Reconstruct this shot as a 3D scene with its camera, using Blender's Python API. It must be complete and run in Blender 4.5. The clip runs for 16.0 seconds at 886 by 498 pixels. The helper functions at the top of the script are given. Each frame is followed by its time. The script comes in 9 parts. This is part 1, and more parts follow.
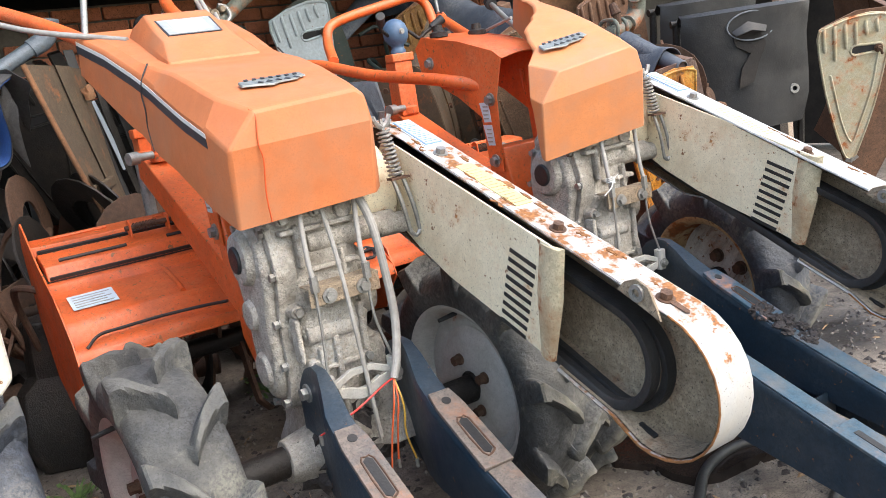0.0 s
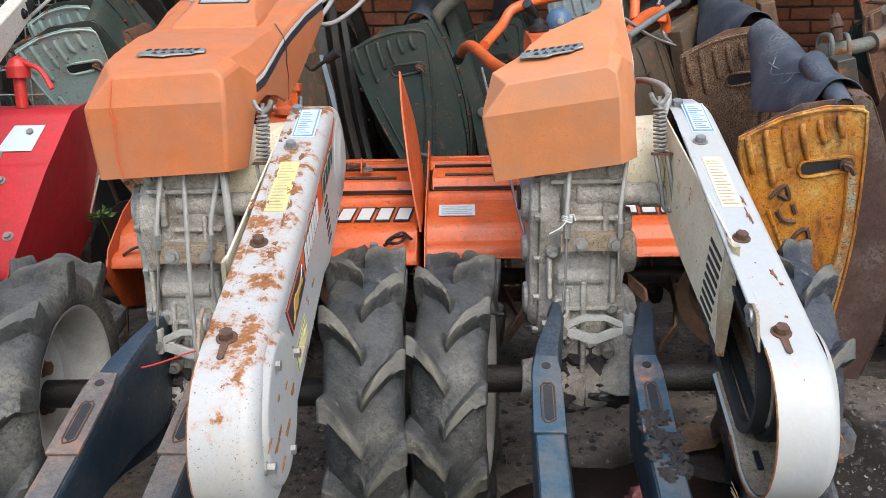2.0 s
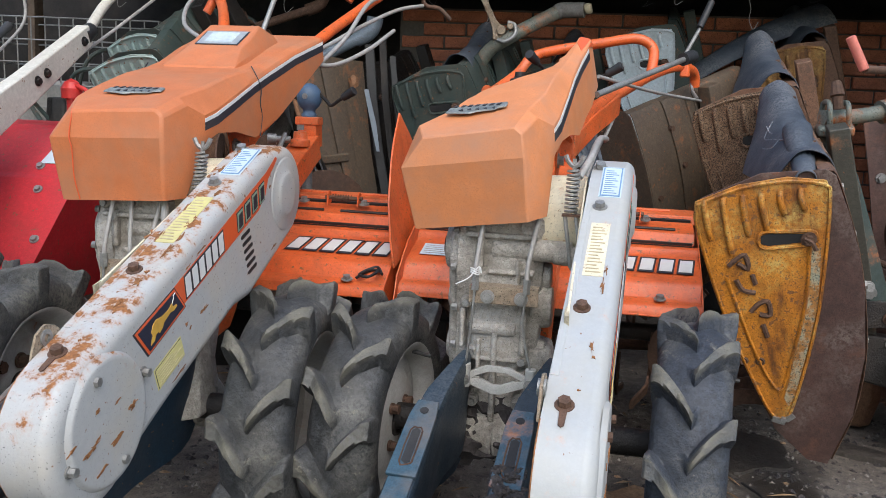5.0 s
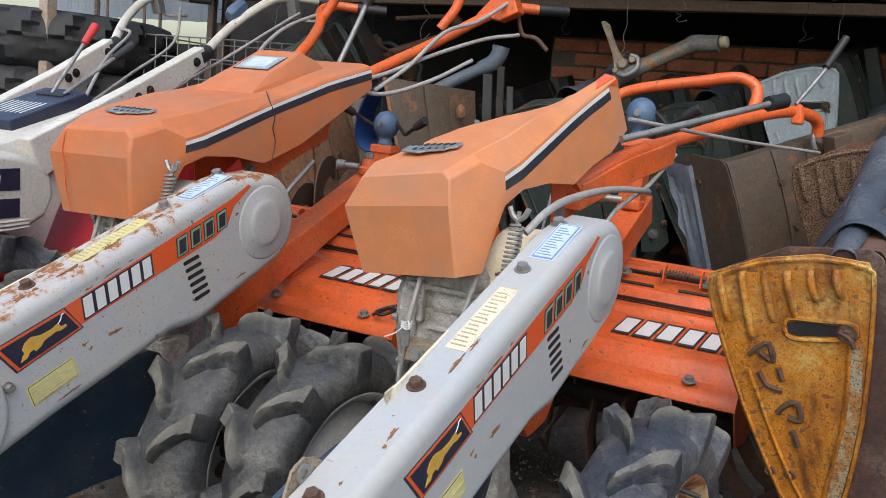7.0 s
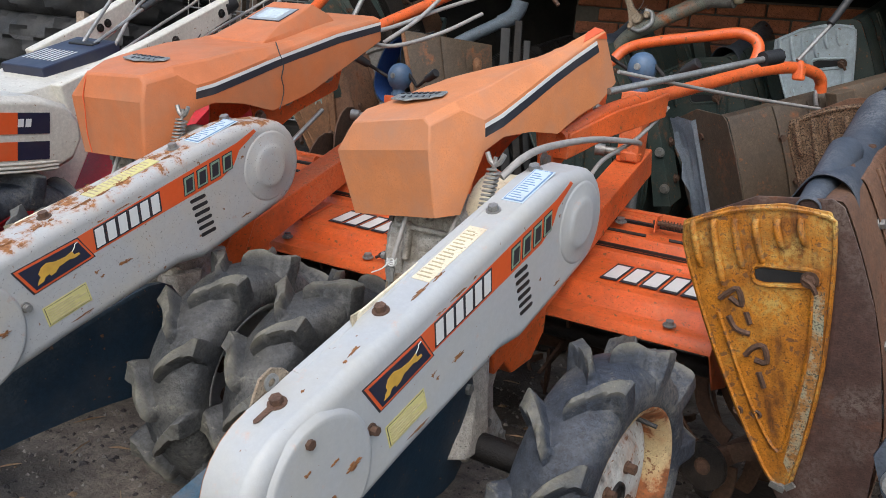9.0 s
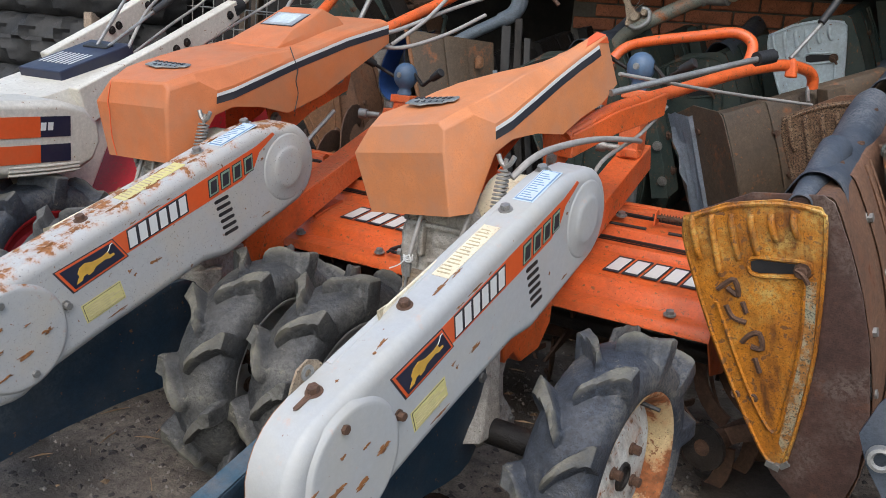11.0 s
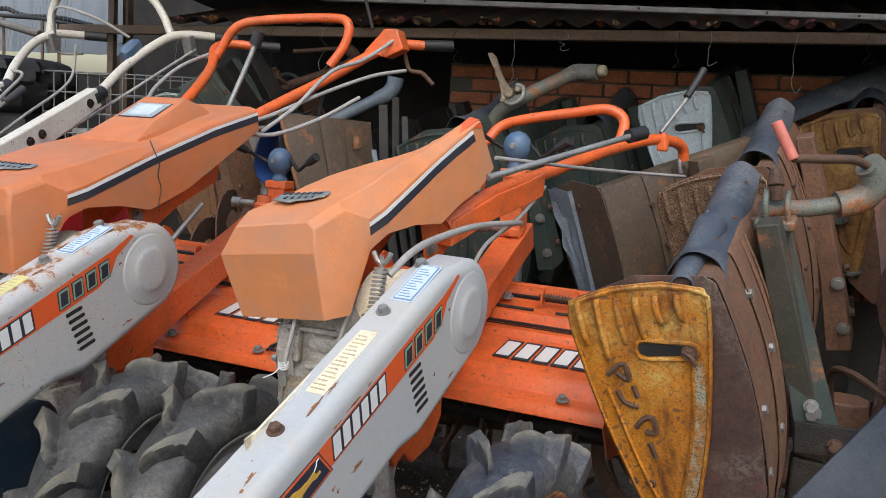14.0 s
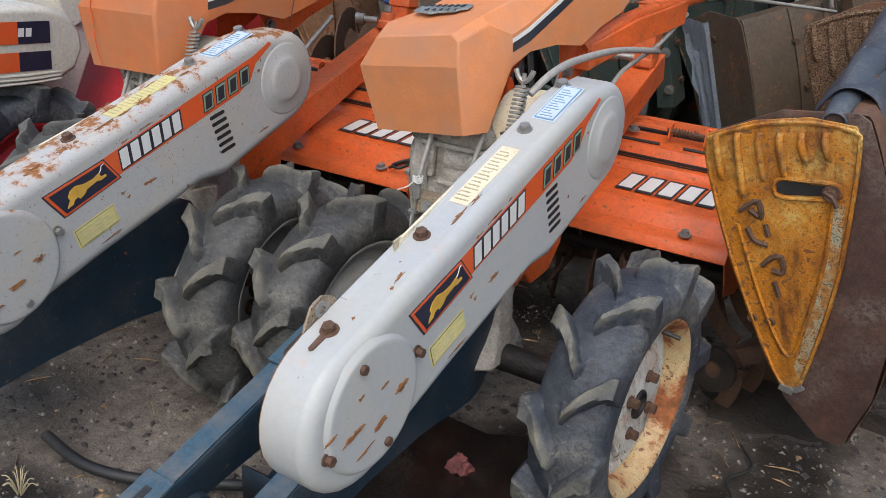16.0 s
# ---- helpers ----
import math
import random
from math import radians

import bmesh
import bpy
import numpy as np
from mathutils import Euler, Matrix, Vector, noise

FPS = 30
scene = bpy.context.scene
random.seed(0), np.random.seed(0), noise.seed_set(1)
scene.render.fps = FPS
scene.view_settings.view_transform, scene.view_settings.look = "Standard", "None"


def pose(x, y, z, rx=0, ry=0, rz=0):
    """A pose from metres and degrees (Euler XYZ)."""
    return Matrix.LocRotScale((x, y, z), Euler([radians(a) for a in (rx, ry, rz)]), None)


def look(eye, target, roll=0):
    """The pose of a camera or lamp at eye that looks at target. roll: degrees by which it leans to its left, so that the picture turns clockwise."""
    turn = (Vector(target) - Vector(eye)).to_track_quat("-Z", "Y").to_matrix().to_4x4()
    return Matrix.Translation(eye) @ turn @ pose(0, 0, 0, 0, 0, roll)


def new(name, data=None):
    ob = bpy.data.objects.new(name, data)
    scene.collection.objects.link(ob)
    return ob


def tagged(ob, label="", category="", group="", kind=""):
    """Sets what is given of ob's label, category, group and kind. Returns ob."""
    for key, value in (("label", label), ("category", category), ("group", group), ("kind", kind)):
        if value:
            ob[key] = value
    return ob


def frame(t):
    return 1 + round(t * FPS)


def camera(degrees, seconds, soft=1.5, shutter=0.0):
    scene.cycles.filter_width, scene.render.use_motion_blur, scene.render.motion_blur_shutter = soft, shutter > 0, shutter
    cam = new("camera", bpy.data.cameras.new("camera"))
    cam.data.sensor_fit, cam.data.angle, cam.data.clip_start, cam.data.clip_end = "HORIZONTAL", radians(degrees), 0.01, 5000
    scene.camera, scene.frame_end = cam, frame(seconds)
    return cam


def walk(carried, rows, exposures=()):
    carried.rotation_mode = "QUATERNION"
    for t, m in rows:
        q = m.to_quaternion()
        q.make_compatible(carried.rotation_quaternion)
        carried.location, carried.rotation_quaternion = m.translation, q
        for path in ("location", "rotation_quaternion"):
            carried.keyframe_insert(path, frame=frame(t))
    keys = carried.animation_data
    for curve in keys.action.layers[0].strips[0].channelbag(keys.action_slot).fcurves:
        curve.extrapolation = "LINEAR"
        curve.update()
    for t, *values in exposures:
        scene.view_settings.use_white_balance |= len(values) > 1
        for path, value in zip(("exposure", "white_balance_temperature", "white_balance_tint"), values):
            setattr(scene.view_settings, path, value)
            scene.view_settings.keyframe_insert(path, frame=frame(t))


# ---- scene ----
cam = camera(55.1, 16.0, soft=0.7)
METRES, EYE, TILT, LEAN, TURN = 3.0, 0.875, -12.26, 8.63, -37.86
ROWS = [
    (0.0, 0.0, 0.0, 0.0, 0.0, 0.0, -0.0),
    (0.5, 0.0786, 0.0124, 0.0097, 9.39, -0.43, -3.86),
    (1.0, 0.1715, 0.0569, 0.0354, 16.17, -1.73, -7.24),
    (1.5, 0.2754, 0.0685, 0.0446, 23.93, -3.55, -9.69),
    (2.0, 0.334, 0.126, 0.066, 33.08, -5.9, -13.0),
    (2.5, 0.3808, 0.1911, 0.1023, 38.37, -7.68, -15.69),
    (3.0, 0.4348, 0.2171, 0.1135, 40.42, -8.88, -16.32),
    (3.5, 0.4598, 0.2164, 0.1203, 41.37, -9.6, -16.54),
    (4.0, 0.462, 0.2004, 0.1216, 41.94, -9.62, -16.69),
    (4.5, 0.4548, 0.1927, 0.1207, 42.47, -8.28, -16.71),
    (5.0, 0.4544, 0.1918, 0.1185, 43.6, -7.01, -16.99),
    (7.5, 0.5426, 0.3899, 0.1989, 64.74, -12.45, -20.6),
    (8.0, 0.5531, 0.3948, 0.203, 65.26, -13.66, -20.63),
    (8.5, 0.5602, 0.391, 0.1961, 65.38, -14.55, -20.59),
    (9.0, 0.5681, 0.377, 0.1957, 65.43, -15.21, -20.51),
    (11.5, 0.5893, 0.3515, 0.2051, 64.78, -15.74, -19.89),
    (12.0, 0.5888, 0.3557, 0.2096, 64.16, -15.63, -19.73),
    (12.5, 0.5848, 0.3594, 0.2265, 61.33, -14.42, -19.33),
    (13.0, 0.583, 0.3619, 0.2411, 58.25, -11.53, -18.33),
    (13.5, 0.5746, 0.3644, 0.2426, 57.17, -8.7, -18.22),
    (14.0, 0.5611, 0.371, 0.2201, 56.88, -8.76, -18.4),
    (14.5, 0.5568, 0.3711, 0.2131, 57.08, -15.06, -18.83),
    (15.0, 0.5553, 0.3626, 0.2106, 58.42, -17.66, -19.45),
    (15.5, 0.5543, 0.3551, 0.2086, 60.87, -19.93, -19.85),
    (16.0, 0.5541, 0.3495, 0.2011, 64.03, -22.0, -20.3),
]
walk(cam, [(t, pose(0, 0, EYE, TILT, LEAN, TURN) @ pose(METRES * x, METRES * y, METRES * z, 90 + pitch, roll, yaw)) for t, x, y, z, yaw, pitch, roll in ROWS],
     exposures=((0.0, 0.72, 6380, 10), (0.5, 0.57, 6380, 10), (1.0, 0.41, 6330, 10), (2.0, 0.18, 6020, 9), (3.0, -0.07, 5910, 9), (5.0, -0.08, 5900, 9),
                (8.0, -0.17, 6010, 10), (12.0, -0.17, 6020, 10), (13.5, -0.13, 6090, 10), (16.0, -0.19, 6090, 10)))

# ---- world and light ----
world = bpy.data.worlds.new("overcast_sky")
scene.world = world
world.use_nodes = True
wn = world.node_tree.nodes
sky = wn.new("ShaderNodeTexSky")
sky.sky_type = "NISHITA"
sky.sun_disc = False
sky.sun_elevation, sky.sun_rotation = radians(50), radians(163)
sky.dust_density, sky.air_density = 4.0, 1.6
hue = wn.new("ShaderNodeHueSaturation")
hue.inputs["Saturation"].default_value = 0.92
world.node_tree.links.new(sky.outputs[0], hue.inputs["Color"])
world.node_tree.links.new(hue.outputs[0], wn["Background"].inputs[0])
wn["Background"].inputs[1].default_value = 0.285
sun_data = bpy.data.lights.new("sun", "SUN")
sun_data.energy, sun_data.angle, sun_data.color = 0.72, radians(60), (0.965, 0.985, 1.0)
sun = new("sun", sun_data)
sun.matrix_world = look((0, 0, 0), (-0.24, 0.74, -0.80))
scene.view_settings.exposure = 0.0


# ---- materials ----
def material(name, base, rough=0.5, metal=0.0, dirt=(0.09, 0.075, 0.06), dirt_amount=0.35, dirt_scale=7.0, grain=90.0, vary=0.16,
             rust=0.0, rust_scale=14.0, rust_colour=(0.16, 0.055, 0.018), chips=0.0, bump=0.15, fine=220.0, spec=0.5, island=0.0, speck=0.0, wet=0.0, rust_up=0.0, crown=None, pits=0.0, pale=None, streak=None):
    """Painted or bare surface: base colour with tone drift, dirt blotches, rust blooms and fine relief, all in metres."""
    m = bpy.data.materials.new(name)
    m.use_nodes = True
    nt = m.node_tree
    b = nt.nodes["Principled BSDF"]
    L = nt.links.new

    def node(kind, **kw):
        n = nt.nodes.new(kind)
        for k, v in kw.items():
            n.inputs[k].default_value = v
        return n

    co = nt.nodes.new("ShaderNodeTexCoord").outputs["Object"]

    def noise_at(scale, detail=6.0, roughness=0.6):
        n = node("ShaderNodeTexNoise", Scale=scale, Detail=detail, Roughness=roughness)
        L(co, n.inputs["Vector"])
        return n.outputs["Fac"]

    def ramp(fac, lo, hi):
        r = node("ShaderNodeMapRange")
        r.inputs["From Min"].default_value, r.inputs["From Max"].default_value = lo, hi
        L(fac, r.inputs["Value"])
        return r.outputs["Result"]

    def mix(fac, a, c):
        x = nt.nodes.new("ShaderNodeMix")
        x.data_type = "RGBA"
        if hasattr(fac, "links"):
            L(fac, x.inputs[0])
        else:
            x.inputs[0].default_value = fac
        for sock, v in ((x.inputs[6], a), (x.inputs[7], c)):
            if hasattr(v, "links"):
                L(v, sock)
            else:
                sock.default_value = (*v, 1)
        return x.outputs[2]

    lo = tuple(c * (1 - vary) for c in base)
    hi = tuple(min(1, c * (1 + vary)) for c in base)
    colour = mix(ramp(noise_at(grain), 0.3, 0.7), lo, hi)
    if speck:
        colour = mix(ramp(noise_at(330.0, 3.0, 0.7), 0.5, 0.66), colour, tuple(c * (1 - speck) for c in base))
        colour = mix(ramp(noise_at(210.0, 3.0, 0.75), 0.60, 0.74), colour, tuple(min(1, c * (1 + speck * 0.8)) for c in base))
    blotch = ramp(noise_at(dirt_scale, 8.0, 0.65), 0.45, 0.75)
    scaled = node("ShaderNodeMath")
    scaled.operation = "MULTIPLY"
    L(blotch, scaled.inputs[0])
    scaled.inputs[1].default_value = dirt_amount
    colour = mix(scaled.outputs[0], colour, dirt)
    if crown:
        sep = nt.nodes.new("ShaderNodeSeparateXYZ")
        L(co, sep.inputs[0])
        both = nt.nodes.new("ShaderNodeCombineXYZ")
        L(sep.outputs["Y"], both.inputs["Y"])
        L(sep.outputs["Z"], both.inputs["Z"])
        length = nt.nodes.new("ShaderNodeVectorMath")
        length.operation = "LENGTH"
        L(both.outputs[0], length.inputs[0])
        patchy = node("ShaderNodeMath")
        patchy.operation = "MULTIPLY"
        L(ramp(length.outputs["Value"], crown[0], crown[1]), patchy.inputs[0])
        L(ramp(noise_at(26.0, 6.0, 0.7), 0.25, 0.6), patchy.inputs[1])
        colour = mix(patchy.outputs[0], colour, crown[2])
        colour = mix(ramp(noise_at(17.0, 9.0, 0.8), 0.57, 0.66), colour, crown[3])
    if streak:
        long = node("ShaderNodeVectorMath")
        long.operation = "MULTIPLY"
        long.inputs[1].default_value = (1.0, 1.0, 0.16)
        L(co, long.inputs[0])
        runs = node("ShaderNodeTexNoise", Scale=26.0, Detail=7.0, Roughness=0.7)
        L(long.outputs[0], runs.inputs["Vector"])
        where = node("ShaderNodeMath")
        where.operation = "MULTIPLY"
        L(ramp(runs.outputs["Fac"], 0.46, 0.62), where.inputs[0])
        L(ramp(noise_at(6.5, 6.0, 0.65), 0.40, 0.58), where.inputs[1])
        colour = mix(where.outputs[0], colour, streak)
    rough_out = None
    if rust:
        spread = noise_at(rust_scale, 9.0, 0.7)
        if rust_up:
            sep = nt.nodes.new("ShaderNodeSeparateXYZ")
            L(nt.nodes.new("ShaderNodeNewGeometry").outputs["Normal"], sep.inputs[0])
            more = node("ShaderNodeMath")
            more.operation = "MULTIPLY_ADD"
            L(sep.outputs["Z"], more.inputs[0])
            more.inputs[1].default_value = rust_up
            L(spread, more.inputs[2])
            spread = more.outputs[0]
        big = ramp(spread, 0.72 - 0.3 * rust, 0.78 - 0.3 * rust)
        halo = node("ShaderNodeMath")
        halo.operation = "MULTIPLY"
        L(ramp(spread, 0.645 - 0.3 * rust, 0.75 - 0.3 * rust), halo.inputs[0])
        halo.inputs[1].default_value = 0.6
        colour = mix(halo.outputs[0], colour, tuple(0.45 * c + 0.55 * min(1, r * 2.6) for c, r in zip(base, rust_colour)))
        tone = mix(ramp(noise_at(rust_scale * 6), 0.35, 0.65), rust_colour, tuple(min(1, c * 2.2) for c in rust_colour))
        colour = mix(big, colour, tone)
        rough_out = big
    if chips:
        small = ramp(noise_at(70.0, 4.0, 0.6), 0.73 - 0.2 * chips, 0.75 - 0.2 * chips)
        colour = mix(small, colour, (0.19, 0.085, 0.035))
    if pale:
        zone = node("ShaderNodeMath")
        zone.operation = "MULTIPLY"
        L(ramp(noise_at(5.0, 5.0, 0.6), 0.48, 0.64), zone.inputs[0])
        L(ramp(noise_at(120.0, 5.0, 0.8), 0.42, 0.56), zone.inputs[1])
        colour = mix(zone.outputs[0], colour, pale)
    if pits:
        colour = mix(ramp(noise_at(240.0, 5.0, 0.75), 0.62 - 0.12 * pits, 0.66 - 0.12 * pits), colour, tuple(q * 0.18 for q in base))
    if island:
        geo = nt.nodes.new("ShaderNodeNewGeometry")
        h = node("ShaderNodeHueSaturation")
        L(ramp(geo.outputs["Random Per Island"], -0.0, 1.0), h.inputs["Value"])
        mr = node("ShaderNodeMapRange")
        mr.inputs["To Min"].default_value, mr.inputs["To Max"].default_value = 1 - island, 1 + island
        L(geo.outputs["Random Per Island"], mr.inputs["Value"])
        L(mr.outputs["Result"], h.inputs["Value"])
        L(colour, h.inputs["Color"])
        colour = h.outputs["Color"]
    wet_out = None
    if wet:
        wet_out = ramp(noise_at(1.1, 5.0, 0.6), 0.56 - 0.12 * wet, 0.66 - 0.12 * wet)
        colour = mix(wet_out, colour, tuple(c * 0.16 for c in base))
    L(colour, b.inputs["Base Color"])
    rr = node("ShaderNodeMapRange")
    rr.inputs["To Min"].default_value, rr.inputs["To Max"].default_value = max(0.05, rough - 0.1), min(1, rough + 0.18)
    L(noise_at(dirt_scale * 3), rr.inputs["Value"])
    if rough_out is not None:
        mx = node("ShaderNodeMath")
        mx.operation = "MAXIMUM"
        sc = node("ShaderNodeMath")
        sc.operation = "MULTIPLY"
        sc.inputs[1].default_value = 0.9
        L(rough_out, sc.inputs[0])
        L(rr.outputs["Result"], mx.inputs[0])
        L(sc.outputs[0], mx.inputs[1])
        L(mx.outputs[0], b.inputs["Roughness"])
    else:
        L(rr.outputs["Result"], b.inputs["Roughness"])
    if wet_out is not None:
        dry = node("ShaderNodeMapRange")
        dry.inputs["To Min"].default_value, dry.inputs["To Max"].default_value = rough, 0.32
        L(wet_out, dry.inputs["Value"])
        L(dry.outputs["Result"], b.inputs["Roughness"])
    b.inputs["Metallic"].default_value = metal
    b.inputs["Specular IOR Level"].default_value = spec
    if bump:
        bp = node("ShaderNodeBump", Strength=min(1.0, bump), Distance=0.004)
        add = node("ShaderNodeMath")
        add.operation = "ADD"
        L(noise_at(fine, 4.0), add.inputs[0])
        L(noise_at(dirt_scale * 4, 4.0), add.inputs[1])
        L(add.outputs[0], bp.inputs["Height"])
        L(bp.outputs[0], b.inputs["Normal"])
    return m


HOOD_A = material("faded_orange_plastic", (0.485, 0.150, 0.050), 0.52, dirt=(0.36, 0.17, 0.09), dirt_amount=0.95, dirt_scale=6, vary=0.11, grain=22, bump=0.05, speck=0.12)
HOOD_B = material("pale_orange_plastic", (0.565, 0.208, 0.076), 0.52, dirt=(0.42, 0.215, 0.13), dirt_amount=0.95, dirt_scale=7, vary=0.10, grain=20, bump=0.05, speck=0.12)
ORANGE = material("orange_machine_paint", (0.655, 0.115, 0.022), 0.38, dirt=(0.15, 0.055, 0.03), dirt_amount=0.6, dirt_scale=9, vary=0.14, chips=0.5, bump=0.12, speck=0.14, pits=0.08, rust=0.06, rust_scale=16, rust_colour=(0.10, 0.035, 0.015), pale=(0.60, 0.16, 0.06))
WHITE_A = material("white_paint_rusty", (0.39, 0.39, 0.385), 0.42, dirt=(0.47, 0.40, 0.28), dirt_amount=0.5, dirt_scale=9, vary=0.05, rust=0.10, rust_scale=27, rust_colour=(0.15, 0.062, 0.02), rust_up=0.205, chips=0.25, bump=0.10, speck=0.04, pits=0.02)
WHITE_B = material("white_paint_worn", (0.385, 0.395, 0.40), 0.42, dirt=(0.44, 0.40, 0.31), dirt_amount=0.4, dirt_scale=8, vary=0.05, rust=0.08, rust_scale=20, rust_colour=(0.24, 0.10, 0.03), rust_up=0.03, chips=0.12, bump=0.08, speck=0.03, pits=0.0)
CREAM = material("cream_paint", (0.74, 0.67, 0.50), 0.42, dirt=(0.46, 0.34, 0.18), dirt_amount=0.5, dirt_scale=10, vary=0.08, rust=0.36, rust_scale=18, rust_colour=(0.2, 0.09, 0.03), chips=0.35, bump=0.1, speck=0.2, pits=0.1)
CAST = material("cast_aluminium", (0.42, 0.39, 0.345), 0.66, 0.2, dirt=(0.14, 0.12, 0.095), dirt_amount=0.85, dirt_scale=16, vary=0.25, bump=1.0, fine=150, speck=0.3, pits=0.06, pale=(0.44, 0.44, 0.43))
NAVY = material("dark_blue_paint", (0.012, 0.028, 0.048), 0.42, dirt=(0.11, 0.10, 0.09), dirt_amount=0.25, dirt_scale=9, vary=0.25, chips=0.3, bump=0.15, speck=0.35, pale=(0.055, 0.07, 0.085))
NAVY_WORN = material("worn_blue_steel", (0.036, 0.078, 0.115), 0.5, dirt=(0.17, 0.14, 0.12), dirt_amount=0.9, dirt_scale=8, vary=0.25, rust=0.3, rust_scale=12, rust_colour=(0.16, 0.08, 0.05), bump=0.2, speck=0.3)
RUBBER = material("dusty_tyre_rubber", (0.028, 0.034, 0.047), 0.55, dirt=(0.072, 0.079, 0.094), dirt_amount=0.6, dirt_scale=9, vary=0.6, bump=0.6, fine=120, speck=0.6, pale=(0.13, 0.128, 0.12), crown=(0.258, 0.276, (0.155, 0.145, 0.112), (0.21, 0.195, 0.155)))
RUBBER_DUST = material("mud_dusted_rubber", (0.036, 0.038, 0.041), 0.55, dirt=(0.098, 0.094, 0.083), dirt_amount=0.75, dirt_scale=9, vary=0.6, bump=0.6, fine=120, speck=0.6, pale=(0.13, 0.128, 0.12), crown=(0.258, 0.276, (0.155, 0.145, 0.112), (0.21, 0.195, 0.155)))
BLACK = material("black_rubber", (0.014, 0.0145, 0.016), 0.5, dirt=(0.065, 0.06, 0.055), dirt_amount=0.45, bump=0.25, speck=0.3)
DARKSTEEL = material("greasy_dark_steel", (0.012, 0.0105, 0.010), 0.5, 0.2, dirt=(0.05, 0.036, 0.026), dirt_amount=0.7, vary=0.5, bump=0.6, speck=0.4)
STEEL = material("grey_steel", (0.30, 0.30, 0.29), 0.45, 0.6, dirt=(0.13, 0.10, 0.07), dirt_amount=0.6, vary=0.2, bump=0.2, speck=0.25)
RUSTSTEEL = material("rusty_bolt_steel", (0.11, 0.06, 0.038), 0.72, 0.2, dirt=(0.04, 0.028, 0.022), dirt_amount=0.6, vary=0.35, bump=0.5, speck=0.35)
RIM_WHITE = material("rim_pale_paint", (0.46, 0.46, 0.445), 0.48, dirt=(0.24, 0.21, 0.17), dirt_amount=0.7, dirt_scale=10, vary=0.1, rust=0.2, bump=0.12, speck=0.2)
RIM_RUST = material("rim_rusted_paint", (0.52, 0.40, 0.22), 0.5, dirt=(0.34, 0.16, 0.05), dirt_amount=0.7, dirt_scale=12, rust=0.74, rust_scale=9, chips=0.6, bump=0.3, speck=0.25, pits=0.2)
RIM_DISC = material("chipped_white_disc", (0.56, 0.56, 0.53), 0.5, dirt=(0.30, 0.20, 0.11), dirt_amount=0.6, dirt_scale=12, rust=0.42, rust_scale=16, rust_colour=(0.16, 0.06, 0.02), chips=0.6, bump=0.3, speck=0.25, streak=(0.06, 0.05, 0.045))
RUSTYELLOW = material("rusty_yellow_plate", (0.54, 0.205, 0.016), 0.42, dirt=(0.24, 0.075, 0.012), dirt_amount=0.85, dirt_scale=7, vary=0.35, grain=70, rust=0.33, rust_scale=8, rust_colour=(0.10, 0.042, 0.016), chips=0.7, bump=0.35, speck=0.5, pits=0.45, pale=(0.60, 0.42, 0.12), streak=(0.085, 0.032, 0.014))
OCHRE = material("ochre_rust_plate", (0.26, 0.125, 0.032), 0.6, dirt=(0.12, 0.05, 0.018), dirt_amount=0.85, dirt_scale=9, vary=0.35, rust=0.35, rust_scale=9, rust_colour=(0.09, 0.038, 0.016), bump=0.4, speck=0.5, pits=0.3, pale=(0.42, 0.27, 0.08), streak=(0.075, 0.03, 0.014))
RUSTBROWN = material("brown_rusted_sheet", (0.165, 0.086, 0.050), 0.6, dirt=(0.045, 0.03, 0.024), dirt_amount=0.75, dirt_scale=5, vary=0.35, rust=0.4, rust_scale=9, rust_colour=(0.085, 0.036, 0.018), bump=0.28, speck=0.5, pits=0.2)
GREEN = material("grey_green_paint", (0.034, 0.052, 0.047), 0.5, dirt=(0.09, 0.08, 0.06), dirt_amount=0.6, dirt_scale=6, vary=0.2, rust=0.22, chips=0.4, bump=0.2, speck=0.3)
TAN = material("dull_tan_paint", (0.105, 0.076, 0.050), 0.55, dirt=(0.05, 0.04, 0.032), dirt_amount=0.75, dirt_scale=6, vary=0.25, rust=0.3, chips=0.4, bump=0.25, speck=0.35)
FLAP = material("blue_grey_rubber_flap", (0.040, 0.052, 0.072), 0.58, dirt=(0.11, 0.115, 0.13), dirt_amount=0.5, dirt_scale=8, vary=0.2, bump=0.2, speck=0.35, pale=(0.15, 0.155, 0.165))
SILVER = material("silver_grey_panel", (0.50, 0.57, 0.61), 0.42, 0.0, dirt=(0.25, 0.26, 0.26), dirt_amount=0.45, chips=0.3, bump=0.1, speck=0.15)
RED = material("red_machine_paint", (0.47, 0.020, 0.028), 0.46, dirt=(0.24, 0.03, 0.03), dirt_amount=0.6, chips=0.45, bump=0.08, speck=0.2)
OFFWHITE = material("ivory_paint", (0.56, 0.535, 0.47), 0.38, dirt=(0.26, 0.22, 0.16), dirt_amount=0.35, chips=0.3, bump=0.06, speck=0.1)
BRICK = material("orange_clay_brick", (0.40, 0.14, 0.075), 0.85, dirt=(0.12, 0.055, 0.035), dirt_amount=0.7, vary=0.25, bump=0.5, island=0.2, speck=0.4, pits=0.4)
MORTAR = material("grey_mortar", (0.10, 0.09, 0.08), 0.9, vary=0.15, bump=0.4)
WOOD = material("weathered_wood", (0.17, 0.12, 0.085), 0.75, dirt=(0.07, 0.055, 0.045), dirt_amount=0.6, vary=0.25, bump=0.35)
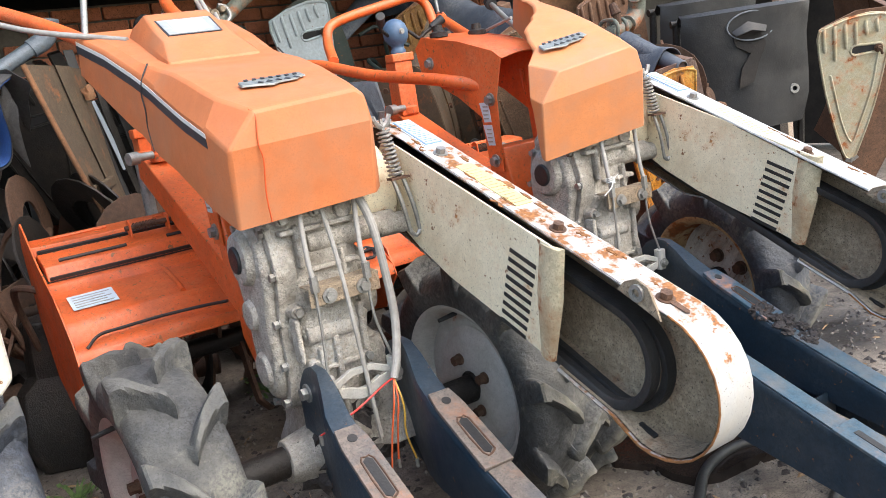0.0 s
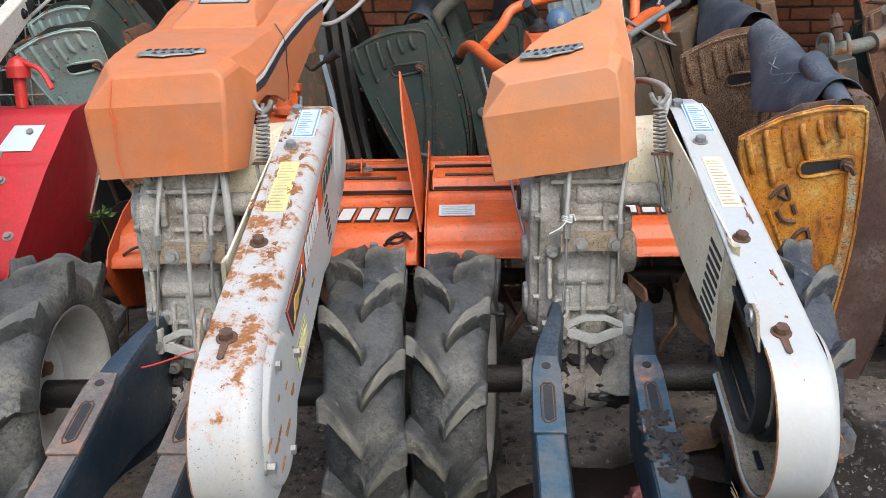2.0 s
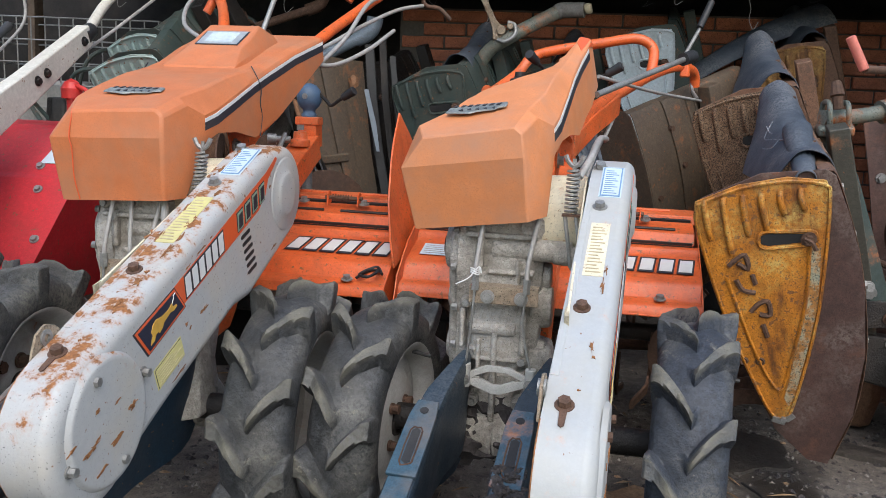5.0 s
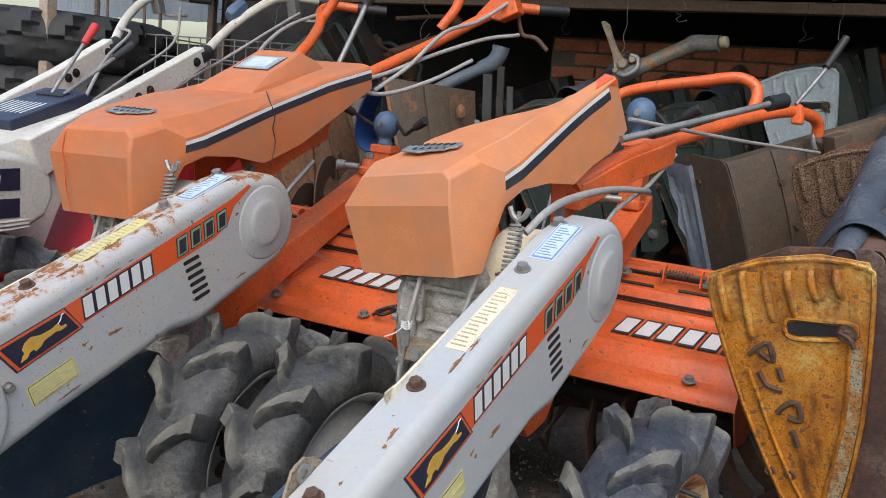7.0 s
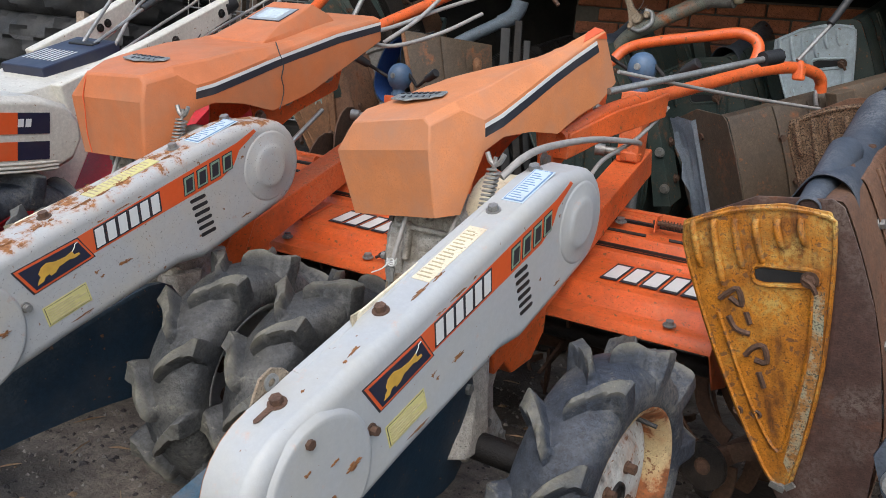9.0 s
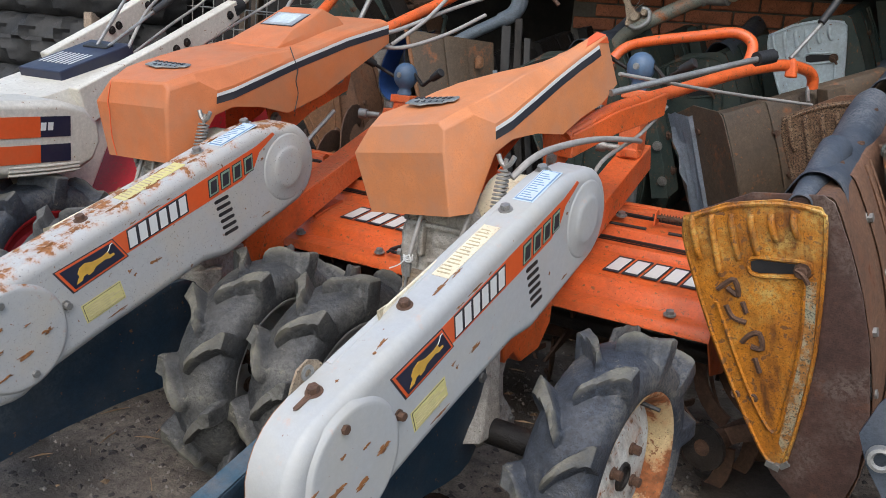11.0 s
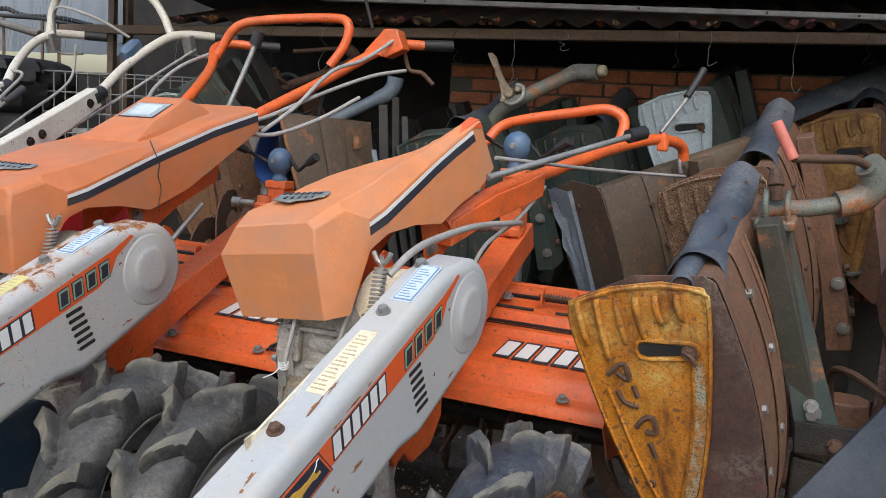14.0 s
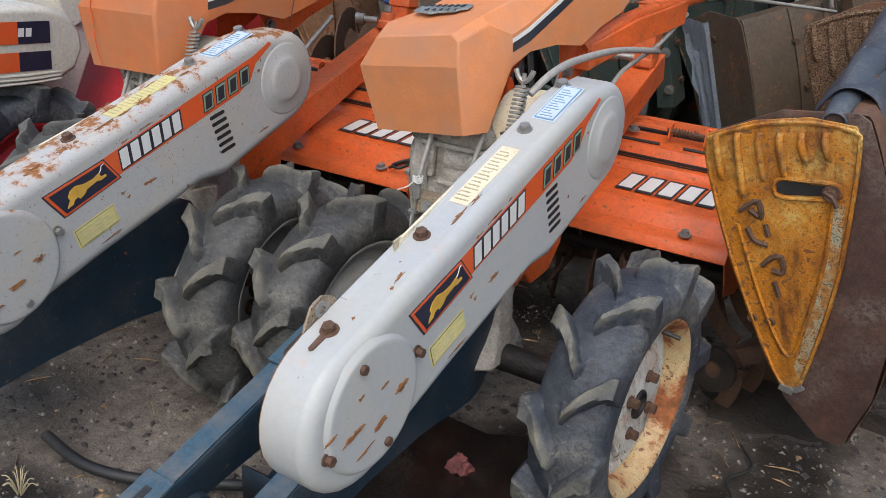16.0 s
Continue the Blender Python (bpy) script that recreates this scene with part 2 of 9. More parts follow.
SHEETROOF = material("rusty_roof_sheet", (0.075, 0.058, 0.05), 0.65, dirt=(0.04, 0.028, 0.022), dirt_amount=0.7, rust=0.4, bump=0.35, speck=0.3)
CHANNEL = material("dull_steel_channel", (0.30, 0.29, 0.28), 0.6, 0.1, dirt=(0.12, 0.10, 0.085), dirt_amount=0.7, dirt_scale=6, vary=0.25, rust=0.15, bump=0.3, speck=0.3)
FRONTBEAM = material("flaking_pale_beam", (0.40, 0.32, 0.25), 0.75, dirt=(0.20, 0.14, 0.10), dirt_amount=0.8, dirt_scale=8, vary=0.25, rust=0.3, rust_scale=10, bump=0.6, speck=0.4, pits=0.3)
PLUM = material("plum_rusted_plate", (0.085, 0.045, 0.036), 0.55, dirt=(0.03, 0.02, 0.018), dirt_amount=0.7, dirt_scale=6, vary=0.3, rust=0.3, rust_scale=9, rust_colour=(0.11, 0.045, 0.022), bump=0.3, speck=0.5, pale=(0.17, 0.13, 0.11))
OLIVE = material("dark_olive_paint", (0.050, 0.048, 0.037), 0.5, dirt=(0.030, 0.026, 0.02), dirt_amount=0.6, dirt_scale=6, vary=0.25, rust=0.32, rust_scale=11, rust_colour=(0.12, 0.05, 0.02), chips=0.4, bump=0.25, speck=0.3)
# near-black base that stands in for the shade inside the shed
SHADE_BLACK = material("near_black_shade", (0.016, 0.014, 0.013), 0.9, bump=0.3)
CABLE = material("grey_cable_sheath", (0.30, 0.29, 0.275), 0.5, dirt=(0.14, 0.12, 0.1), dirt_amount=0.5, bump=0.05)
PLATE = material("silver_foil_label", (0.42, 0.44, 0.45), 0.35, 0.4, dirt=(0.3, 0.29, 0.27), dirt_amount=0.4, bump=0.05)
PAPER = material("white_paper_label", (0.47, 0.56, 0.62), 0.5, dirt=(0.45, 0.42, 0.38), dirt_amount=0.3, vary=0.04, bump=0.03)
YELLOW = material("yellow_label", (0.54, 0.49, 0.20), 0.5, dirt=(0.42, 0.34, 0.20), dirt_amount=0.5, dirt_scale=14, vary=0.08, bump=0.03, speck=0.1)
BLUEINK = material("blue_print", (0.14, 0.25, 0.42), 0.5, vary=0.05, bump=0)
INK = material("black_print", (0.02, 0.022, 0.03), 0.5, vary=0.1, bump=0)
STICKER_ORANGE = material("orange_sticker", (0.62, 0.09, 0.02), 0.4, dirt=(0.4, 0.2, 0.1), dirt_amount=0.3, vary=0.05, bump=0)
STICKER_NAVY = material("navy_sticker", (0.012, 0.016, 0.04), 0.4, vary=0.1, bump=0)
STICKER_WHITE = material("white_sticker", (0.62, 0.63, 0.62), 0.4, dirt=(0.5, 0.48, 0.44), dirt_amount=0.3, vary=0.03, bump=0)
STICKER_GREEN = material("green_grey_sticker", (0.20, 0.30, 0.22), 0.4, vary=0.05, bump=0)
GOLD = material("ochre_sticker", (0.62, 0.36, 0.05), 0.4, vary=0.1, bump=0)
YOKE = material("pale_zinc_steel", (0.50, 0.50, 0.48), 0.45, 0.4, dirt=(0.25, 0.2, 0.15), dirt_amount=0.5, vary=0.15, bump=0.15, speck=0.2)
EMBLEM = material("dull_emblem_metal", (0.28, 0.30, 0.29), 0.4, 0.4, dirt=(0.08, 0.08, 0.08), dirt_amount=0.7, dirt_scale=30, vary=0.25, bump=0.2, speck=0.4)
MOTTLED = material("mottled_brown_rust", (0.17, 0.10, 0.055), 0.75, dirt=(0.30, 0.21, 0.13), dirt_amount=0.6, dirt_scale=28, vary=0.4, rust=0.35, rust_scale=22, rust_colour=(0.06, 0.03, 0.018), bump=0.6, speck=0.5, pits=1.0, pale=(0.34, 0.24, 0.15))
WORNPAINT = material("worn_pale_green_paint", (0.35, 0.35, 0.25), 0.55, dirt=(0.30, 0.15, 0.04), dirt_amount=0.8, dirt_scale=22, vary=0.2, rust=0.80, rust_scale=20, rust_colour=(0.22, 0.10, 0.025), bump=0.3, speck=0.4, pits=0.7)
BEAM_RUST = material("rust_worn_beam", (0.15, 0.125, 0.11), 0.55, 0.1, dirt=(0.05, 0.075, 0.10), dirt_amount=0.8, dirt_scale=8, vary=0.3, rust=0.45, rust_scale=11, rust_colour=(0.15, 0.075, 0.045), bump=0.3, speck=0.4)
RUSTPLATE = material("red_brown_rust_plate", (0.23, 0.115, 0.055), 0.7, dirt=(0.10, 0.05, 0.03), dirt_amount=0.8, dirt_scale=7, vary=0.35, rust=0.4, rust_scale=10, rust_colour=(0.12, 0.05, 0.022), bump=0.5, speck=0.4)
OIL = material("wet_oily_mud", (0.012, 0.009, 0.008), 0.12, dirt=(0.05, 0.035, 0.03), dirt_amount=0.6, dirt_scale=12, vary=0.3, bump=0.35, fine=60)
# wet dirt, whose dark tone also paints shade under the rotary unit
DAMP_SHADED = material("damp_shaded_dirt", (0.050, 0.042, 0.036), 0.55, dirt=(0.075, 0.062, 0.05), dirt_amount=0.5, dirt_scale=9, vary=0.4, bump=0.9, fine=70, speck=0.5)
PALEYELLOW = material("pale_paint_rust_streaks", (0.46, 0.43, 0.32), 0.5, dirt=(0.36, 0.24, 0.08), dirt_amount=0.8, dirt_scale=10, vary=0.15, rust=0.55, rust_scale=12, rust_colour=(0.22, 0.075, 0.025), bump=0.3, speck=0.3)
CHALK = material("chalk_mark", (0.17, 0.185, 0.205), 0.9, dirt=(0.05, 0.055, 0.07), dirt_amount=0.95, dirt_scale=60, vary=0.2, bump=0.1)
RUBBER_PALE = material("dust_caked_rubber", (0.052, 0.054, 0.057), 0.75, dirt=(0.115, 0.112, 0.10), dirt_amount=0.75, dirt_scale=9, vary=0.4, bump=0.6, fine=130, speck=0.6, pale=(0.17, 0.165, 0.14), crown=(0.262, 0.280, (0.13, 0.127, 0.115), (0.16, 0.155, 0.135)))
RUBBER_DARK = material("dark_tractor_rubber", (0.020, 0.021, 0.023), 0.65, dirt=(0.06, 0.058, 0.055), dirt_amount=0.6, dirt_scale=7, vary=0.35, bump=0.5, speck=0.4)
FAINT = material("faded_tan_print", (0.46, 0.39, 0.235), 0.6, vary=0.2, bump=0)
RUSTLIP = material("rust_stained_cream", (0.50, 0.43, 0.29), 0.6, dirt=(0.24, 0.11, 0.04), dirt_amount=0.9, dirt_scale=13, vary=0.2, rust=0.5, rust_scale=16, rust_colour=(0.16, 0.065, 0.025), bump=0.3, speck=0.3)
CANVAS = material("grey_canvas", (0.10, 0.10, 0.105), 0.85, dirt=(0.16, 0.155, 0.15), dirt_amount=0.6, dirt_scale=12, vary=0.25, bump=0.6, fine=300, speck=0.3)
DRUMGREY = material("dull_drum_metal", (0.17, 0.16, 0.145), 0.7, 0.1, dirt=(0.08, 0.07, 0.06), dirt_amount=0.7, dirt_scale=9, vary=0.3, bump=0.6, speck=0.4)
STRAW = material("bleached_straw", (0.36, 0.31, 0.20), 0.7, vary=0.2, bump=0.05)
BLUECLOTH = material("bright_blue_lining", (0.022, 0.075, 0.25), 0.75, dirt=(0.05, 0.09, 0.2), dirt_amount=0.6, vary=0.2, bump=0.3, speck=0.2)
GRIME = material("caked_grey_grime", (0.31, 0.25, 0.18), 0.85, dirt=(0.13, 0.09, 0.055), dirt_amount=0.8, dirt_scale=11, vary=0.35, rust=0.42, rust_scale=9, rust_colour=(0.10, 0.055, 0.03), bump=0.9, fine=120, speck=0.35, pits=0.35)
MUD = material("caked_dark_mud", (0.040, 0.034, 0.034), 0.92, dirt=(0.075, 0.066, 0.064), dirt_amount=0.6, dirt_scale=30, vary=0.4, bump=1.0, fine=90, speck=0.4)
RUSTPATCH = material("orange_rust_patch", (0.26, 0.11, 0.035), 0.85, dirt=(0.11, 0.05, 0.025), dirt_amount=0.8, dirt_scale=40, vary=0.4, bump=0.4, speck=0.4)
DULLBLUE = material("dull_blue_grey_sheet", (0.21, 0.25, 0.30), 0.45, 0.2, dirt=(0.12, 0.12, 0.12), dirt_amount=0.6, vary=0.2, rust=0.15, bump=0.5, speck=0.3)
PALEBLUE = material("pale_blue_sheet", (0.20, 0.235, 0.28), 0.5, dirt=(0.28, 0.29, 0.30), dirt_amount=0.4, vary=0.08, bump=0.1, speck=0.1)
MINT = material("pale_mint_paint", (0.32, 0.42, 0.40), 0.5, dirt=(0.20, 0.12, 0.06), dirt_amount=0.4, vary=0.1, rust=0.3, chips=0.5, bump=0.1, speck=0.15)
DRYLEAF = material("dry_brown_leaf", (0.26, 0.17, 0.095), 0.8, dirt=(0.10, 0.06, 0.035), dirt_amount=0.7, vary=0.35, bump=0.4, island=0.45)
LEAFGREEN = material("green_weed_leaf", (0.07, 0.13, 0.03), 0.6, vary=0.3, bump=0.1, island=0.3)
PEBBLE = material("yard_pebble", (0.16, 0.145, 0.13), 0.85, vary=0.4, bump=0.5, island=0.5, speck=0.3)
RAG = material("faded_red_cloth", (0.19, 0.06, 0.06), 0.85, dirt=(0.10, 0.05, 0.045), dirt_amount=0.7, vary=0.4, bump=0.8)
BLUEKNOB = material("blue_grey_plastic", (0.06, 0.11, 0.19), 0.45, dirt=(0.16, 0.17, 0.18), dirt_amount=0.4, bump=0.06)
REDPLASTIC = material("red_plastic", (0.5, 0.03, 0.025), 0.4, bump=0.04)
PINKPLASTIC = material("faded_pink_plastic", (0.55, 0.16, 0.12), 0.5, bump=0.05)
PALEGREEN = material("pale_green_grey_paint", (0.14, 0.155, 0.13), 0.5, dirt=(0.11, 0.07, 0.04), dirt_amount=0.8, rust=0.5, chips=0.5, bump=0.25, speck=0.35, pits=0.4)


def ground_material():
    m = material("packed_dirt_ground", (0.165, 0.140, 0.116), 0.85, dirt=(0.046, 0.039, 0.034), dirt_amount=0.9, dirt_scale=4.5, grain=34, vary=0.48, bump=1.0, fine=95, speck=0.75, wet=0.5)
    return m


GROUND = ground_material()


# ---- mesh tools ----
def part(name, bm, mat, parent=None, label="", angle=32, solid=0.0, bevel=0.0):
    """Links a bmesh as one mesh object under a thing or a part."""
    me = bpy.data.meshes.new(name)
    bmesh.ops.recalc_face_normals(bm, faces=bm.faces)
    bm.to_mesh(me)
    bm.free()
    me.materials.append(mat)
    me.shade_smooth()
    me.set_sharp_from_angle(angle=radians(angle))
    ob = new(name, me)
    if parent is not None:
        ob.parent = parent
    if label:
        tagged(ob, label)
    if bevel:
        md = ob.modifiers.new("edge", "BEVEL")
        md.width, md.segments, md.limit_method, md.angle_limit = bevel, 2, "ANGLE", radians(40)
        md.harden_normals = True
    if solid:
        md = ob.modifiers.new("thickness", "SOLIDIFY")
        md.thickness, md.offset = solid, 0.0
        md = ob.modifiers.new("crisp", "WEIGHTED_NORMAL")
        md.weight, md.keep_sharp = 80, True
    return ob


def thing(name, m, label, category, group=""):
    ob = new(name)
    ob.empty_display_size = 0.1
    ob.matrix_basis = m
    return tagged(ob, label, category, group)


def B():
    return bmesh.new()


def box(bm, c, s, rot=(0, 0, 0)):
    m = pose(*c, *rot) @ Matrix.Diagonal((*s, 1))
    bmesh.ops.create_cube(bm, size=1, matrix=m)
    return bm


def face(bm, vs):
    try:
        bm.faces.new(vs)
    except ValueError:
        pass


def loft(bm, rings, close=True, caps=True):
    """Bridges rings of equally many points."""
    vs = [[bm.verts.new(p) for p in r] for r in rings]
    n = len(vs[0])
    for a, b in zip(vs, vs[1:]):
        for i in range(n if close else n - 1):
            face(bm, (a[i], a[(i + 1) % n], b[(i + 1) % n], b[i]))
    if caps and close:
        face(bm, list(reversed(vs[0])))
        face(bm, vs[-1])
    return bm


def prism(bm, outline, x0, x1, plane="yz"):
    """Outline in a plane, drawn out along the third axis from x0 to x1."""
    put = {"yz": lambda a, b, c: (c, a, b), "xz": lambda a, b, c: (a, c, b), "xy": lambda a, b, c: (a, b, c)}[plane]
    return loft(bm, [[put(a, b, x0) for a, b in outline], [put(a, b, x1) for a, b in outline]])


def smooth_path(pts, n=6):
    pts = [Vector(p) for p in pts]
    if len(pts) < 3 or n < 2:
        return pts
    out = []
    ext = [2 * pts[0] - pts[1]] + pts + [2 * pts[-1] - pts[-2]]
    for i in range(1, len(ext) - 2):
        p0, p1, p2, p3 = ext[i - 1:i + 3]
        for k in range(n):
            t = k / n
            out.append(0.5 * (2 * p1 + (p2 - p0) * t + (2 * p0 - 5 * p1 + 4 * p2 - p3) * t * t + (3 * p1 - p0 - 3 * p2 + p3) * t ** 3))
    out.append(pts[-1])
    return out


def tube(bm, pts, r, sides=10, smooth=6, radii=None):
    path = smooth_path(pts, smooth)
    rings = []
    up = None
    for i, p in enumerate(path):
        d = (path[min(i + 1, len(path) - 1)] - path[max(i - 1, 0)]).normalized()
        if up is None:
            up = d.orthogonal().normalized()
        up = (up - d * up.dot(d)).normalized()
        side = d.cross(up)
        rr = r if radii is None else radii[0] + (radii[1] - radii[0]) * i / max(1, len(path) - 1)
        rings.append([p + rr * (math.cos(a) * up + math.sin(a) * side) for a in (2 * math.pi * k / sides for k in range(sides))])
    return loft(bm, rings)


def cyl(bm, p0, p1, r0, r1=None, sides=16):
    return tube(bm, [p0, p1], r0, sides, 1, (r0, r0 if r1 is None else r1))


def spin(bm, profile, sides=32, axis="x", centre=(0, 0, 0), closed=False):
    """Turns a profile of (along, radius) about an axis."""
    c = Vector(centre)
    rings = []
    for k in range(sides):
        a = 2 * math.pi * k / sides
        ca, sa = math.cos(a), math.sin(a)
        put = {"x": lambda u, r: (u, r * ca, r * sa), "y": lambda u, r: (r * ca, u, r * sa), "z": lambda u, r: (r * ca, r * sa, u)}[axis]
        rings.append([c + Vector(put(u, r)) for u, r in profile])
    rings.append(rings[0])
    vs = [[bm.verts.new(p) for p in r] for r in rings[:-1]]
    vs.append(vs[0])
    n = len(profile)
    for a, b in zip(vs, vs[1:]):
        for i in range(n if closed else n - 1):
            q = [a[i], a[(i + 1) % n], b[(i + 1) % n], b[i]]
            face(bm, q)
    bmesh.ops.remove_doubles(bm, verts=bm.verts, dist=1e-5)
    return bm


def bolt(bm, p, axis, r=0.011, h=0.010, washer=1.5):
    """Hexagon head on a washer."""
    p, a = Vector(p), Vector(axis).normalized()
    if washer:
        cyl(bm, p, p + a * h * 0.25, r * washer, sides=14)
    tube(bm, [p + a * h * 0.2, p + a * h], r, 6, 1)
    return bm


def sheet(bm, profile, path):
    """A profile of points swept without turning along path offsets; open."""
    return loft(bm, [[Vector(p) + Vector(o) for p in profile] for o in path], close=False, caps=False)


def stadium(c0, r0, c1, r1, n=14):
    """Outline round two circles in a plane, c0 in front, c1 behind."""
    d = math.atan2(c1[1] - c0[1], c1[0] - c0[0])
    pts = []
    for k in range(n + 1):
        a = d + math.pi / 2 + math.pi * k / n
        pts.append((c0[0] + r0 * math.cos(a), c0[1] + r0 * math.sin(a)))
    for k in range(n + 1):
        a = d - math.pi / 2 + math.pi * k / n
        pts.append((c1[0] + r1 * math.cos(a), c1[1] + r1 * math.sin(a)))
    return pts


# ---- power tillers ----
FRONT, REAR, RF, RR = (-0.548, 0.430), (0.16, 0.690), 0.108, 0.098
HUB = (0.1527, 0.6745)


def along(s, off, x):
    """A point on the belt cover: s along its centre line from the front circle, off above it."""
    d = math.atan2(REAR[1] - FRONT[1], REAR[0] - FRONT[0])
    return (x, FRONT[0] + s * math.cos(d) - off * math.sin(d), FRONT[1] + s * math.sin(d) + off * math.cos(d))


def decal(parent, name, quad, mat, label=""):
    """A thin flat sticker through four or more points."""
    bm = B()
    vs = [Vector(p) for p in quad]
    n = (vs[1] - vs[0]).cross(vs[2] - vs[0]).normalized() * 0.0006
    loft(bm, [[v - n for v in vs], [v + n for v in vs]])
    return part(name, bm, mat, parent, label)


SIDE_X = 0.146


def flat_on_side(s0, o0, s1, o1, up=0.0012, slant=0.0):
    x = SIDE_X + up
    return [along(s0, o0, x), along(s1, o0, x), along(s1 + slant, o1, x), along(s0 + slant, o1, x)]


VENT = (0.528, 0.012)


def cover_pose(rusty):
    """How each belt cover hangs on its machine: a little turned and dipped towards the front."""
    at, shift, dip, turn = (Vector((0.097, -0.08, 0.724)), Vector((0.006, 0.010, 0.009)), 1.6, 0.8) if rusty else (Vector((0.097, -0.08, 0.724)), Vector((-0.004, 0.0, 0.003)), 3.2, -2.4)
    return Matrix.Translation(at + shift) @ pose(0, 0, 0, dip, 0, turn) @ Matrix.Translation(-at)


def belt_cover(tiller, white, rusty):
    # outer shell: a deep tray open towards the machine, its lower edge drawn in along the middle
    run = ((0.07, 0.012), (0.232, 0.015), (0.262, 0.015), (0.60, 0.012), (0.69, -0.008))

    def tray(inset_by):
        pts = stadium(FRONT, RF - inset_by, HUB, RR - inset_by)
        a, b = Vector(pts[14]), Vector(pts[15])
        d = (b - a).normalized()
        up = Vector((-d.y, d.x))
        return pts[:15] + [tuple(a.lerp(b, f) + up * h) for f, h in run] + pts[15:28] + [along(s, h - inset_by, 0)[1:] for s, h in ((0.742, 0.088), (0.708, 0.1005), (0.670, 0.1065), (0.625, 0.108))]

    def lip_depth(k, depth):
        return 0.108 if 17 <= k <= 27 else depth

    bm = B()
    full = tray(0)
    rings = [[(lip_depth(k, 0.070), a, b) for k, (a, b) in enumerate(full)]] + [[(x, a, b) for a, b in tray(q)] for x, q in ((0.1285, 0), (0.1300, 0), (0.1335, 0.0007), (0.1375, 0.0030), (0.1412, 0.0068), (0.1438, 0.0112), (0.1453, 0.0155), (SIDE_X, 0.0200), (SIDE_X, 0.0225))]
    vs = [[bm.verts.new(p) for p in r] for r in rings]
    n = len(full)
    for a, b in zip(vs, vs[1:]):
        for i in range(n):
            face(bm, (a[i], a[(i + 1) % n], b[(i + 1) % n], b[i]))
    face(bm, vs[-1])
    shell = part("belt_cover", bm, white, tiller, "white painted belt cover with rust blooms" if rusty else "white painted belt cover with chipped edges", solid=0.003, angle=36)
    shell.matrix_basis = cover_pose(rusty)
    bm = B()
    spin(bm, [(SIDE_X - 0.001, 0.100), (SIDE_X + 0.0005, 0.0985), (SIDE_X + 0.0015, 0.0975), (SIDE_X + 0.0065, 0.0935), (SIDE_X + 0.0078, 0.0905), (SIDE_X + 0.0080, 0.086), (SIDE_X + 0.0080, 0.0001)], 56, "x", (0, along(0.022, 0.002, 0)[1], along(0.022, 0.002, 0)[2]))
    part("round_boss", bm, white, shell, angle=50)
    bm = B()
    spin(bm, [(SIDE_X - 0.001, 0.080), (SIDE_X + 0.0025, 0.0765), (SIDE_X + 0.0040, 0.072), (SIDE_X + 0.0042, 0.052), (SIDE_X + 0.0075, 0.047), (SIDE_X + 0.0095, 0.041), (SIDE_X + 0.0100, 0.034), (SIDE_X + 0.0100, 0.0001)], 48, "x", (0, HUB[0] - 0.004, HUB[1]))
    part("round_boss", bm, white, shell, angle=40)
    # folded seam along the inner top edge
    bm = B()
    loft(bm, [[along(t, RF + h, x) for x, h in ((0.0705, 0.0), (0.0705, 0.0030), (0.0815, 0.0030), (0.0845, 0.0))] for t in (0.085, 0.30, 0.56)])
    part("folded_seam", bm, white, shell, bevel=0.001)
    # stripe, emblem panel and bars in place of lettering
    o0, o1, X = 0.027, 0.071, SIDE_X + 0.0012
    decal(shell, "stripe", [along(0.245, o0, X), along(0.60, o0 - 0.003, X), along(0.640, 0.036, X), along(0.664, 0.060, X), along(0.722, 0.078, X), along(0.716, 0.085, X), along(0.66, 0.077, X), along(0.245, o1, X)], STICKER_ORANGE, "orange stripe")
    decal(shell, "emblem_rim", [along(0.124, o1 + 0.003, X + 0.0004), along(0.256, o1, X + 0.0004), along(0.277, o0 - 0.007, X + 0.0004), along(0.146, o0 - 0.010, X + 0.0004)], INK)
    decal(shell, "emblem_border", [along(0.128, o1 + 0.001, X + 0.0010), along(0.254, o1 - 0.002, X + 0.0010), along(0.274, o0 - 0.005, X + 0.0010), along(0.149, o0 - 0.008, X + 0.0010)], STICKER_ORANGE)
    decal(shell, "emblem_panel", [along(0.135, o1 - 0.003, X + 0.0018), along(0.252, o1 - 0.006, X + 0.0018), along(0.268, o0 - 0.001, X + 0.0018), along(0.153, o0 - 0.004, X + 0.0018)], STICKER_NAVY, "navy emblem panel")
    leap = ((0.158, 0.030), (0.163, 0.037), (0.168, 0.041), (0.166, 0.048), (0.174, 0.056), (0.186, 0.059), (0.202, 0.053), (0.222, 0.051), (0.236, 0.054), (0.239, 0.046), (0.248, 0.045), (0.249, 0.041), (0.236, 0.040), (0.228, 0.043), (0.205, 0.041), (0.196, 0.035), (0.186, 0.033), (0.184, 0.038), (0.176, 0.037), (0.170, 0.031))
    decal(shell, "emblem", [along(a, b, X + 0.0026) for a, b in leap], GOLD, "ochre leaping shape")
    bm = B()
    tube(bm, [along(a, b, X + 0.0028) for a, b in ((0.236, 0.053), (0.243, 0.058), (0.246, 0.063), (0.252, 0.064))], 0.0008, 5, 4)
    part("emblem_line", bm, STICKER_WHITE, shell)
    for k in range(6):
        s = 0.284 + k * 0.0262
        decal(shell, "letter_border", flat_on_side(s - 0.002, o0 + 0.003, s + 0.0235, o1 - 0.001, 0.0020, 0.007), INK)
        decal(shell, "letter_bar", flat_on_side(s + 0.001, o0 + 0.006, s + 0.0195, o1 - 0.004, 0.0028, 0.006), STICKER_WHITE)
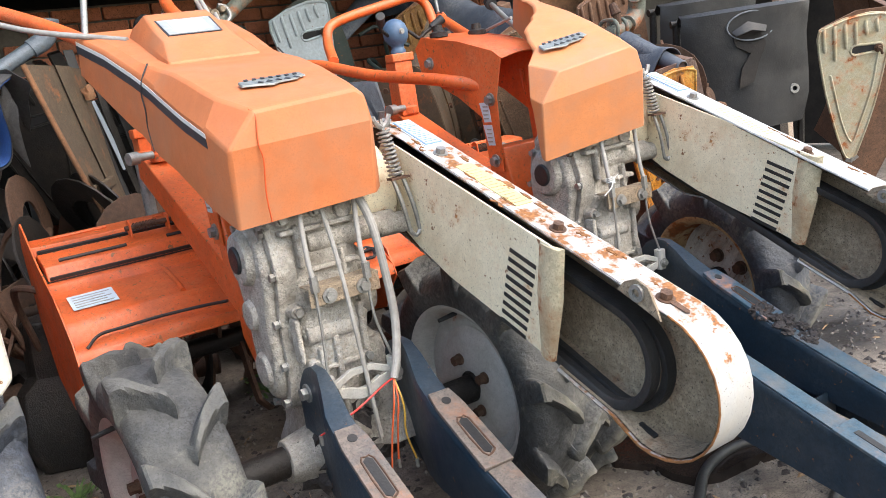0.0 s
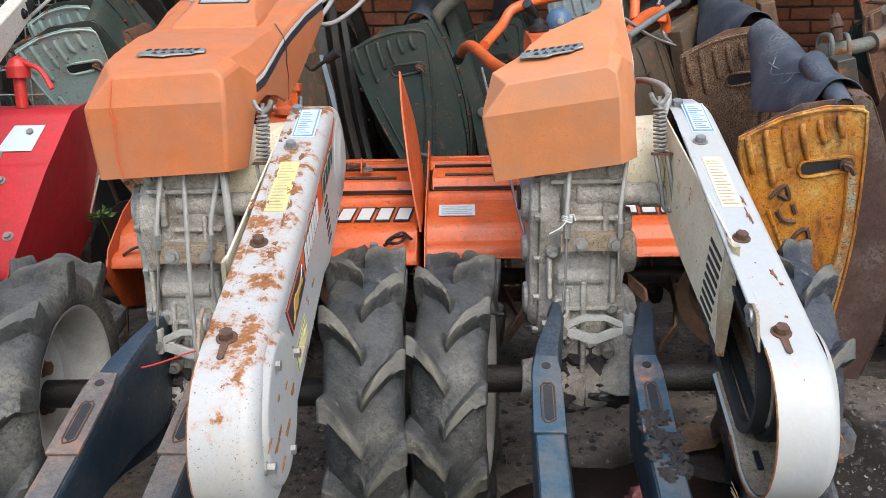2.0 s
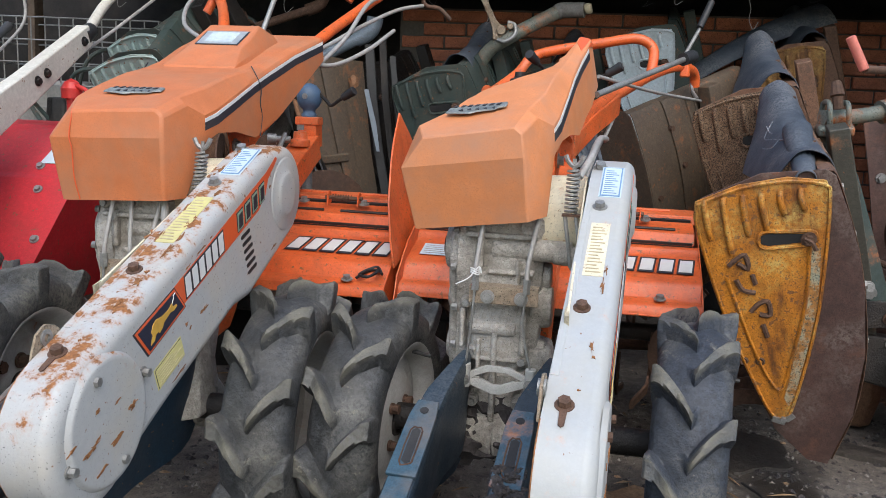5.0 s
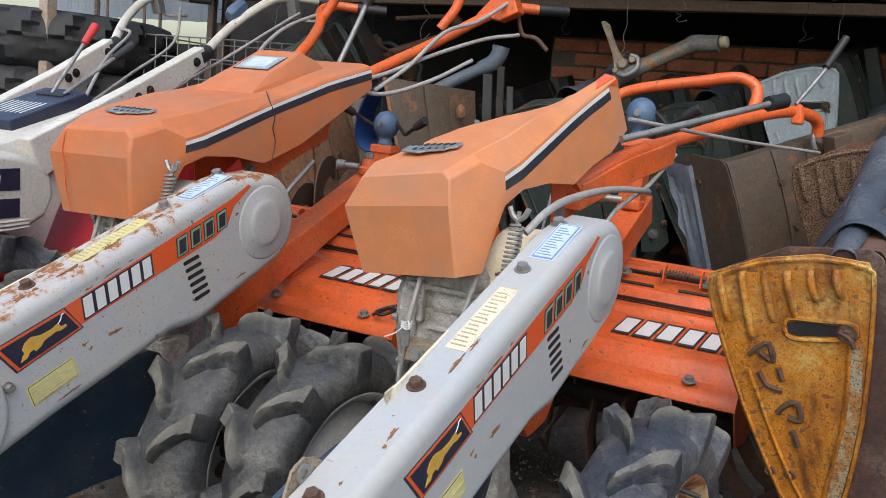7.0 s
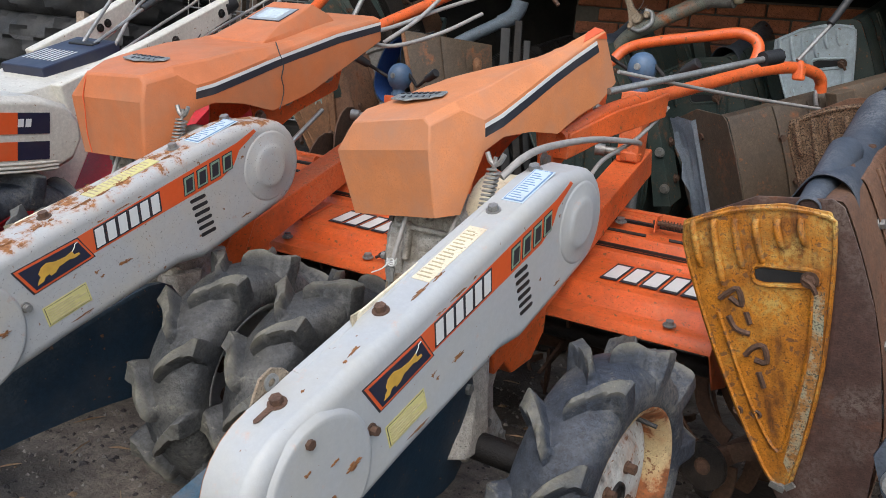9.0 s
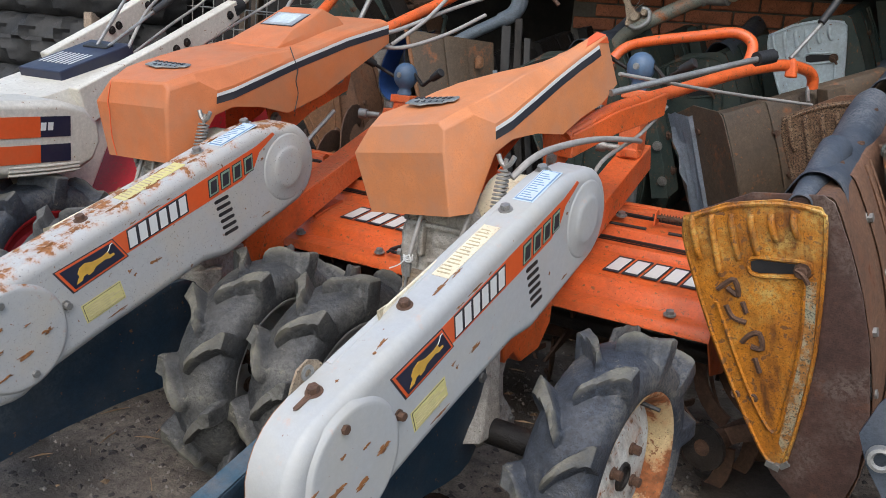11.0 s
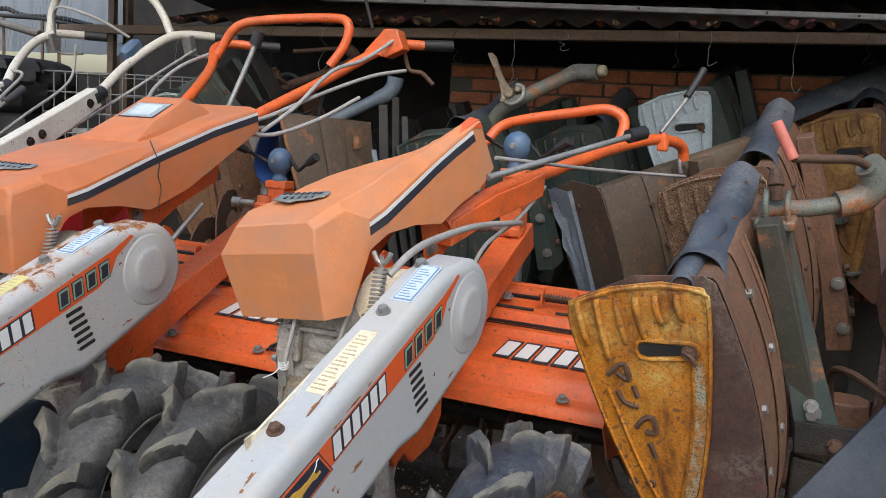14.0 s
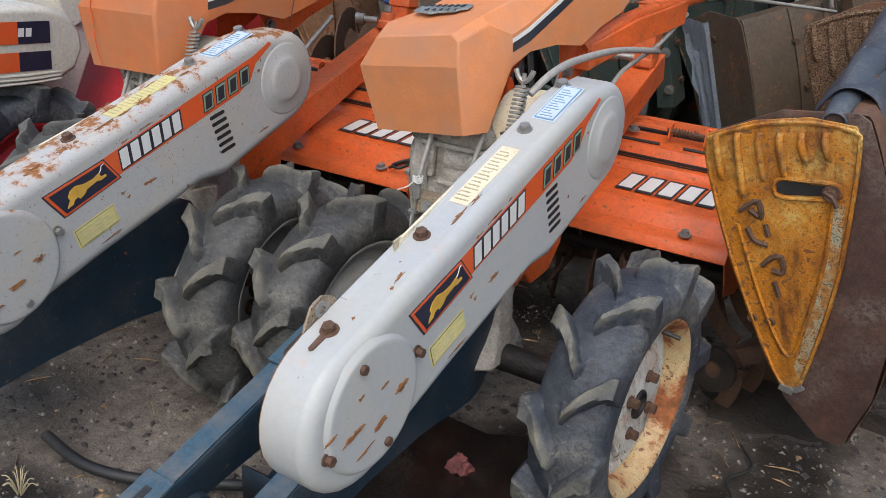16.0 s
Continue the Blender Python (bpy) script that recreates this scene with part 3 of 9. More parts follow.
    for k in range(4):
        s = 0.500 + k * 0.036
        decal(shell, "model_border", flat_on_side(s - 0.002, o0 + 0.004, s + 0.027, o1 - 0.003, 0.0020, 0.008), INK)
        decal(shell, "model_rim", flat_on_side(s, o0 + 0.006, s + 0.025, o1 - 0.005, 0.0028, 0.008), STICKER_GREEN)
        decal(shell, "model_bar", flat_on_side(s + 0.004, o0 + 0.010, s + 0.021, o1 - 0.009, 0.0036, 0.007), INK)
    decal(shell, "caution_label", flat_on_side(0.150, -0.053, 0.242, -0.014), YELLOW, "yellow caution label")
    decal(shell, "label_rim", flat_on_side(0.153, -0.0505, 0.239, -0.0165, 0.0018), INK)
    decal(shell, "label_field", flat_on_side(0.1538, -0.0497, 0.2382, -0.0173, 0.0024), YELLOW)
    for k in range(6):
        decal(shell, "print_line", flat_on_side(0.157, -0.0470 + k * 0.0048, 0.234 - 0.013 * (k % 3), -0.0458 + k * 0.0048, 0.0032), FAINT)
    for k in range(6):
        bm = B()
        c = Vector(along(VENT[0] + 0.0008 * k, VENT[1] - 0.0158 * k, SIDE_X + 0.0002))
        d = math.degrees(math.atan2(REAR[1] - FRONT[1], REAR[0] - FRONT[0])) - 4
        for u in (-0.017, 0.017):
            cyl(bm, c + Vector((-0.002, u * math.cos(radians(d)), u * math.sin(radians(d)))), c + Vector((0.002, u * math.cos(radians(d)), u * math.sin(radians(d)))), 0.0040, sides=10)
        box(bm, c, (0.004, 0.034, 0.0080), (d, 0, 0))
        part("vent_slot", bm, BLACK, shell)
        bm = B()
        tube(bm, [c + Vector((0.0008, u * math.cos(radians(d)) + 0.0044 * math.sin(radians(d)), u * math.sin(radians(d)) - 0.0044 * math.cos(radians(d)))) for u in (-0.018, 0.0, 0.018)], 0.0013, 6, 1)
        part("vent_lip", bm, white, shell)
    # rust along the bare rim
    bm = B()
    tube(bm, [(0.0705, a, b) for a, b in full[:16]], 0.0018, 6, 1)
    part("rim_edge", bm, RUSTPATCH, shell, "rust-eaten rim edge")
    bm = B()
    tube(bm, [along(0.02 + 0.05 * k, -RF + 0.0205 + 0.0012 * math.sin(2.7 * k), 0.1405) for k in range(3, 9)], 0.0012, 6, 2)
    part("rim_edge", bm, RUSTPATCH, shell)
    # grime inside the tray
    bm = B()
    inner = tray(0.004)
    lip = [bm.verts.new((lip_depth(k, 0.074), a, b)) for k, (a, b) in enumerate(inner)]
    deep = [bm.verts.new((0.134, a, b)) for a, b in inner]
    for k in range(len(inner)):
        face(bm, (lip[k], lip[(k + 1) % len(inner)], deep[(k + 1) % len(inner)], deep[k]))
    face(bm, deep)
    part("inner_lining", bm, GRIME, shell, "grimy inside of the cover", solid=0.0015, angle=50)
    bm = B()
    box(bm, along(0.015, -RF + 0.0085, 0.098), (0.008, 0.045, 0.004), (20, 0, 0))
    part("drain_slot", bm, BLACK, shell)
    # rust patches, chips and runs: ragged flecks that follow a streak
    random.seed(21 if rusty else 8)

    def patch(s, off, length, width, where):
        for q in range(3 if length > 0.02 else 1):
            ring = []
            ds, dv = (0.30 * length * random.uniform(-1, 1), 0.5 * width * random.uniform(-1, 1)) if q else (0, 0)
            size = 1.0 if q == 0 else random.uniform(0.25, 0.5)
            for k in range(18):
                a = 2 * math.pi * k / 18
                f = size * (0.62 + 1.1 * (random.random() - 0.5))
                u, v = ds + 0.5 * length * f * math.cos(a), dv + 0.5 * width * f * math.sin(a)
                ring.append(along(s + u, RF + 0.0022, 0.100 + off + v) if where == "top" else along(s + u, off + v, where))
            decal(shell, "rust_patch", ring, RUSTPATCH)

    S, F = SIDE_X + 0.0014, SIDE_X + 0.0092
    side_patches = ((0.268, -0.010, 0.016, 0.010, S), (0.276, -0.022, 0.010, 0.008, S), (0.330, -0.022, 0.034, 0.009, S), (0.06, 0.098 - 0.016, 0.026, 0.010, S), (0.075, -0.012, 0.030, 0.010, F), (0.020, -0.030, 0.036, 0.010, F), (-0.028, 0.000, 0.050, 0.010, F),
                    (-0.02, -0.045, 0.040, 0.006, F), (0.045, 0.020, 0.016, 0.005, F), (0.0, 0.040, 0.012, 0.008, F), (-0.066, 0.030, 0.030, 0.005, F), (0.40, 0.079, 0.012, 0.004, S), (0.36, 0.078, 0.05, 0.005, S), (0.31, 0.076, 0.024, 0.004, S), (0.215, -0.070, 0.050, 0.005, S),
                    (0.64, -0.082, 0.030, 0.005, S), (0.585, -0.040, 0.008, 0.007, S), (0.668, 0.042, 0.012, 0.007, S))
    for q in side_patches:
        patch(*q)
    top_patches = [(0.30, 0.022, 0.05, 0.008), (0.345, 0.024, 0.030, 0.006), (0.15, 0.020, 0.03, 0.008), (0.13, 0.024, 0.012, 0.006), (0.06, 0.012, 0.008, 0.005)]
    if rusty:
        top_patches += [(0.10 + 0.58 * random.random(), -0.018 + 0.026 * (random.random() - 0.5) if k % 3 else 0.02, 0.012 + 0.05 * random.random() ** 2, 0.005 + 0.012 * random.random()) for k in range(20)]
    for s, off, ln, wd in top_patches:
        patch(s, off, ln, wd, "top")
    decal(shell, "washer_slot", [along(0.018 + u, RF + 0.003, 0.097 + v) for u, v in ((-0.026, -0.004), (-0.029, 0.0), (-0.026, 0.004), (0.0, 0.005), (0.0, -0.005))], RUSTSTEEL)

    # labels along the top
    def on_top(s0, s1, x0, x1, off=0.0):
        t = RF + 0.0020 + off
        return [along(s0, t, x0), along(s1, t, x0), along(s1, t, x1), along(s0, t, x1)]
    decal(shell, "maker_label", on_top(0.578, 0.694, 0.090, 0.1305), PAPER, "pale label with a blue border")
    decal(shell, "label_print", on_top(0.581, 0.691, 0.0925, 0.128, 0.0009), BLUEINK)
    decal(shell, "label_field", on_top(0.584, 0.688, 0.095, 0.1255, 0.0017), PAPER)
    for k in range(12):
        decal(shell, "print_line", on_top(0.589 + 0.0078 * k, 0.5908 + 0.0078 * k, 0.098, 0.122 - 0.005 * (k % 3), 0.0024), BLUEINK)
    decal(shell, "warning_label", on_top(0.325, 0.485, 0.088, 0.120), YELLOW if rusty else CREAM, "faded yellow label" if rusty else "cream paper label")
    for k in range(15):
        decal(shell, "print_line", on_top(0.334 + 0.0096 * k, 0.3364 + 0.0096 * k, 0.092, 0.116 - 0.004 * (k % 3), 0.0009), FAINT)
    for s in (0.542, 0.240, 0.030):
        bm = B()
        bolt(bm, along(s, RF, 0.097), Vector(along(0, 1, 0)) - Vector(along(0, 0, 0)), 0.0088, 0.012)
        part("cover_bolt", bm, RUSTSTEEL if s < 0.5 else STEEL, shell, "hexagon cover bolt")
    for s, o in ((0.016, 0.078), (0.125, 0.006), (0.024, -0.072), (-0.076, 0.002)):
        bm = B()
        bolt(bm, along(s, o, SIDE_X + 0.001), (1, 0, 0), 0.0070, 0.013, 1.3)
        part("cover_bolt", bm, STEEL if rusty else RUSTSTEEL, shell)
    bm = B()
    bolt(bm, along(0.700, 0.1015, 0.085), (0, -0.35, 0.94), 0.010, 0.014)
    part("cover_bolt", bm, STEEL, shell)
    # bracket tab on the inner top edge
    bm = B()
    tab = [along(0.005, 0.098, 0), along(0.085, 0.104, 0), along(0.076, 0.120, 0), along(0.058, 0.134, 0), along(0.036, 0.132, 0), along(0.018, 0.114, 0)]
    prism(bm, [(p[1], p[2]) for p in tab], 0.064, 0.068)
    t = part("bracket_tab", bm, GRIME, shell, "tan bracket tab with an eyelet", bevel=0.001)
    bm = B()
    spin(bm, [(0.060, 0.006), (0.060, 0.012), (0.071, 0.012), (0.071, 0.006)], 18, "x", (0, *along(0.050, 0.117, 0)[1:]), True)
    part("eyelet", bm, STEEL, t)
    # inner panel with louvres and a curled front lip
    bm = B()
    outline = [(-0.390, 0.598), (-0.372, 0.52), (-0.340, 0.424), (-0.227, 0.472), (-0.10, 0.520), (-0.009, 0.566), (0.05, 0.605), (0.09, 0.66), (0.10, 0.728), (0.06, 0.764)]
    prism(bm, outline, 0.0545, 0.0585)
    panel = part("inner_panel", bm, CREAM, tiller, "cream inner panel with cooling louvres", bevel=0.0015)
    panel.matrix_basis = pose(0.0115 if rusty else 0.006, 0, 0)
    for k in range(9):
        bm = B()
        f = k / 8
        y = -0.300 + 0.048 * f
        z = 0.572 - 0.118 * f
        box(bm, (0.0550, y - 0.008, z + 0.006), (0.0035, 0.062, 0.0066), (21, 0, 0))
        part("louvre", bm, BLACK, panel)
    for k in range(4):
        bm = B()
        y, z = 0.004 + k * 0.0135, 0.683 + k * 0.004
        tube(bm, [(0.0540, y - 0.004, z - 0.018), (0.0495, y, z), (0.0540, y + 0.004, z + 0.02)], 0.005, 8, 4)
        part("pressed_rib", bm, CREAM, panel)
    bm = B()
    loft(bm, [[(0.0600, -0.400, 0.600), (0.0530, -0.394, 0.598), (0.0515, -0.372, 0.602), (0.0545, -0.352, 0.606)],
              [(0.0600, -0.383, 0.520), (0.0490, -0.374, 0.520), (0.0475, -0.350, 0.525), (0.0545, -0.332, 0.530)],
              [(0.0600, -0.349, 0.422), (0.0520, -0.345, 0.422), (0.0510, -0.335, 0.424), (0.0545, -0.322, 0.428)]])
    part("curled_lip", bm, RUSTLIP, panel, "rusted curled lip" if rusty else "stained curled lip", angle=60)
    # two slack drive belts hanging in the front of the tray
    for x, sag in ((0.088, 0.0), (0.110, 0.010)):
        bm = B()
        front, back = along(0.088 - sag, -0.016 - sag * 0.5, 0)[1:], along(0.70, 0.0, 0)[1:]
        outer, inner = stadium(front, 0.080, back, 0.070, 22), stadium(front, 0.066, back, 0.056, 22)
        ring = [[(x - 0.009, *o), (x + 0.009, *o), (x + 0.009, o[0] * 0.4 + i[0] * 0.6, o[1] * 0.4 + i[1] * 0.6), (x + 0.0055, *i), (x - 0.0055, *i), (x - 0.009, o[0] * 0.4 + i[0] * 0.6, o[1] * 0.4 + i[1] * 0.6)] for o, i in zip(outer, inner)]
        loft(bm, ring + [ring[0]], caps=False)
        belt = part("drive_belt", bm, BLACK, tiller, "slack black rubber drive belt", angle=50)
        belt.matrix_basis = cover_pose(rusty)
    return shell


def tyre_mesh():
    """A lugged tractor tyre about the x axis: a rounded carcass with two rows of broad, worn, hooked bars that flare to the shoulders."""
    bm = B()
    count = 10
    phases = [k / 30 for k in range(30)]
    base = smooth_path([(-0.052, 0.160, 0), (-0.068, 0.174, 0), (-0.073, 0.196, 0), (-0.069, 0.218, 0), (-0.056, 0.232, 0), (-0.030, 0.242, 0), (0.0, 0.247, 0), (0.030, 0.242, 0), (0.056, 0.232, 0), (0.069, 0.218, 0), (0.073, 0.196, 0), (0.068, 0.174, 0), (0.052, 0.160, 0)], 5)

    def soft_step(v):
        v = max(0.0, min(1.0, v))
        return v * v * (3 - 2 * v)

    rings = []
    for i in range(count):
        for ph in phases:
            ring = []
            for p in base:
                x, r = p.x, p.y
                side = 1 if x > 0 else -1
                tread = r > 0.219
                reach = abs(x) / 0.071 if tread else 0.96 + (0.219 - r) / 0.080
                shift = 0.46 * (1 - max(0.0, 1 - min(reach, 1.0)) ** 1.45) - 0.10 * max(0.0, reach - 0.9)
                a = 2 * math.pi * (i + ph - shift) / count
                worn = noise.noise(Vector((math.cos(a) * 4, math.sin(a) * 4, x * 30)))
                coarse = noise.noise(Vector((math.cos(a) * 14 + 3, math.sin(a) * 14, x * 60)))
                fine = noise.noise(Vector((math.cos(a) * 40, math.sin(a) * 40 + 5, x * 150)))
                lug = 0.0
                for sd, c in ((1, 0.5), (-1, 0.0)):
                    q = reach * (1 if sd == side else -1)
                    d = (ph - c + 0.5 + 0.012 * coarse) % 1.0 - 0.5
                    half = 0.092 + 0.070 * max(0.0, min(1.0, q)) ** 1.6
                    edge = soft_step((half - d) / 0.045) if d > 0 else soft_step((half + 0.02 + d) / 0.07)
                    ends = soft_step((q + 0.14) * 5) * soft_step((1.50 - q) * 2.4)
                    lug = max(lug, edge * ends)
                u = min(1.0, abs(x) / 0.073)
                if tread:
                    tx, tr = x * (1 + 0.13 * u), 0.279 - 0.004 * u * u
                else:
                    f = max(0.0, (r - 0.180) / 0.039)
                    tx, tr = x + side * 0.011 * f, r + 0.056 * f ** 1.4
                lug *= 0.90 + 0.25 * worn
                x2, r2 = x + (tx - x) * lug, r + (tr - r) * lug + 0.0022 * worn + 0.0012 * coarse + 0.0005 * fine
                ring.append((x2 * 0.94, r2 * math.cos(a), r2 * math.sin(a)))
            rings.append(ring)
    loft(bm, rings + rings[:1], close=False, caps=False)
    bmesh.ops.remove_doubles(bm, verts=bm.verts, dist=1e-5)
    return bm


def wheel(tiller, x, y, z, outward, rim_mat, turn, toe=0, rubber=None):
    bm = B()
    o = outward
    spin(bm, [(o * 0.062, 0.172), (o * 0.058, 0.163), (o * 0.040, 0.150), (o * 0.010, 0.146), (-o * 0.04, 0.150), (-o * 0.058, 0.163), (-o * 0.062, 0.172)], 48)
    rim = part("wheel", bm, rim_mat, tiller, "steel rim" if rim_mat is RIM_WHITE else "rust-eaten white steel rim", solid=0.003, angle=40)
    rim.matrix_basis = pose(x, y, z, 0, 0, toe) @ pose(0, 0, 0, turn, 0, 0)
    bm = B()
    spin(bm, [(o * 0.018, 0.147), (o * 0.024, 0.130), (o * 0.020, 0.118), (o * 0.034, 0.098), (o * 0.034, 0.03), (o * 0.034, 0.0001)], 48)
    part("wheel_disc", bm, RIM_DISC if rim_mat is RIM_RUST else rim_mat, rim, "chipped white wheel disc" if rim_mat is RIM_RUST else "", solid=0.003, angle=40)
    part("tyre", tyre_mesh(), rubber or RUBBER, rim, "dusty lugged tractor tyre", angle=38)
    for k in range(4):
        a = math.pi / 2 * k + 0.4
        bm = B()
        bolt(bm, (o * 0.036, 0.055 * math.cos(a), 0.055 * math.sin(a)), (o, 0, 0), 0.010, 0.018, 1.2)
        part("wheel_bolt", bm, RUSTSTEEL, rim)
        bm = B()
        bolt(bm, (o * 0.028, 0.055 * math.cos(a), 0.055 * math.sin(a)), (-o, 0, 0), 0.014, 0.020, 1.3)
        part("wheel_nut", bm, RUSTSTEEL, rim)
    bm = B()
    spin(bm, [(o * 0.0355, 0.0001), (o * 0.0358, 0.021), (o * 0.041, 0.022), (o * 0.041, 0.027), (o * 0.034, 0.029)], 20)
    part("hub", bm, DARKSTEEL, rim)
    bm = B()
    cyl(bm, (o * 0.045, 0.1, 0.115), (o * 0.085, 0.1, 0.108), 0.005, 0.004, 8)
    part("valve", bm, BLACK, rim)
    return rim


def rounded_rect(cx, cy, z, w, d, c=0.02):
    w, d = w / 2, d / 2
    return [(cx - w + c, cy - d, z), (cx + w - c, cy - d, z), (cx + w, cy - d + c, z), (cx + w, cy + d - c, z), (cx + w - c, cy + d, z), (cx - w + c, cy + d, z), (cx - w, cy + d - c, z), (cx - w, cy - d + c, z)]


def gearcase(tiller, cx):
    bm = B()
    levels = [(0.215, 0.13, 0.17, 0.115), (0.245, 0.145, 0.19, 0.11), (0.30, 0.118, 0.15, 0.10), (0.345, 0.122, 0.14, 0.095), (0.40, 0.145, 0.15, 0.09), (0.455, 0.155, 0.155, 0.09),
              (0.468, 0.160, 0.16, 0.09), (0.50, 0.150, 0.15, 0.09), (0.55, 0.158, 0.15, 0.092), (0.64, 0.162, 0.16, 0.10), (0.655, 0.176, 0.17, 0.10), (0.675, 0.176, 0.17, 0.10), (0.70, 0.15, 0.15, 0.10)]
    loft(bm, [rounded_rect(cx, cy, z, w, d, 0.03) for z, w, d, cy in levels])
    case = part("gearcase", bm, CAST, tiller, "grey cast aluminium gearcase", bevel=0.006)
    xl, xr = cx - 0.080, cx + 0.080

    def boss(p0, p1, r0, r1=None, mat=CAST, name="casting_boss", sides=20):
        b = B()
        cyl(b, p0, p1, r0, r1, sides)
        return part(name, b, mat, case, bevel=0.004)

    # side housing: a lobed cover with its bolted flange
    lobe = smooth_path([(0.03, 0.655, 0), (0.095, 0.690, 0), (0.165, 0.655, 0), (0.185, 0.58, 0), (0.165, 0.49, 0), (0.160, 0.40, 0), (0.120, 0.325, 0), (0.065, 0.335, 0), (0.040, 0.41, 0), (0.038, 0.49, 0), (0.012, 0.58, 0), (0.03, 0.655, 0)], 3)[:-1]
    b = B()
    cyq, czq = 0.10, 0.51
    loft(b, [[(xl + 0.03, p.x, p.y) for p in lobe], [(xl - 0.008, p.x, p.y) for p in lobe]])
    part("case_flange", b, CAST, case, bevel=0.003)
    b = B()
    loft(b, [[(xl - 0.006, cyq + (p.x - cyq) * 0.86, czq + (p.y - czq) * 0.90) for p in lobe], [(xl - 0.026, cyq + (p.x - cyq) * 0.78, czq + (p.y - czq) * 0.84) for p in lobe]])
    part("side_housing", b, CAST, case, bevel=0.008)
    for k in range(0, len(lobe), 3):
        b = B()
        bolt(b, (xl - 0.007, cyq + (lobe[k].x - cyq) * 0.94, czq + (lobe[k].y - czq) * 0.96), (-1, 0, 0), 0.0075, 0.011, 1.2)
        part("case_bolt", b, STEEL, case)
    boss((xl - 0.02, 0.10, 0.605), (xl - 0.040, 0.10, 0.605), 0.052, 0.044)
    boss((xl - 0.038, 0.10, 0.605), (xl - 0.046, 0.10, 0.605), 0.026, 0.024, BLACK, "oil_cap")
    boss((xl - 0.02, 0.115, 0.50), (xl - 0.036, 0.115, 0.50), 0.030, 0.026)
    boss((xl - 0.02, 0.105, 0.40), (xl - 0.034, 0.105, 0.40), 0.036, 0.030)
    # front casting: cross tubes, pads and ribs
    boss((cx - 0.055, 0.020, 0.462), (cx + 0.035, 0.020, 0.462), 0.017)
    boss((cx - 0.060, 0.020, 0.462), (cx + 0.042, 0.020, 0.462), 0.008, None, STEEL, "cross_pin", 6)
    boss((cx - 0.02, 0.035, 0.618), (0.045, 0.035, 0.618), 0.023, 0.021)
    boss((0.010, 0.033, 0.612), (0.082, 0.030, 0.612), 0.019, 0.020)
    boss((0.074, 0.030, 0.612), (0.088, 0.030, 0.612), 0.024, 0.024, STEEL, "pivot_collar")
    boss((cx, 0.05, 0.525), (cx, 0.010, 0.525), 0.030, 0.024)
    boss((cx + 0.052, 0.05, 0.665), (cx + 0.052, 0.008, 0.665), 0.020, 0.017)
    boss((xr - 0.02, 0.07, 0.50), (xr + 0.020, 0.07, 0.50), 0.046, 0.040)
    boss((xr - 0.02, 0.07, 0.40), (xr + 0.010, 0.07, 0.40), 0.036, 0.030)
    boss((xr - 0.02, 0.08, 0.56), (xr + 0.014, 0.08, 0.56), 0.030, 0.026)
    for dx, z in ((-0.062, 0.668), (0.0, 0.672), (-0.064, 0.51), (0.062, 0.52), (-0.05, 0.41), (0.05, 0.40), (-0.045, 0.31), (0.045, 0.31)):
        boss((cx + dx, 0.05, z), (cx + dx, 0.008, z), 0.014, 0.012, CAST, "bolt_boss", 12)
        b = B()
        bolt(b, (cx + dx, 0.008, z), (0, -1, 0), 0.0075, 0.009, 0)
        part("case_bolt", b, STEEL, case)
    for dx, z0, z1, w in ((-0.040, 0.58, 0.655, 0.012), (-0.005, 0.27, 0.455, 0.012), (0.034, 0.50, 0.60, 0.010), (-0.036, 0.33, 0.44, 0.010), (0.05, 0.41, 0.50, 0.012), (-0.07, 0.42, 0.50, 0.01)):
        b = B()
        box(b, (cx + dx, 0.018, (z0 + z1) / 2), (w, 0.030, z1 - z0))
        part("casting_rib", b, CAST, case, bevel=0.005)
    for dx, z, w in ((0.0, 0.645, 0.14), (0.02, 0.575, 0.09), (-0.01, 0.40, 0.11)):
        b = B()
        box(b, (cx + dx, 0.018, z), (w, 0.024, 0.010))
        part("casting_rib", b, CAST, case, bevel=0.004)
    # leg down to the axle
    b = B()
    loft(b, [rounded_rect(cx + 0.07, 0.09, 0.42, 0.06, 0.12, 0.02), rounded_rect(cx + 0.085, 0.08, 0.34, 0.07, 0.09, 0.02), rounded_rect(cx + 0.085, 0.05, 0.27, 0.11, 0.13, 0.03), rounded_rect(cx + 0.085, 0.04, 0.235, 0.12, 0.14, 0.03)])
    part("case_leg", b, CAST, case, bevel=0.006)
    # drive casting running down and back from the case
    b = B()
    loft(b, [[(cx - 0.03, y0, z), (cx + 0.045, y0, z), (cx + 0.058, y0 + 0.02, z), (cx + 0.058, y1 - 0.02, z), (cx + 0.045, y1, z), (cx - 0.03, y1, z)] for z, y0, y1 in ((0.455, 0.10, 0.27), (0.40, 0.11, 0.29), (0.35, 0.13, 0.285), (0.29, 0.165, 0.265), (0.23, 0.185, 0.28), (0.18, 0.20, 0.33), (0.12, 0.22, 0.37))])
    leg = part("drive_casting", b, CAST, case, "grey cast drive leg", bevel=0.006)
    for y, z in ((0.15, 0.42), (0.25, 0.41), (0.20, 0.36), (0.235, 0.21), (0.31, 0.16)):
        b = B()
        bolt(b, (cx + 0.0575, y, z), (1, 0, 0), 0.009, 0.009, 1.3)
        part("case_bolt", b, STEEL, leg)
    # cable plate
    px, pz = cx + 0.0125, 0.535
    b = B()
    box(b, (px, -0.026, pz), (0.132, 0.004, 0.031))
    box(b, (px, -0.010, pz + 0.0165), (0.132, 0.036, 0.003))
    plate = part("cable_plate", b, GRIME, case, "bolted steel cable plate", bevel=0.001)
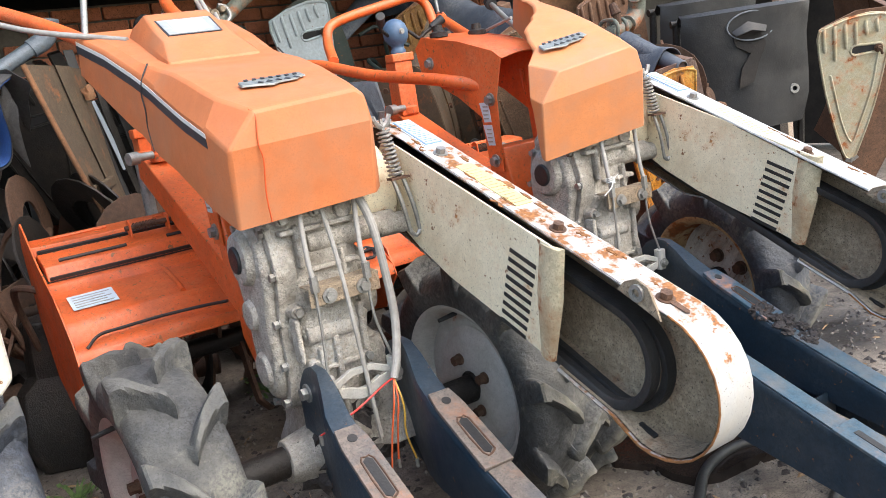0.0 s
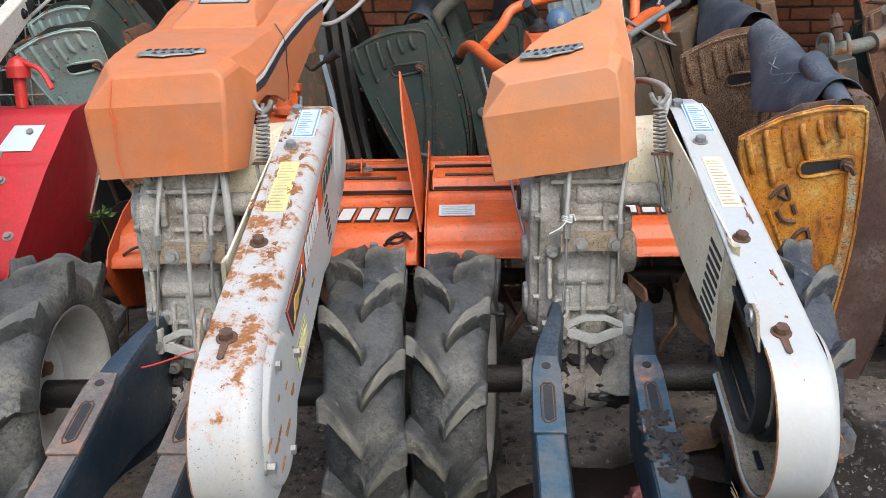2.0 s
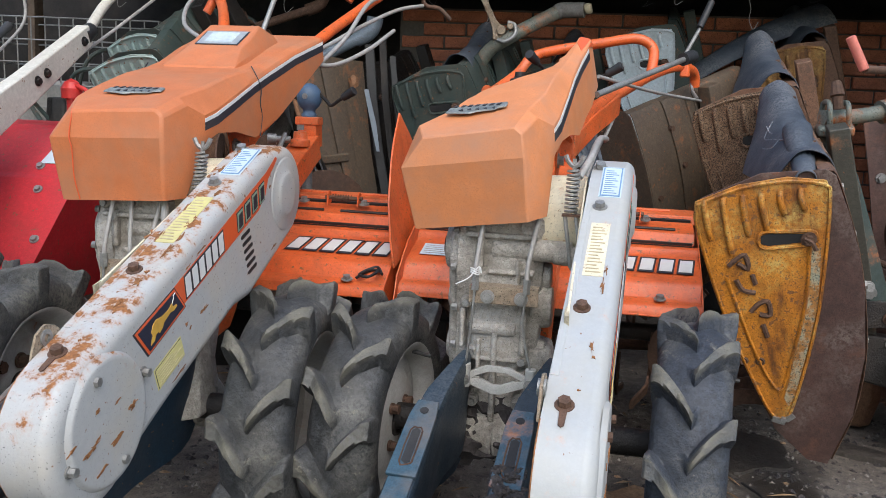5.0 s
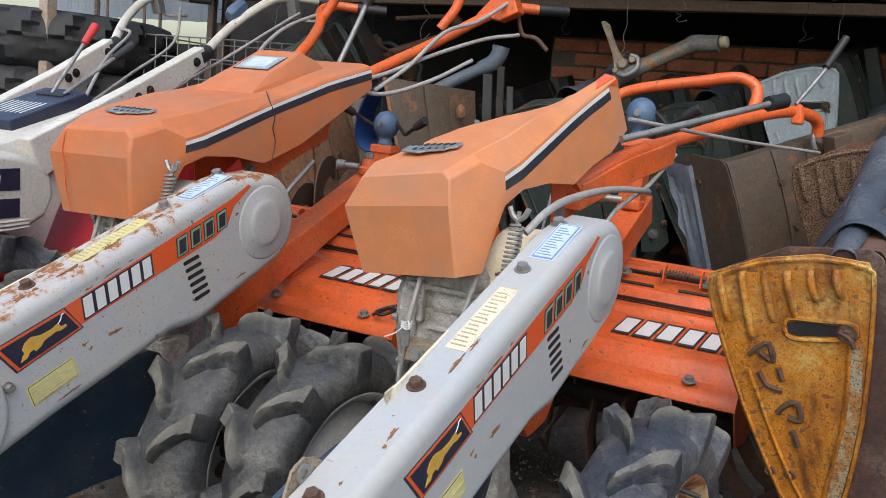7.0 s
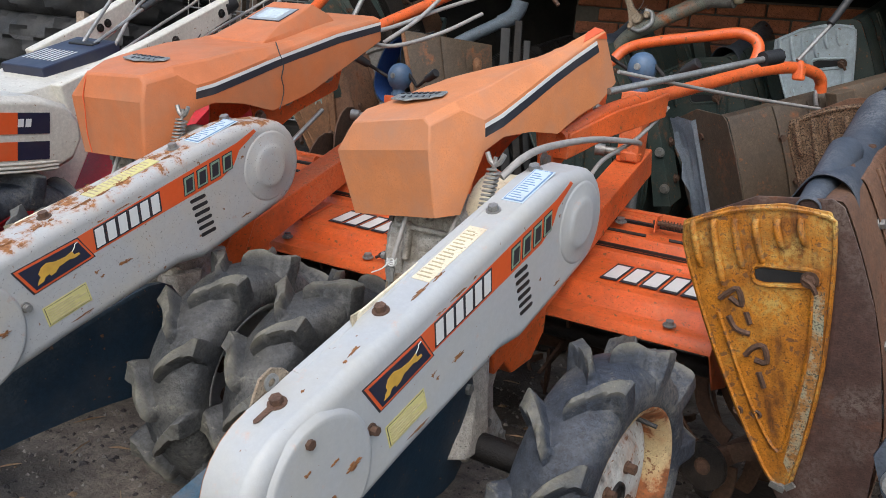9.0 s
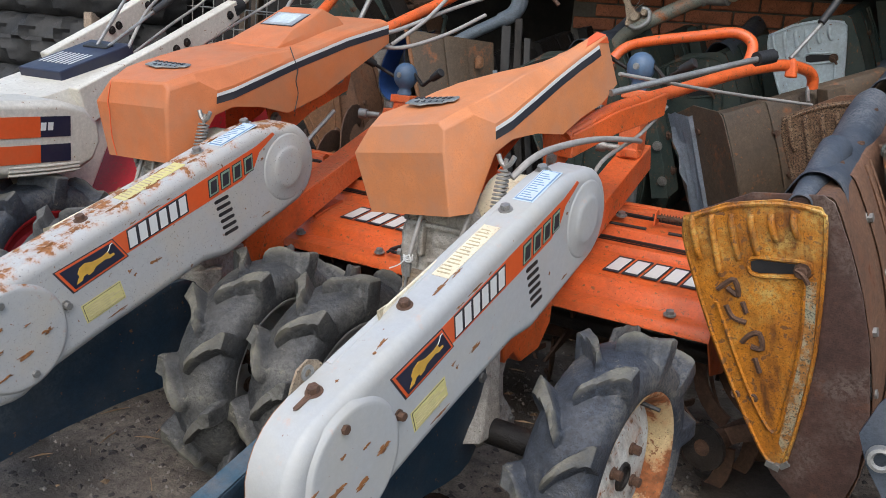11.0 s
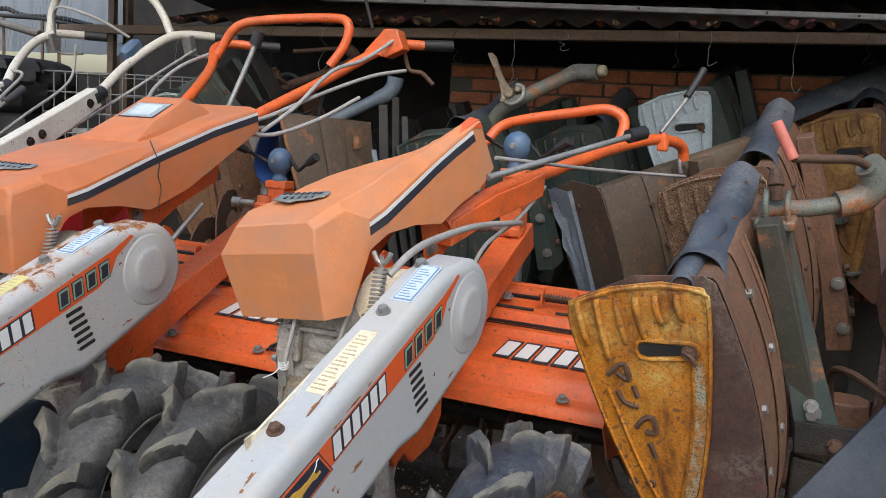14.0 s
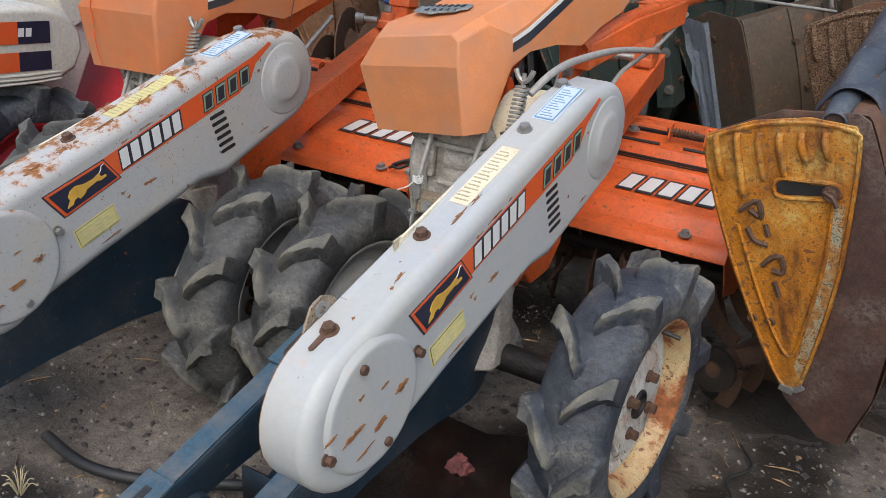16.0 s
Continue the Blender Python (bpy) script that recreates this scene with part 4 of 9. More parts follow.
    for sx in (-0.03, 0.034):
        b = B()
        bolt(b, (px + sx, -0.028, pz - 0.002), (0, -1, 0), 0.009, 0.010)
        part("plate_bolt", b, STEEL, plate)
    # yoke at the foot of the cables
    yx = cx + 0.0105
    outer = [(-0.066, 0.378), (-0.058, 0.362), (-0.010, 0.345), (0.006, 0.345), (0.060, 0.366), (0.066, 0.380), (0.056, 0.384), (0.022, 0.399), (-0.022, 0.400), (-0.058, 0.384)]
    hole = [(-0.050, 0.374), (-0.030, 0.372), (-0.008, 0.363), (0.006, 0.363), (0.030, 0.373), (0.050, 0.376), (0.040, 0.379), (0.018, 0.389), (-0.018, 0.389), (-0.042, 0.379)]
    b = B()
    ring = [[(yx + o[0], -0.040, o[1]), (yx + o[0], -0.030, o[1]), (yx + h[0], -0.030, h[1]), (yx + h[0], -0.040, h[1])] for o, h in zip(outer, hole)]
    loft(b, ring + ring[:1], caps=False)
    yoke = part("shift_yoke", b, YOKE, case, "pale steel shift yoke", bevel=0.001)
    for sx in (-1, 1):
        b = B()
        loft(b, [rounded_rect(yx + sx * 0.062, -0.038, 0.356, 0.020, 0.020, 0.004), rounded_rect(yx + sx * 0.063, -0.038, 0.402, 0.020, 0.022, 0.004)])
        clevis = part("clevis", b, YOKE, yoke, bevel=0.002)
        b = B()
        bolt(b, (yx + sx * 0.062, -0.048, 0.372), (0, -1, 0), 0.007, 0.008)
        part("clevis_pin", b, STEEL, clevis)
        b = B()
        box(b, (yx + sx * 0.04, 0.0, 0.372), (0.014, 0.075, 0.012))
        part("yoke_arm", b, CAST, yoke, bevel=0.003)
    return case


def axle(tiller, xl, xr, cx, y, z):
    for sx, x in ((-1, xl), (1, xr)):
        bm = B()
        cyl(bm, (cx, y, z - 0.005), (cx + sx * 0.12, y, z), 0.065, 0.038, 20)
        part("axle_housing", bm, CAST, tiller, "grey cast axle housing", bevel=0.003)
        bm = B()
        cyl(bm, (cx + sx * 0.10, y, z), (x, y, z), 0.028, sides=16)
        part("axle_shaft", bm, DARKSTEEL, tiller)


def lump(bm, c, s, seed, n=2):
    """A knobbly clod."""
    r = bmesh.ops.create_icosphere(bm, subdivisions=n, radius=1.0)
    for v in r["verts"]:
        k = 1 + 0.5 * noise.noise(v.co * 1.7 + Vector((seed, 0, 0))) + 0.38 * noise.noise(v.co * 4.5 + Vector((0, seed, 0))) + 0.16 * noise.noise(v.co * 11 + Vector((0, 0, seed)))
        v.co = Vector((c[0] + v.co.x * s[0] * k, c[1] + v.co.y * s[1] * k, c[2] + v.co.z * s[2] * k))


def front_beams(tiller, xl, xr, mud):
    """Two pressed channels from the gearcase to the front, narrowed and hooked at the top end, with slotted straps."""
    rows = [  # y, z of the top, z of the foot, inner and outer half width, drift to the side
        (0.055, 0.375, 0.235, 0.004, 0.004, 0.020), (0.030, 0.402, 0.205, 0.006, 0.006, 0.024), (0.0, 0.414, 0.185, 0.009, 0.008, 0.026), (-0.035, 0.412, 0.172, 0.013, 0.010, 0.023), (-0.075, 0.398, 0.165, 0.017, 0.014, 0.013), (-0.13, 0.373, 0.160, 0.022, 0.020, -0.003),
        (-0.18, 0.352, 0.155, 0.024, 0.022, -0.010), (-0.33, 0.286, 0.138, 0.026, 0.025, -0.017), (-0.60, 0.185, 0.085, 0.027, 0.026, -0.024), (-0.80, 0.115, 0.045, 0.027, 0.026, -0.028), (-1.00, 0.050, 0.010, 0.027, 0.026, -0.031)]
    for x, sx in ((xl, -1), (xr, 1)):
        bm = B()
        rings = []
        for y, zt, zf, wi, wo, off in rows:
            c = x + off
            i, o = c - sx * wi, c + sx * wo
            rings.append([(i + sx * 0.006, y + 0.01, zf + 0.045), (i, y, zt - 0.010), (i + sx * 0.004, y, zt), (o - sx * 0.004, y, zt), (o, y, zt - 0.010), (o - sx * 0.004, y + 0.012, zf)])
        loft(bm, rings, close=False, caps=False)
        beam = part("front_beam", bm, NAVY, tiller, "dark blue pressed steel front beam", solid=0.005, angle=40)
        bm = B()
        loft(bm, [[(x + off - 0.021, y, zt + 0.003), (x + off + 0.021, y, zt + 0.003), (x + off + 0.021, y, zt + 0.006), (x + off - 0.021, y, zt + 0.006)] for y, zt, zf, wi, wo, off in rows[7:]])
        part("top_flange", bm, NAVY_WORN if mud else BEAM_RUST, beam, "worn top flange of the beam", bevel=0.001)
        c = Vector((x - 0.0135, -0.250, 0.3275))
        d = Vector((0.007, 0.15, 0.066)).normalized()
        side = Vector((1, 0, 0))
        n = side.cross(d).normalized()
        side = d.cross(n).normalized()

        def at(u, v, h):
            return c + d * u + side * v + n * h
        bm = B()
        loft(bm, [[at(-0.088, -0.026, h), at(-0.088, 0.026, h), at(0.05, 0.025, h), at(0.088, 0.020, h), at(0.088, -0.018, h), at(0.05, -0.024, h)] for h in (-0.002, 0.005)])
        strap = part("slotted_strap", bm, NAVY_WORN if mud else BEAM_RUST, beam, "worn slotted steel strap", bevel=0.0015)
        bm = B()
        pts = [(-0.058, 0.006), (-0.064, 0.0), (-0.058, -0.006), (0.012, -0.006), (0.018, 0.0), (0.012, 0.006)]
        loft(bm, [[at(u, v * 1.25, h) for u, v in pts] for h in (0.0045, 0.0062)])
        part("slot", bm, BLACK, strap)
        bm = B()
        tube(bm, [at(u * 1.04, v * 1.75, 0.0055) for u, v in pts + pts[:1]], 0.0016, 6, 2)
        part("slot_edge", bm, RUSTSTEEL, strap)
        bm = B()
        cyl(bm, at(0.062, 0, 0.0045), at(0.062, 0, 0.0060), 0.008, sides=16)
        part("hole", bm, BLACK, strap)
        bm = B()
        bolt(bm, (x + 0.022 + sx * 0.006, 0.02, 0.365), (sx, 0, 0), 0.011, 0.014)
        part("beam_bolt", bm, STEEL, beam)
        bm = B()
        e = Vector((x - 0.0255, -0.66, 0.1725))
        box(bm, e, (0.058, 0.17, 0.006), (20, 0, -1))
        tip = part("end_strap", bm, NAVY_WORN, beam, "worn blue slotted end strap", bevel=0.0015)
        bm = B()
        box(bm, e + Vector((0, 0.012, 0.0052)), (0.013, 0.095, 0.007), (20, 0, -1))
        part("slot", bm, BLACK, tip)
        bm = B()
        cyl(bm, (x - 0.022, -0.545, 0.135), (x + 0.018, -0.545, 0.135), 0.030, 0.028, 18)
        boss = part("beam_boss", bm, NAVY, beam, bevel=0.003)
        bm = B()
        bolt(bm, (x + 0.018, -0.545, 0.135), (1, 0, 0), 0.012, 0.015, 1.3)
        part("beam_bolt", bm, RUSTSTEEL, boss)
        if mud and sx > 0:
            for k in range(20):
                bm = B()
                lump(bm, (x - 0.014 + 0.019 * math.sin(k * 2.3), -0.285 - 0.0066 * k, 0.3115 - 0.0029 * k + 0.003 * math.sin(k * 5)), (0.013, 0.013, 0.006 + 0.003 * (k % 3)), k * 3.1, 3)
                part("mud_clod", bm, MUD, beam, "dried mud caked on the beam")
    bm = B()
    loft(bm, [[(xx, -0.35, 0.135), (xx, -0.45, 0.10), (xx, -0.455, 0.175)] for xx in (xl + 0.02, xr - 0.02)], close=False, caps=False)
    part("cross_plate", bm, NAVY, tiller, solid=0.005)
    bm = B()
    cyl(bm, (xl - 0.05, -0.70, 0.110), (xr + 0.07, -0.70, 0.110), 0.011)
    part("cross_bolt", bm, DARKSTEEL, tiller)
    for k in range(6):
        bm = B()
        lump(bm, ((xl + xr) / 2 + 0.045 * math.sin(k * 2.1), 0.055 - 0.004 * k, 0.29 - 0.016 * k), (0.05, 0.038, 0.034), k * 1.7, 3)
        part("mud_clod", bm, MUD, tiller, "oily mud packed round the gearcase foot")


def hood(tiller, mat, m, broken):
    """Pressed plastic hood: blunt nose with a cut-away shoulder over the belt cover, sloping back, raised console where whole.
    Each station runs from the left foot over the top to the right foot: foot, side, side edge, top edge, top edge, side edge, side, foot."""
    cx = -0.123
    nose = [(-0.252, -0.012, 0.671), (-0.255, -0.040, 0.775), (-0.255, -0.045, 0.796), (-0.205, -0.045, 0.849), (-0.028, -0.045, 0.858), (-0.014, -0.046, 0.846), (-0.011, -0.053, 0.805), (-0.018, -0.038, 0.685)]
    flank = [(-0.260, 0.022, 0.690), (-0.262, 0.022, 0.810), (-0.262, 0.022, 0.832), (-0.236, 0.022, 0.876), (-0.022, 0.030, 0.882), (-0.003, 0.021, 0.868), (0.009, 0.040, 0.806), (0.009, -0.002, 0.688)]
    waist = [(-0.263, 0.066, 0.706), (-0.265, 0.066, 0.830), (-0.265, 0.066, 0.848), (-0.240, 0.066, 0.890), (-0.014, 0.066, 0.893), (0.016, 0.064, 0.848), (0.016, 0.064, 0.818), (0.014, 0.063, 0.793)]
    body = [  # y, z top, z side edge, z right foot, z left foot, half widths at the top and at the side
        (0.112, 0.904, 0.861, 0.813, 0.732, 0.117, 0.1415), (0.20, 0.928, 0.892, 0.812, 0.765, 0.119, 0.142), (0.295, 0.945, 0.926, 0.797, 0.792, 0.122, 0.142),
        (0.37, 0.962, 0.952, 0.824, 0.832, 0.125, 0.145), (0.50, 1.005, 0.999, 0.900, 0.893, 0.134, 0.157), (0.655, 1.049, 1.043, 0.990, 0.968, 0.148, 0.171)]
    fine = []
    for a, b in zip(body, body[1:]):
        fine += [tuple(p + (q - p) * k / 4 for p, q in zip(a, b)) for k in range(4)]
    fine.append(body[-1])
    rings = [nose, flank, waist]
    for y, zt, zm, zr, zl, wt, wm in fine:
        slant = 0.06 if broken else 0.02
        lean = lambda z: slant * (zm - z) / 0.15 if y > 0.4 else 0.0
        rings.append([(cx - wm - 0.003, y + lean(zl), zl), (cx - wm, y, zm - 0.022), (cx - wm, y, zm), (cx - wt, y, zt), (cx + wt, y, zt), (cx + wm, y, zm), (cx + wm + 0.001, y + lean(zm - 0.022), zm - 0.022), (cx + wm + 0.003, y + lean(zr), zr)])
    if broken:
        rings = [[(x - 0.016 * max(0.0, y - 0.06) / 0.35, y, z + 0.015 * max(0.0, y - 0.06) / 0.35) for x, y, z in r] for r in rings if r[3][1] < 0.475]
        rng = random.Random(12)
        edge = [(0.02, -0.232), (0.05, -0.205), (0.075, -0.172), (0.10, -0.178), (0.15, -0.150), (0.20, -0.100), (0.26, -0.058), (0.30, -0.034), (0.36, -0.026), (0.42, -0.012), (0.48, -0.004)]

        def torn(y):
            for (y0, x0), (y1, x1) in zip(edge, edge[1:]):
                if y0 <= y <= y1:
                    return x0 + (x1 - x0) * (y - y0) / (y1 - y0)
            return edge[-1][1]
        rings[1] = [(-0.2535, -0.004, 0.680), (-0.257, -0.010, 0.78), (-0.257, -0.006, 0.806), (-0.236, 0.016, 0.868)] + rings[1][4:]
        for r in rings[2:]:
            q = r[3]
            x = min(torn(q[1]) + rng.uniform(-0.006, 0.006), r[4][0] - 0.003)
            for k in range(4):
                r[k] = (x - 0.0012 * (3 - k), q[1] + 0.002 * (3 - k), q[2] - 0.0012 * (3 - k))
    bm = B()
    vs = [[bm.verts.new(p) for p in r] for r in rings]
    for a, b in zip(vs, vs[1:]):
        for k in range(7):
            face(bm, (a[k], a[k + 1], b[k + 1], b[k]))
    f = vs[0]
    face(bm, (f[0], f[1], f[6], f[7]))
    face(bm, (f[1], f[2], f[6]))
    face(bm, (f[2], f[3], f[4], f[5], f[6]))
    ob = part("hood", bm, mat, tiller, "broken pale orange plastic hood" if broken else "faded orange plastic hood with a cracked seam", bevel=0.0045, solid=0.004, angle=14)
    ob.matrix_basis = m

    # side stripes: white over black, along the upper edge of each side
    def stripe(side, r0, r1, lo, hi, mt):
        u, v = (5, 7) if side > 0 else (2, 0)
        q = []
        for r, drop in ((r0, lo), (r1, lo), (r1, hi), (r0, hi)):
            a, b = Vector(rings[r][u]), Vector(rings[r][v])
            q.append(a + (b - a).normalized() * drop + Vector((side * 0.0024, 0, 0)))
        decal(ob, "stripe", q, mt)
    last = len(rings) - 1
    for side in ((1,) if broken else (1, -1)):
        for a in range(2 if side > 0 else 1, last - (1 if broken else 0)):
            stripe(side, a, a + 1, 0.006, 0.0135, STICKER_WHITE)
            stripe(side, a, a + 1, 0.0135, 0.030, INK)
    if broken:
        # freshly broken plastic at the rear corner
        a, b, c = (rings[last - 2], rings[last - 1], rings[last])
        up = Vector((0, -0.0006, 0.0030))
        decal(ob, "fresh_break", [Vector(a[4]).lerp(Vector(a[5]), 0.75) + up, Vector(b[4]) + up, Vector(c[4]) + up, Vector(c[5]) + up], STICKER_ORANGE, "freshly broken bright orange edge")
        drop = lambda r, d: Vector(r[5]) + (Vector(r[7]) - Vector(r[5])).normalized() * d + Vector((0.0030, 0, 0))
        decal(ob, "fresh_break", [drop(b, 0.001), drop(c, 0.001), drop(c, 0.016)], STICKER_ORANGE)
    # emblem plate on the front of the top
    za = lambda y: 0.859 + (y + 0.045) * 0.305
    bm = B()
    pts = [(-0.064, 0.004), (-0.040, 0.001), (-0.012, -0.006), (0.000, 0.002), (0.036, 0.006), (0.040, 0.014), (0.056, 0.018), (0.054, 0.038), (0.020, 0.036), (-0.02, 0.031), (-0.062, 0.026)]
    loft(bm, [[(cx + px, py + 0.028, za(py + 0.028) + 0.004) for px, py in pts], [(cx + px * 0.97, py * 0.97 + 0.0285, za(py + 0.0285) + 0.0075) for px, py in pts]])
    part("emblem_plate", bm, EMBLEM, ob, "worn metal emblem plate", bevel=0.001)
    zq = lambda y: za(y) + 0.0088
    for k in range(7):
        x = cx - 0.052 + 0.0145 * k
        decal(ob, "emblem_bar", [(x, 0.050, zq(0.050)), (x + 0.007, 0.050, zq(0.050)), (x + 0.009, 0.058, zq(0.058)), (x + 0.002, 0.058, zq(0.058))], INK)
    for k in range(5):
        x = cx - 0.036 + 0.016 * k
        decal(ob, "emblem_mark", [(x, 0.032 + 0.002 * k % 3, zq(0.032)), (x + 0.010, 0.031, zq(0.031)), (x + 0.006, 0.041, zq(0.041))], INK)
    if not broken:
        bm = B()
        loft(bm, [[(cx - 0.094, 0.300, 0.940), (cx + 0.094, 0.300, 0.940), (cx + 0.092, 0.44, 0.975), (cx + 0.088, 0.585, 1.020), (cx - 0.088, 0.585, 1.020), (cx - 0.092, 0.44, 0.975)],
                  [(cx - 0.090, 0.308, 0.954), (cx + 0.090, 0.308, 0.954), (cx + 0.087, 0.44, 1.000), (cx + 0.080, 0.560, 1.042), (cx - 0.080, 0.560, 1.042), (cx - 0.087, 0.44, 1.000)],
                  [(cx - 0.068, 0.386, 1.000), (cx + 0.068, 0.386, 1.000), (cx + 0.070, 0.435, 1.027), (cx + 0.066, 0.500, 1.062), (cx - 0.066, 0.500, 1.062), (cx - 0.070, 0.435, 1.027)]])
        con = part("console", bm, mat, ob, "raised console", bevel=0.006, angle=25)
        n = Vector((0, -0.50, 0.866)) * 0.0025
        q = [Vector((cx - 0.055, 0.398, 1.005)) + n, Vector((cx + 0.055, 0.398, 1.005)) + n, Vector((cx + 0.057, 0.468, 1.0415)) + n, Vector((cx - 0.057, 0.468, 1.0415)) + n]
        decal(con, "plate_frame", q, INK)
        c = sum(q, Vector()) / 4
        q1 = [p + (c - p) * 0.07 + n * 0.4 for p in q]
        decal(con, "name_plate", q1, PLATE, "silver name plate")
        q2 = [p.lerp(o, 0.16) + n * 0.35 for p, o in zip(q1, (q1[1], q1[0], q1[3], q1[2]))]
        decal(con, "plate_field", [a.lerp(b, 0.12) for a, b in zip(q2, (q2[3], q2[2], q2[1], q2[0]))], SILVER)
        # crack down the nose, bright orange where the plastic is freshly broken, and the open seam on the sides
        bm = B()
        tube(bm, [(-0.203, -0.0295, 0.676), (-0.2075, -0.0395, 0.72), (-0.2045, -0.0485, 0.775), (-0.2085, -0.0505, 0.80), (-0.2035, -0.0470, 0.842), (-0.2085, -0.0380, 0.8535)], 0.0013, 6, 4)
        part("crack", bm, STICKER_ORANGE, ob)
        for sx in (-1, 1):
            bm = B()
            e = cx + sx * 0.1478
            tube(bm, [(e - sx * 0.020, 0.312, 0.957), (e - sx * 0.004, 0.310, 0.931), (e, 0.322, 0.905), (e, 0.318, 0.875), (e, 0.328, 0.845), (e, 0.318, 0.800)], 0.0014, 6, 4)
            part("seam_crack", bm, INK, ob)
    return ob


def rotary(tiller, xl, xr, fin):
    """Rotary tiller with a ribbed pressed cover."""
    prof = [(0.495, 0.398), (0.500, 0.420), (0.520, 0.428), (0.548, 0.432), (0.562, 0.462), (0.575, 0.474), (0.63, 0.492), (0.71, 0.512), (0.718, 0.530), (0.735, 0.535)]
    bm = B()
    sheet(bm, [(0, a, b) for a, b in prof], [(xl, 0, 0), ((xl + xr) / 2, 0, 0), (xr, 0, 0)])
    cover = part("rotary_cover", bm, ORANGE, tiller, "bright orange ribbed rotary cover", solid=0.004, angle=20)
    bm = B()
    loft(bm, [[(xl + 0.01, 0.732, 0.540), (xl + 0.01, 0.745, 0.572), (xl + 0.01, 0.83, 0.592), (xl + 0.01, 0.842, 0.575)], [(xr - 0.01, 0.732, 0.540), (xr - 0.01, 0.745, 0.572), (xr - 0.01, 0.83, 0.592), (xr - 0.01, 0.842, 0.575)]])
    part("rear_rail", bm, ORANGE, cover, bevel=0.003)
    bm = B()
    loft(bm, [[(xl, 0.86, 0.580), (xl, 0.865, 0.606), (xl, 0.94, 0.615), (xl, 0.95, 0.590)], [(xr, 0.86, 0.580), (xr, 0.865, 0.606), (xr, 0.94, 0.615), (xr, 0.95, 0.590)]])
    part("rear_rail", bm, ORANGE, cover, bevel=0.003)
    for c in (xl + 0.26, xr - 0.20):
        bm = B()
        cyl(bm, (c - 0.055, 0.79, 0.612), (c + 0.055, 0.79, 0.612), 0.006)
        latch = part("latch_pin", bm, RUSTSTEEL, cover)
        for dx in (-0.045, 0.045):
            bm = B()
            prism(bm, [(0.772, 0.590), (0.808, 0.596), (0.804, 0.626), (0.790, 0.632), (0.776, 0.624)], c + dx - 0.002, c + dx + 0.002)
            part("latch_tab", bm, ORANGE, latch, bevel=0.0008)
        bm = B()
        tube(bm, [(c - 0.035 + 0.055 * k / 50, 0.79 + 0.0095 * math.cos(0.9 * k), 0.612 + 0.0095 * math.sin(0.9 * k)) for k in range(51)], 0.0016, 5, 1)
        part("latch_spring", bm, RUSTSTEEL, latch)
    # black strips that paint the shade in the gaps between the rails, long slots in them, and the folded edge strip of
    # the cover
    for y, z, h in ((0.7385, 0.540, 0.020), (0.851, 0.588, 0.018)):
        bm = B()
        box(bm, ((xl + xr) / 2, y, z), (xr - xl - 0.03, 0.010, h), (14, 0, 0))
        part("rail_gap_shade", bm, BLACK, cover)
    for c, w in ((xl + 0.12, 0.15), ((xl + xr) / 2 + 0.02, 0.20), (xr - 0.13, 0.14)):
        bm = B()
        tube(bm, [(c - w / 2, 0.762, 0.5790), (c + w / 2, 0.762, 0.5790)], 0.0042, 8, 1)
        part("rail_slot", bm, BLACK, cover)
        bm = B()
        tube(bm, [(c - w / 2 + 0.01, 0.905, 0.6125), (c + w / 2 - 0.01, 0.905, 0.6125)], 0.0045, 8, 1)
        part("rail_bead", bm, ORANGE, cover, angle=60)
    bm = B()
    tube(bm, [(xl + 0.004, 0.4965, 0.400), ((xl + xr) / 2, 0.4950, 0.399), (xr - 0.004, 0.4965, 0.400)], 0.0035, 6, 3)
    part("folded_edge", bm, ORANGE, cover, angle=60)
    for x0, x1 in ((xl + 0.05, xl + 0.17), (xl + 0.22, xl + 0.36), (xr - 0.34, xr - 0.22), (xr - 0.18, xr - 0.05)):
        bm = B()
        loft(bm, [[(x0, 0.507, 0.4225 + 0.001), (x1, 0.507, 0.4225 + 0.001), (x1, 0.543, 0.4315 + 0.001), (x0, 0.543, 0.4315 + 0.001)], [(x0 + 0.006, 0.512, 0.4265), (x1 - 0.006, 0.512, 0.4265), (x1 - 0.006, 0.538, 0.4345), (x0 + 0.006, 0.538, 0.4345)]])
        part("pressed_panel", bm, ORANGE, cover, bevel=0.0015)
    for x, y, z in ((xl + 0.36, 0.52, 0.436), (xr - 0.1, 0.52, 0.436), (xl + 0.42, 0.79, 0.597), (xr - 0.14, 0.79, 0.597)):
        bm = B()
        bolt(bm, (x, y, z), (0, -0.2, 1), 0.010, 0.012)
        part("cover_bolt", bm, STEEL, cover)
    on = lambda x0, x1, y0, y1, h=0.004: [(x0, y0, 0.492 + (y0 - 0.63) * 0.25 + h), (x1, y0, 0.492 + (y0 - 0.63) * 0.25 + h), (x1, y1, 0.492 + (y1 - 0.63) * 0.25 + h), (x0, y1, 0.492 + (y1 - 0.63) * 0.25 + h)]
    decal(cover, "service_label", on(xl + 0.03, xl + 0.125, 0.605, 0.675), PAPER, "pale service label")
    for k in range(5):
        decal(cover, "print_line", on(xl + 0.038, xl + 0.117 - 0.012 * (k % 2), 0.613 + 0.012 * k, 0.616 + 0.012 * k, 0.0049), CABLE)
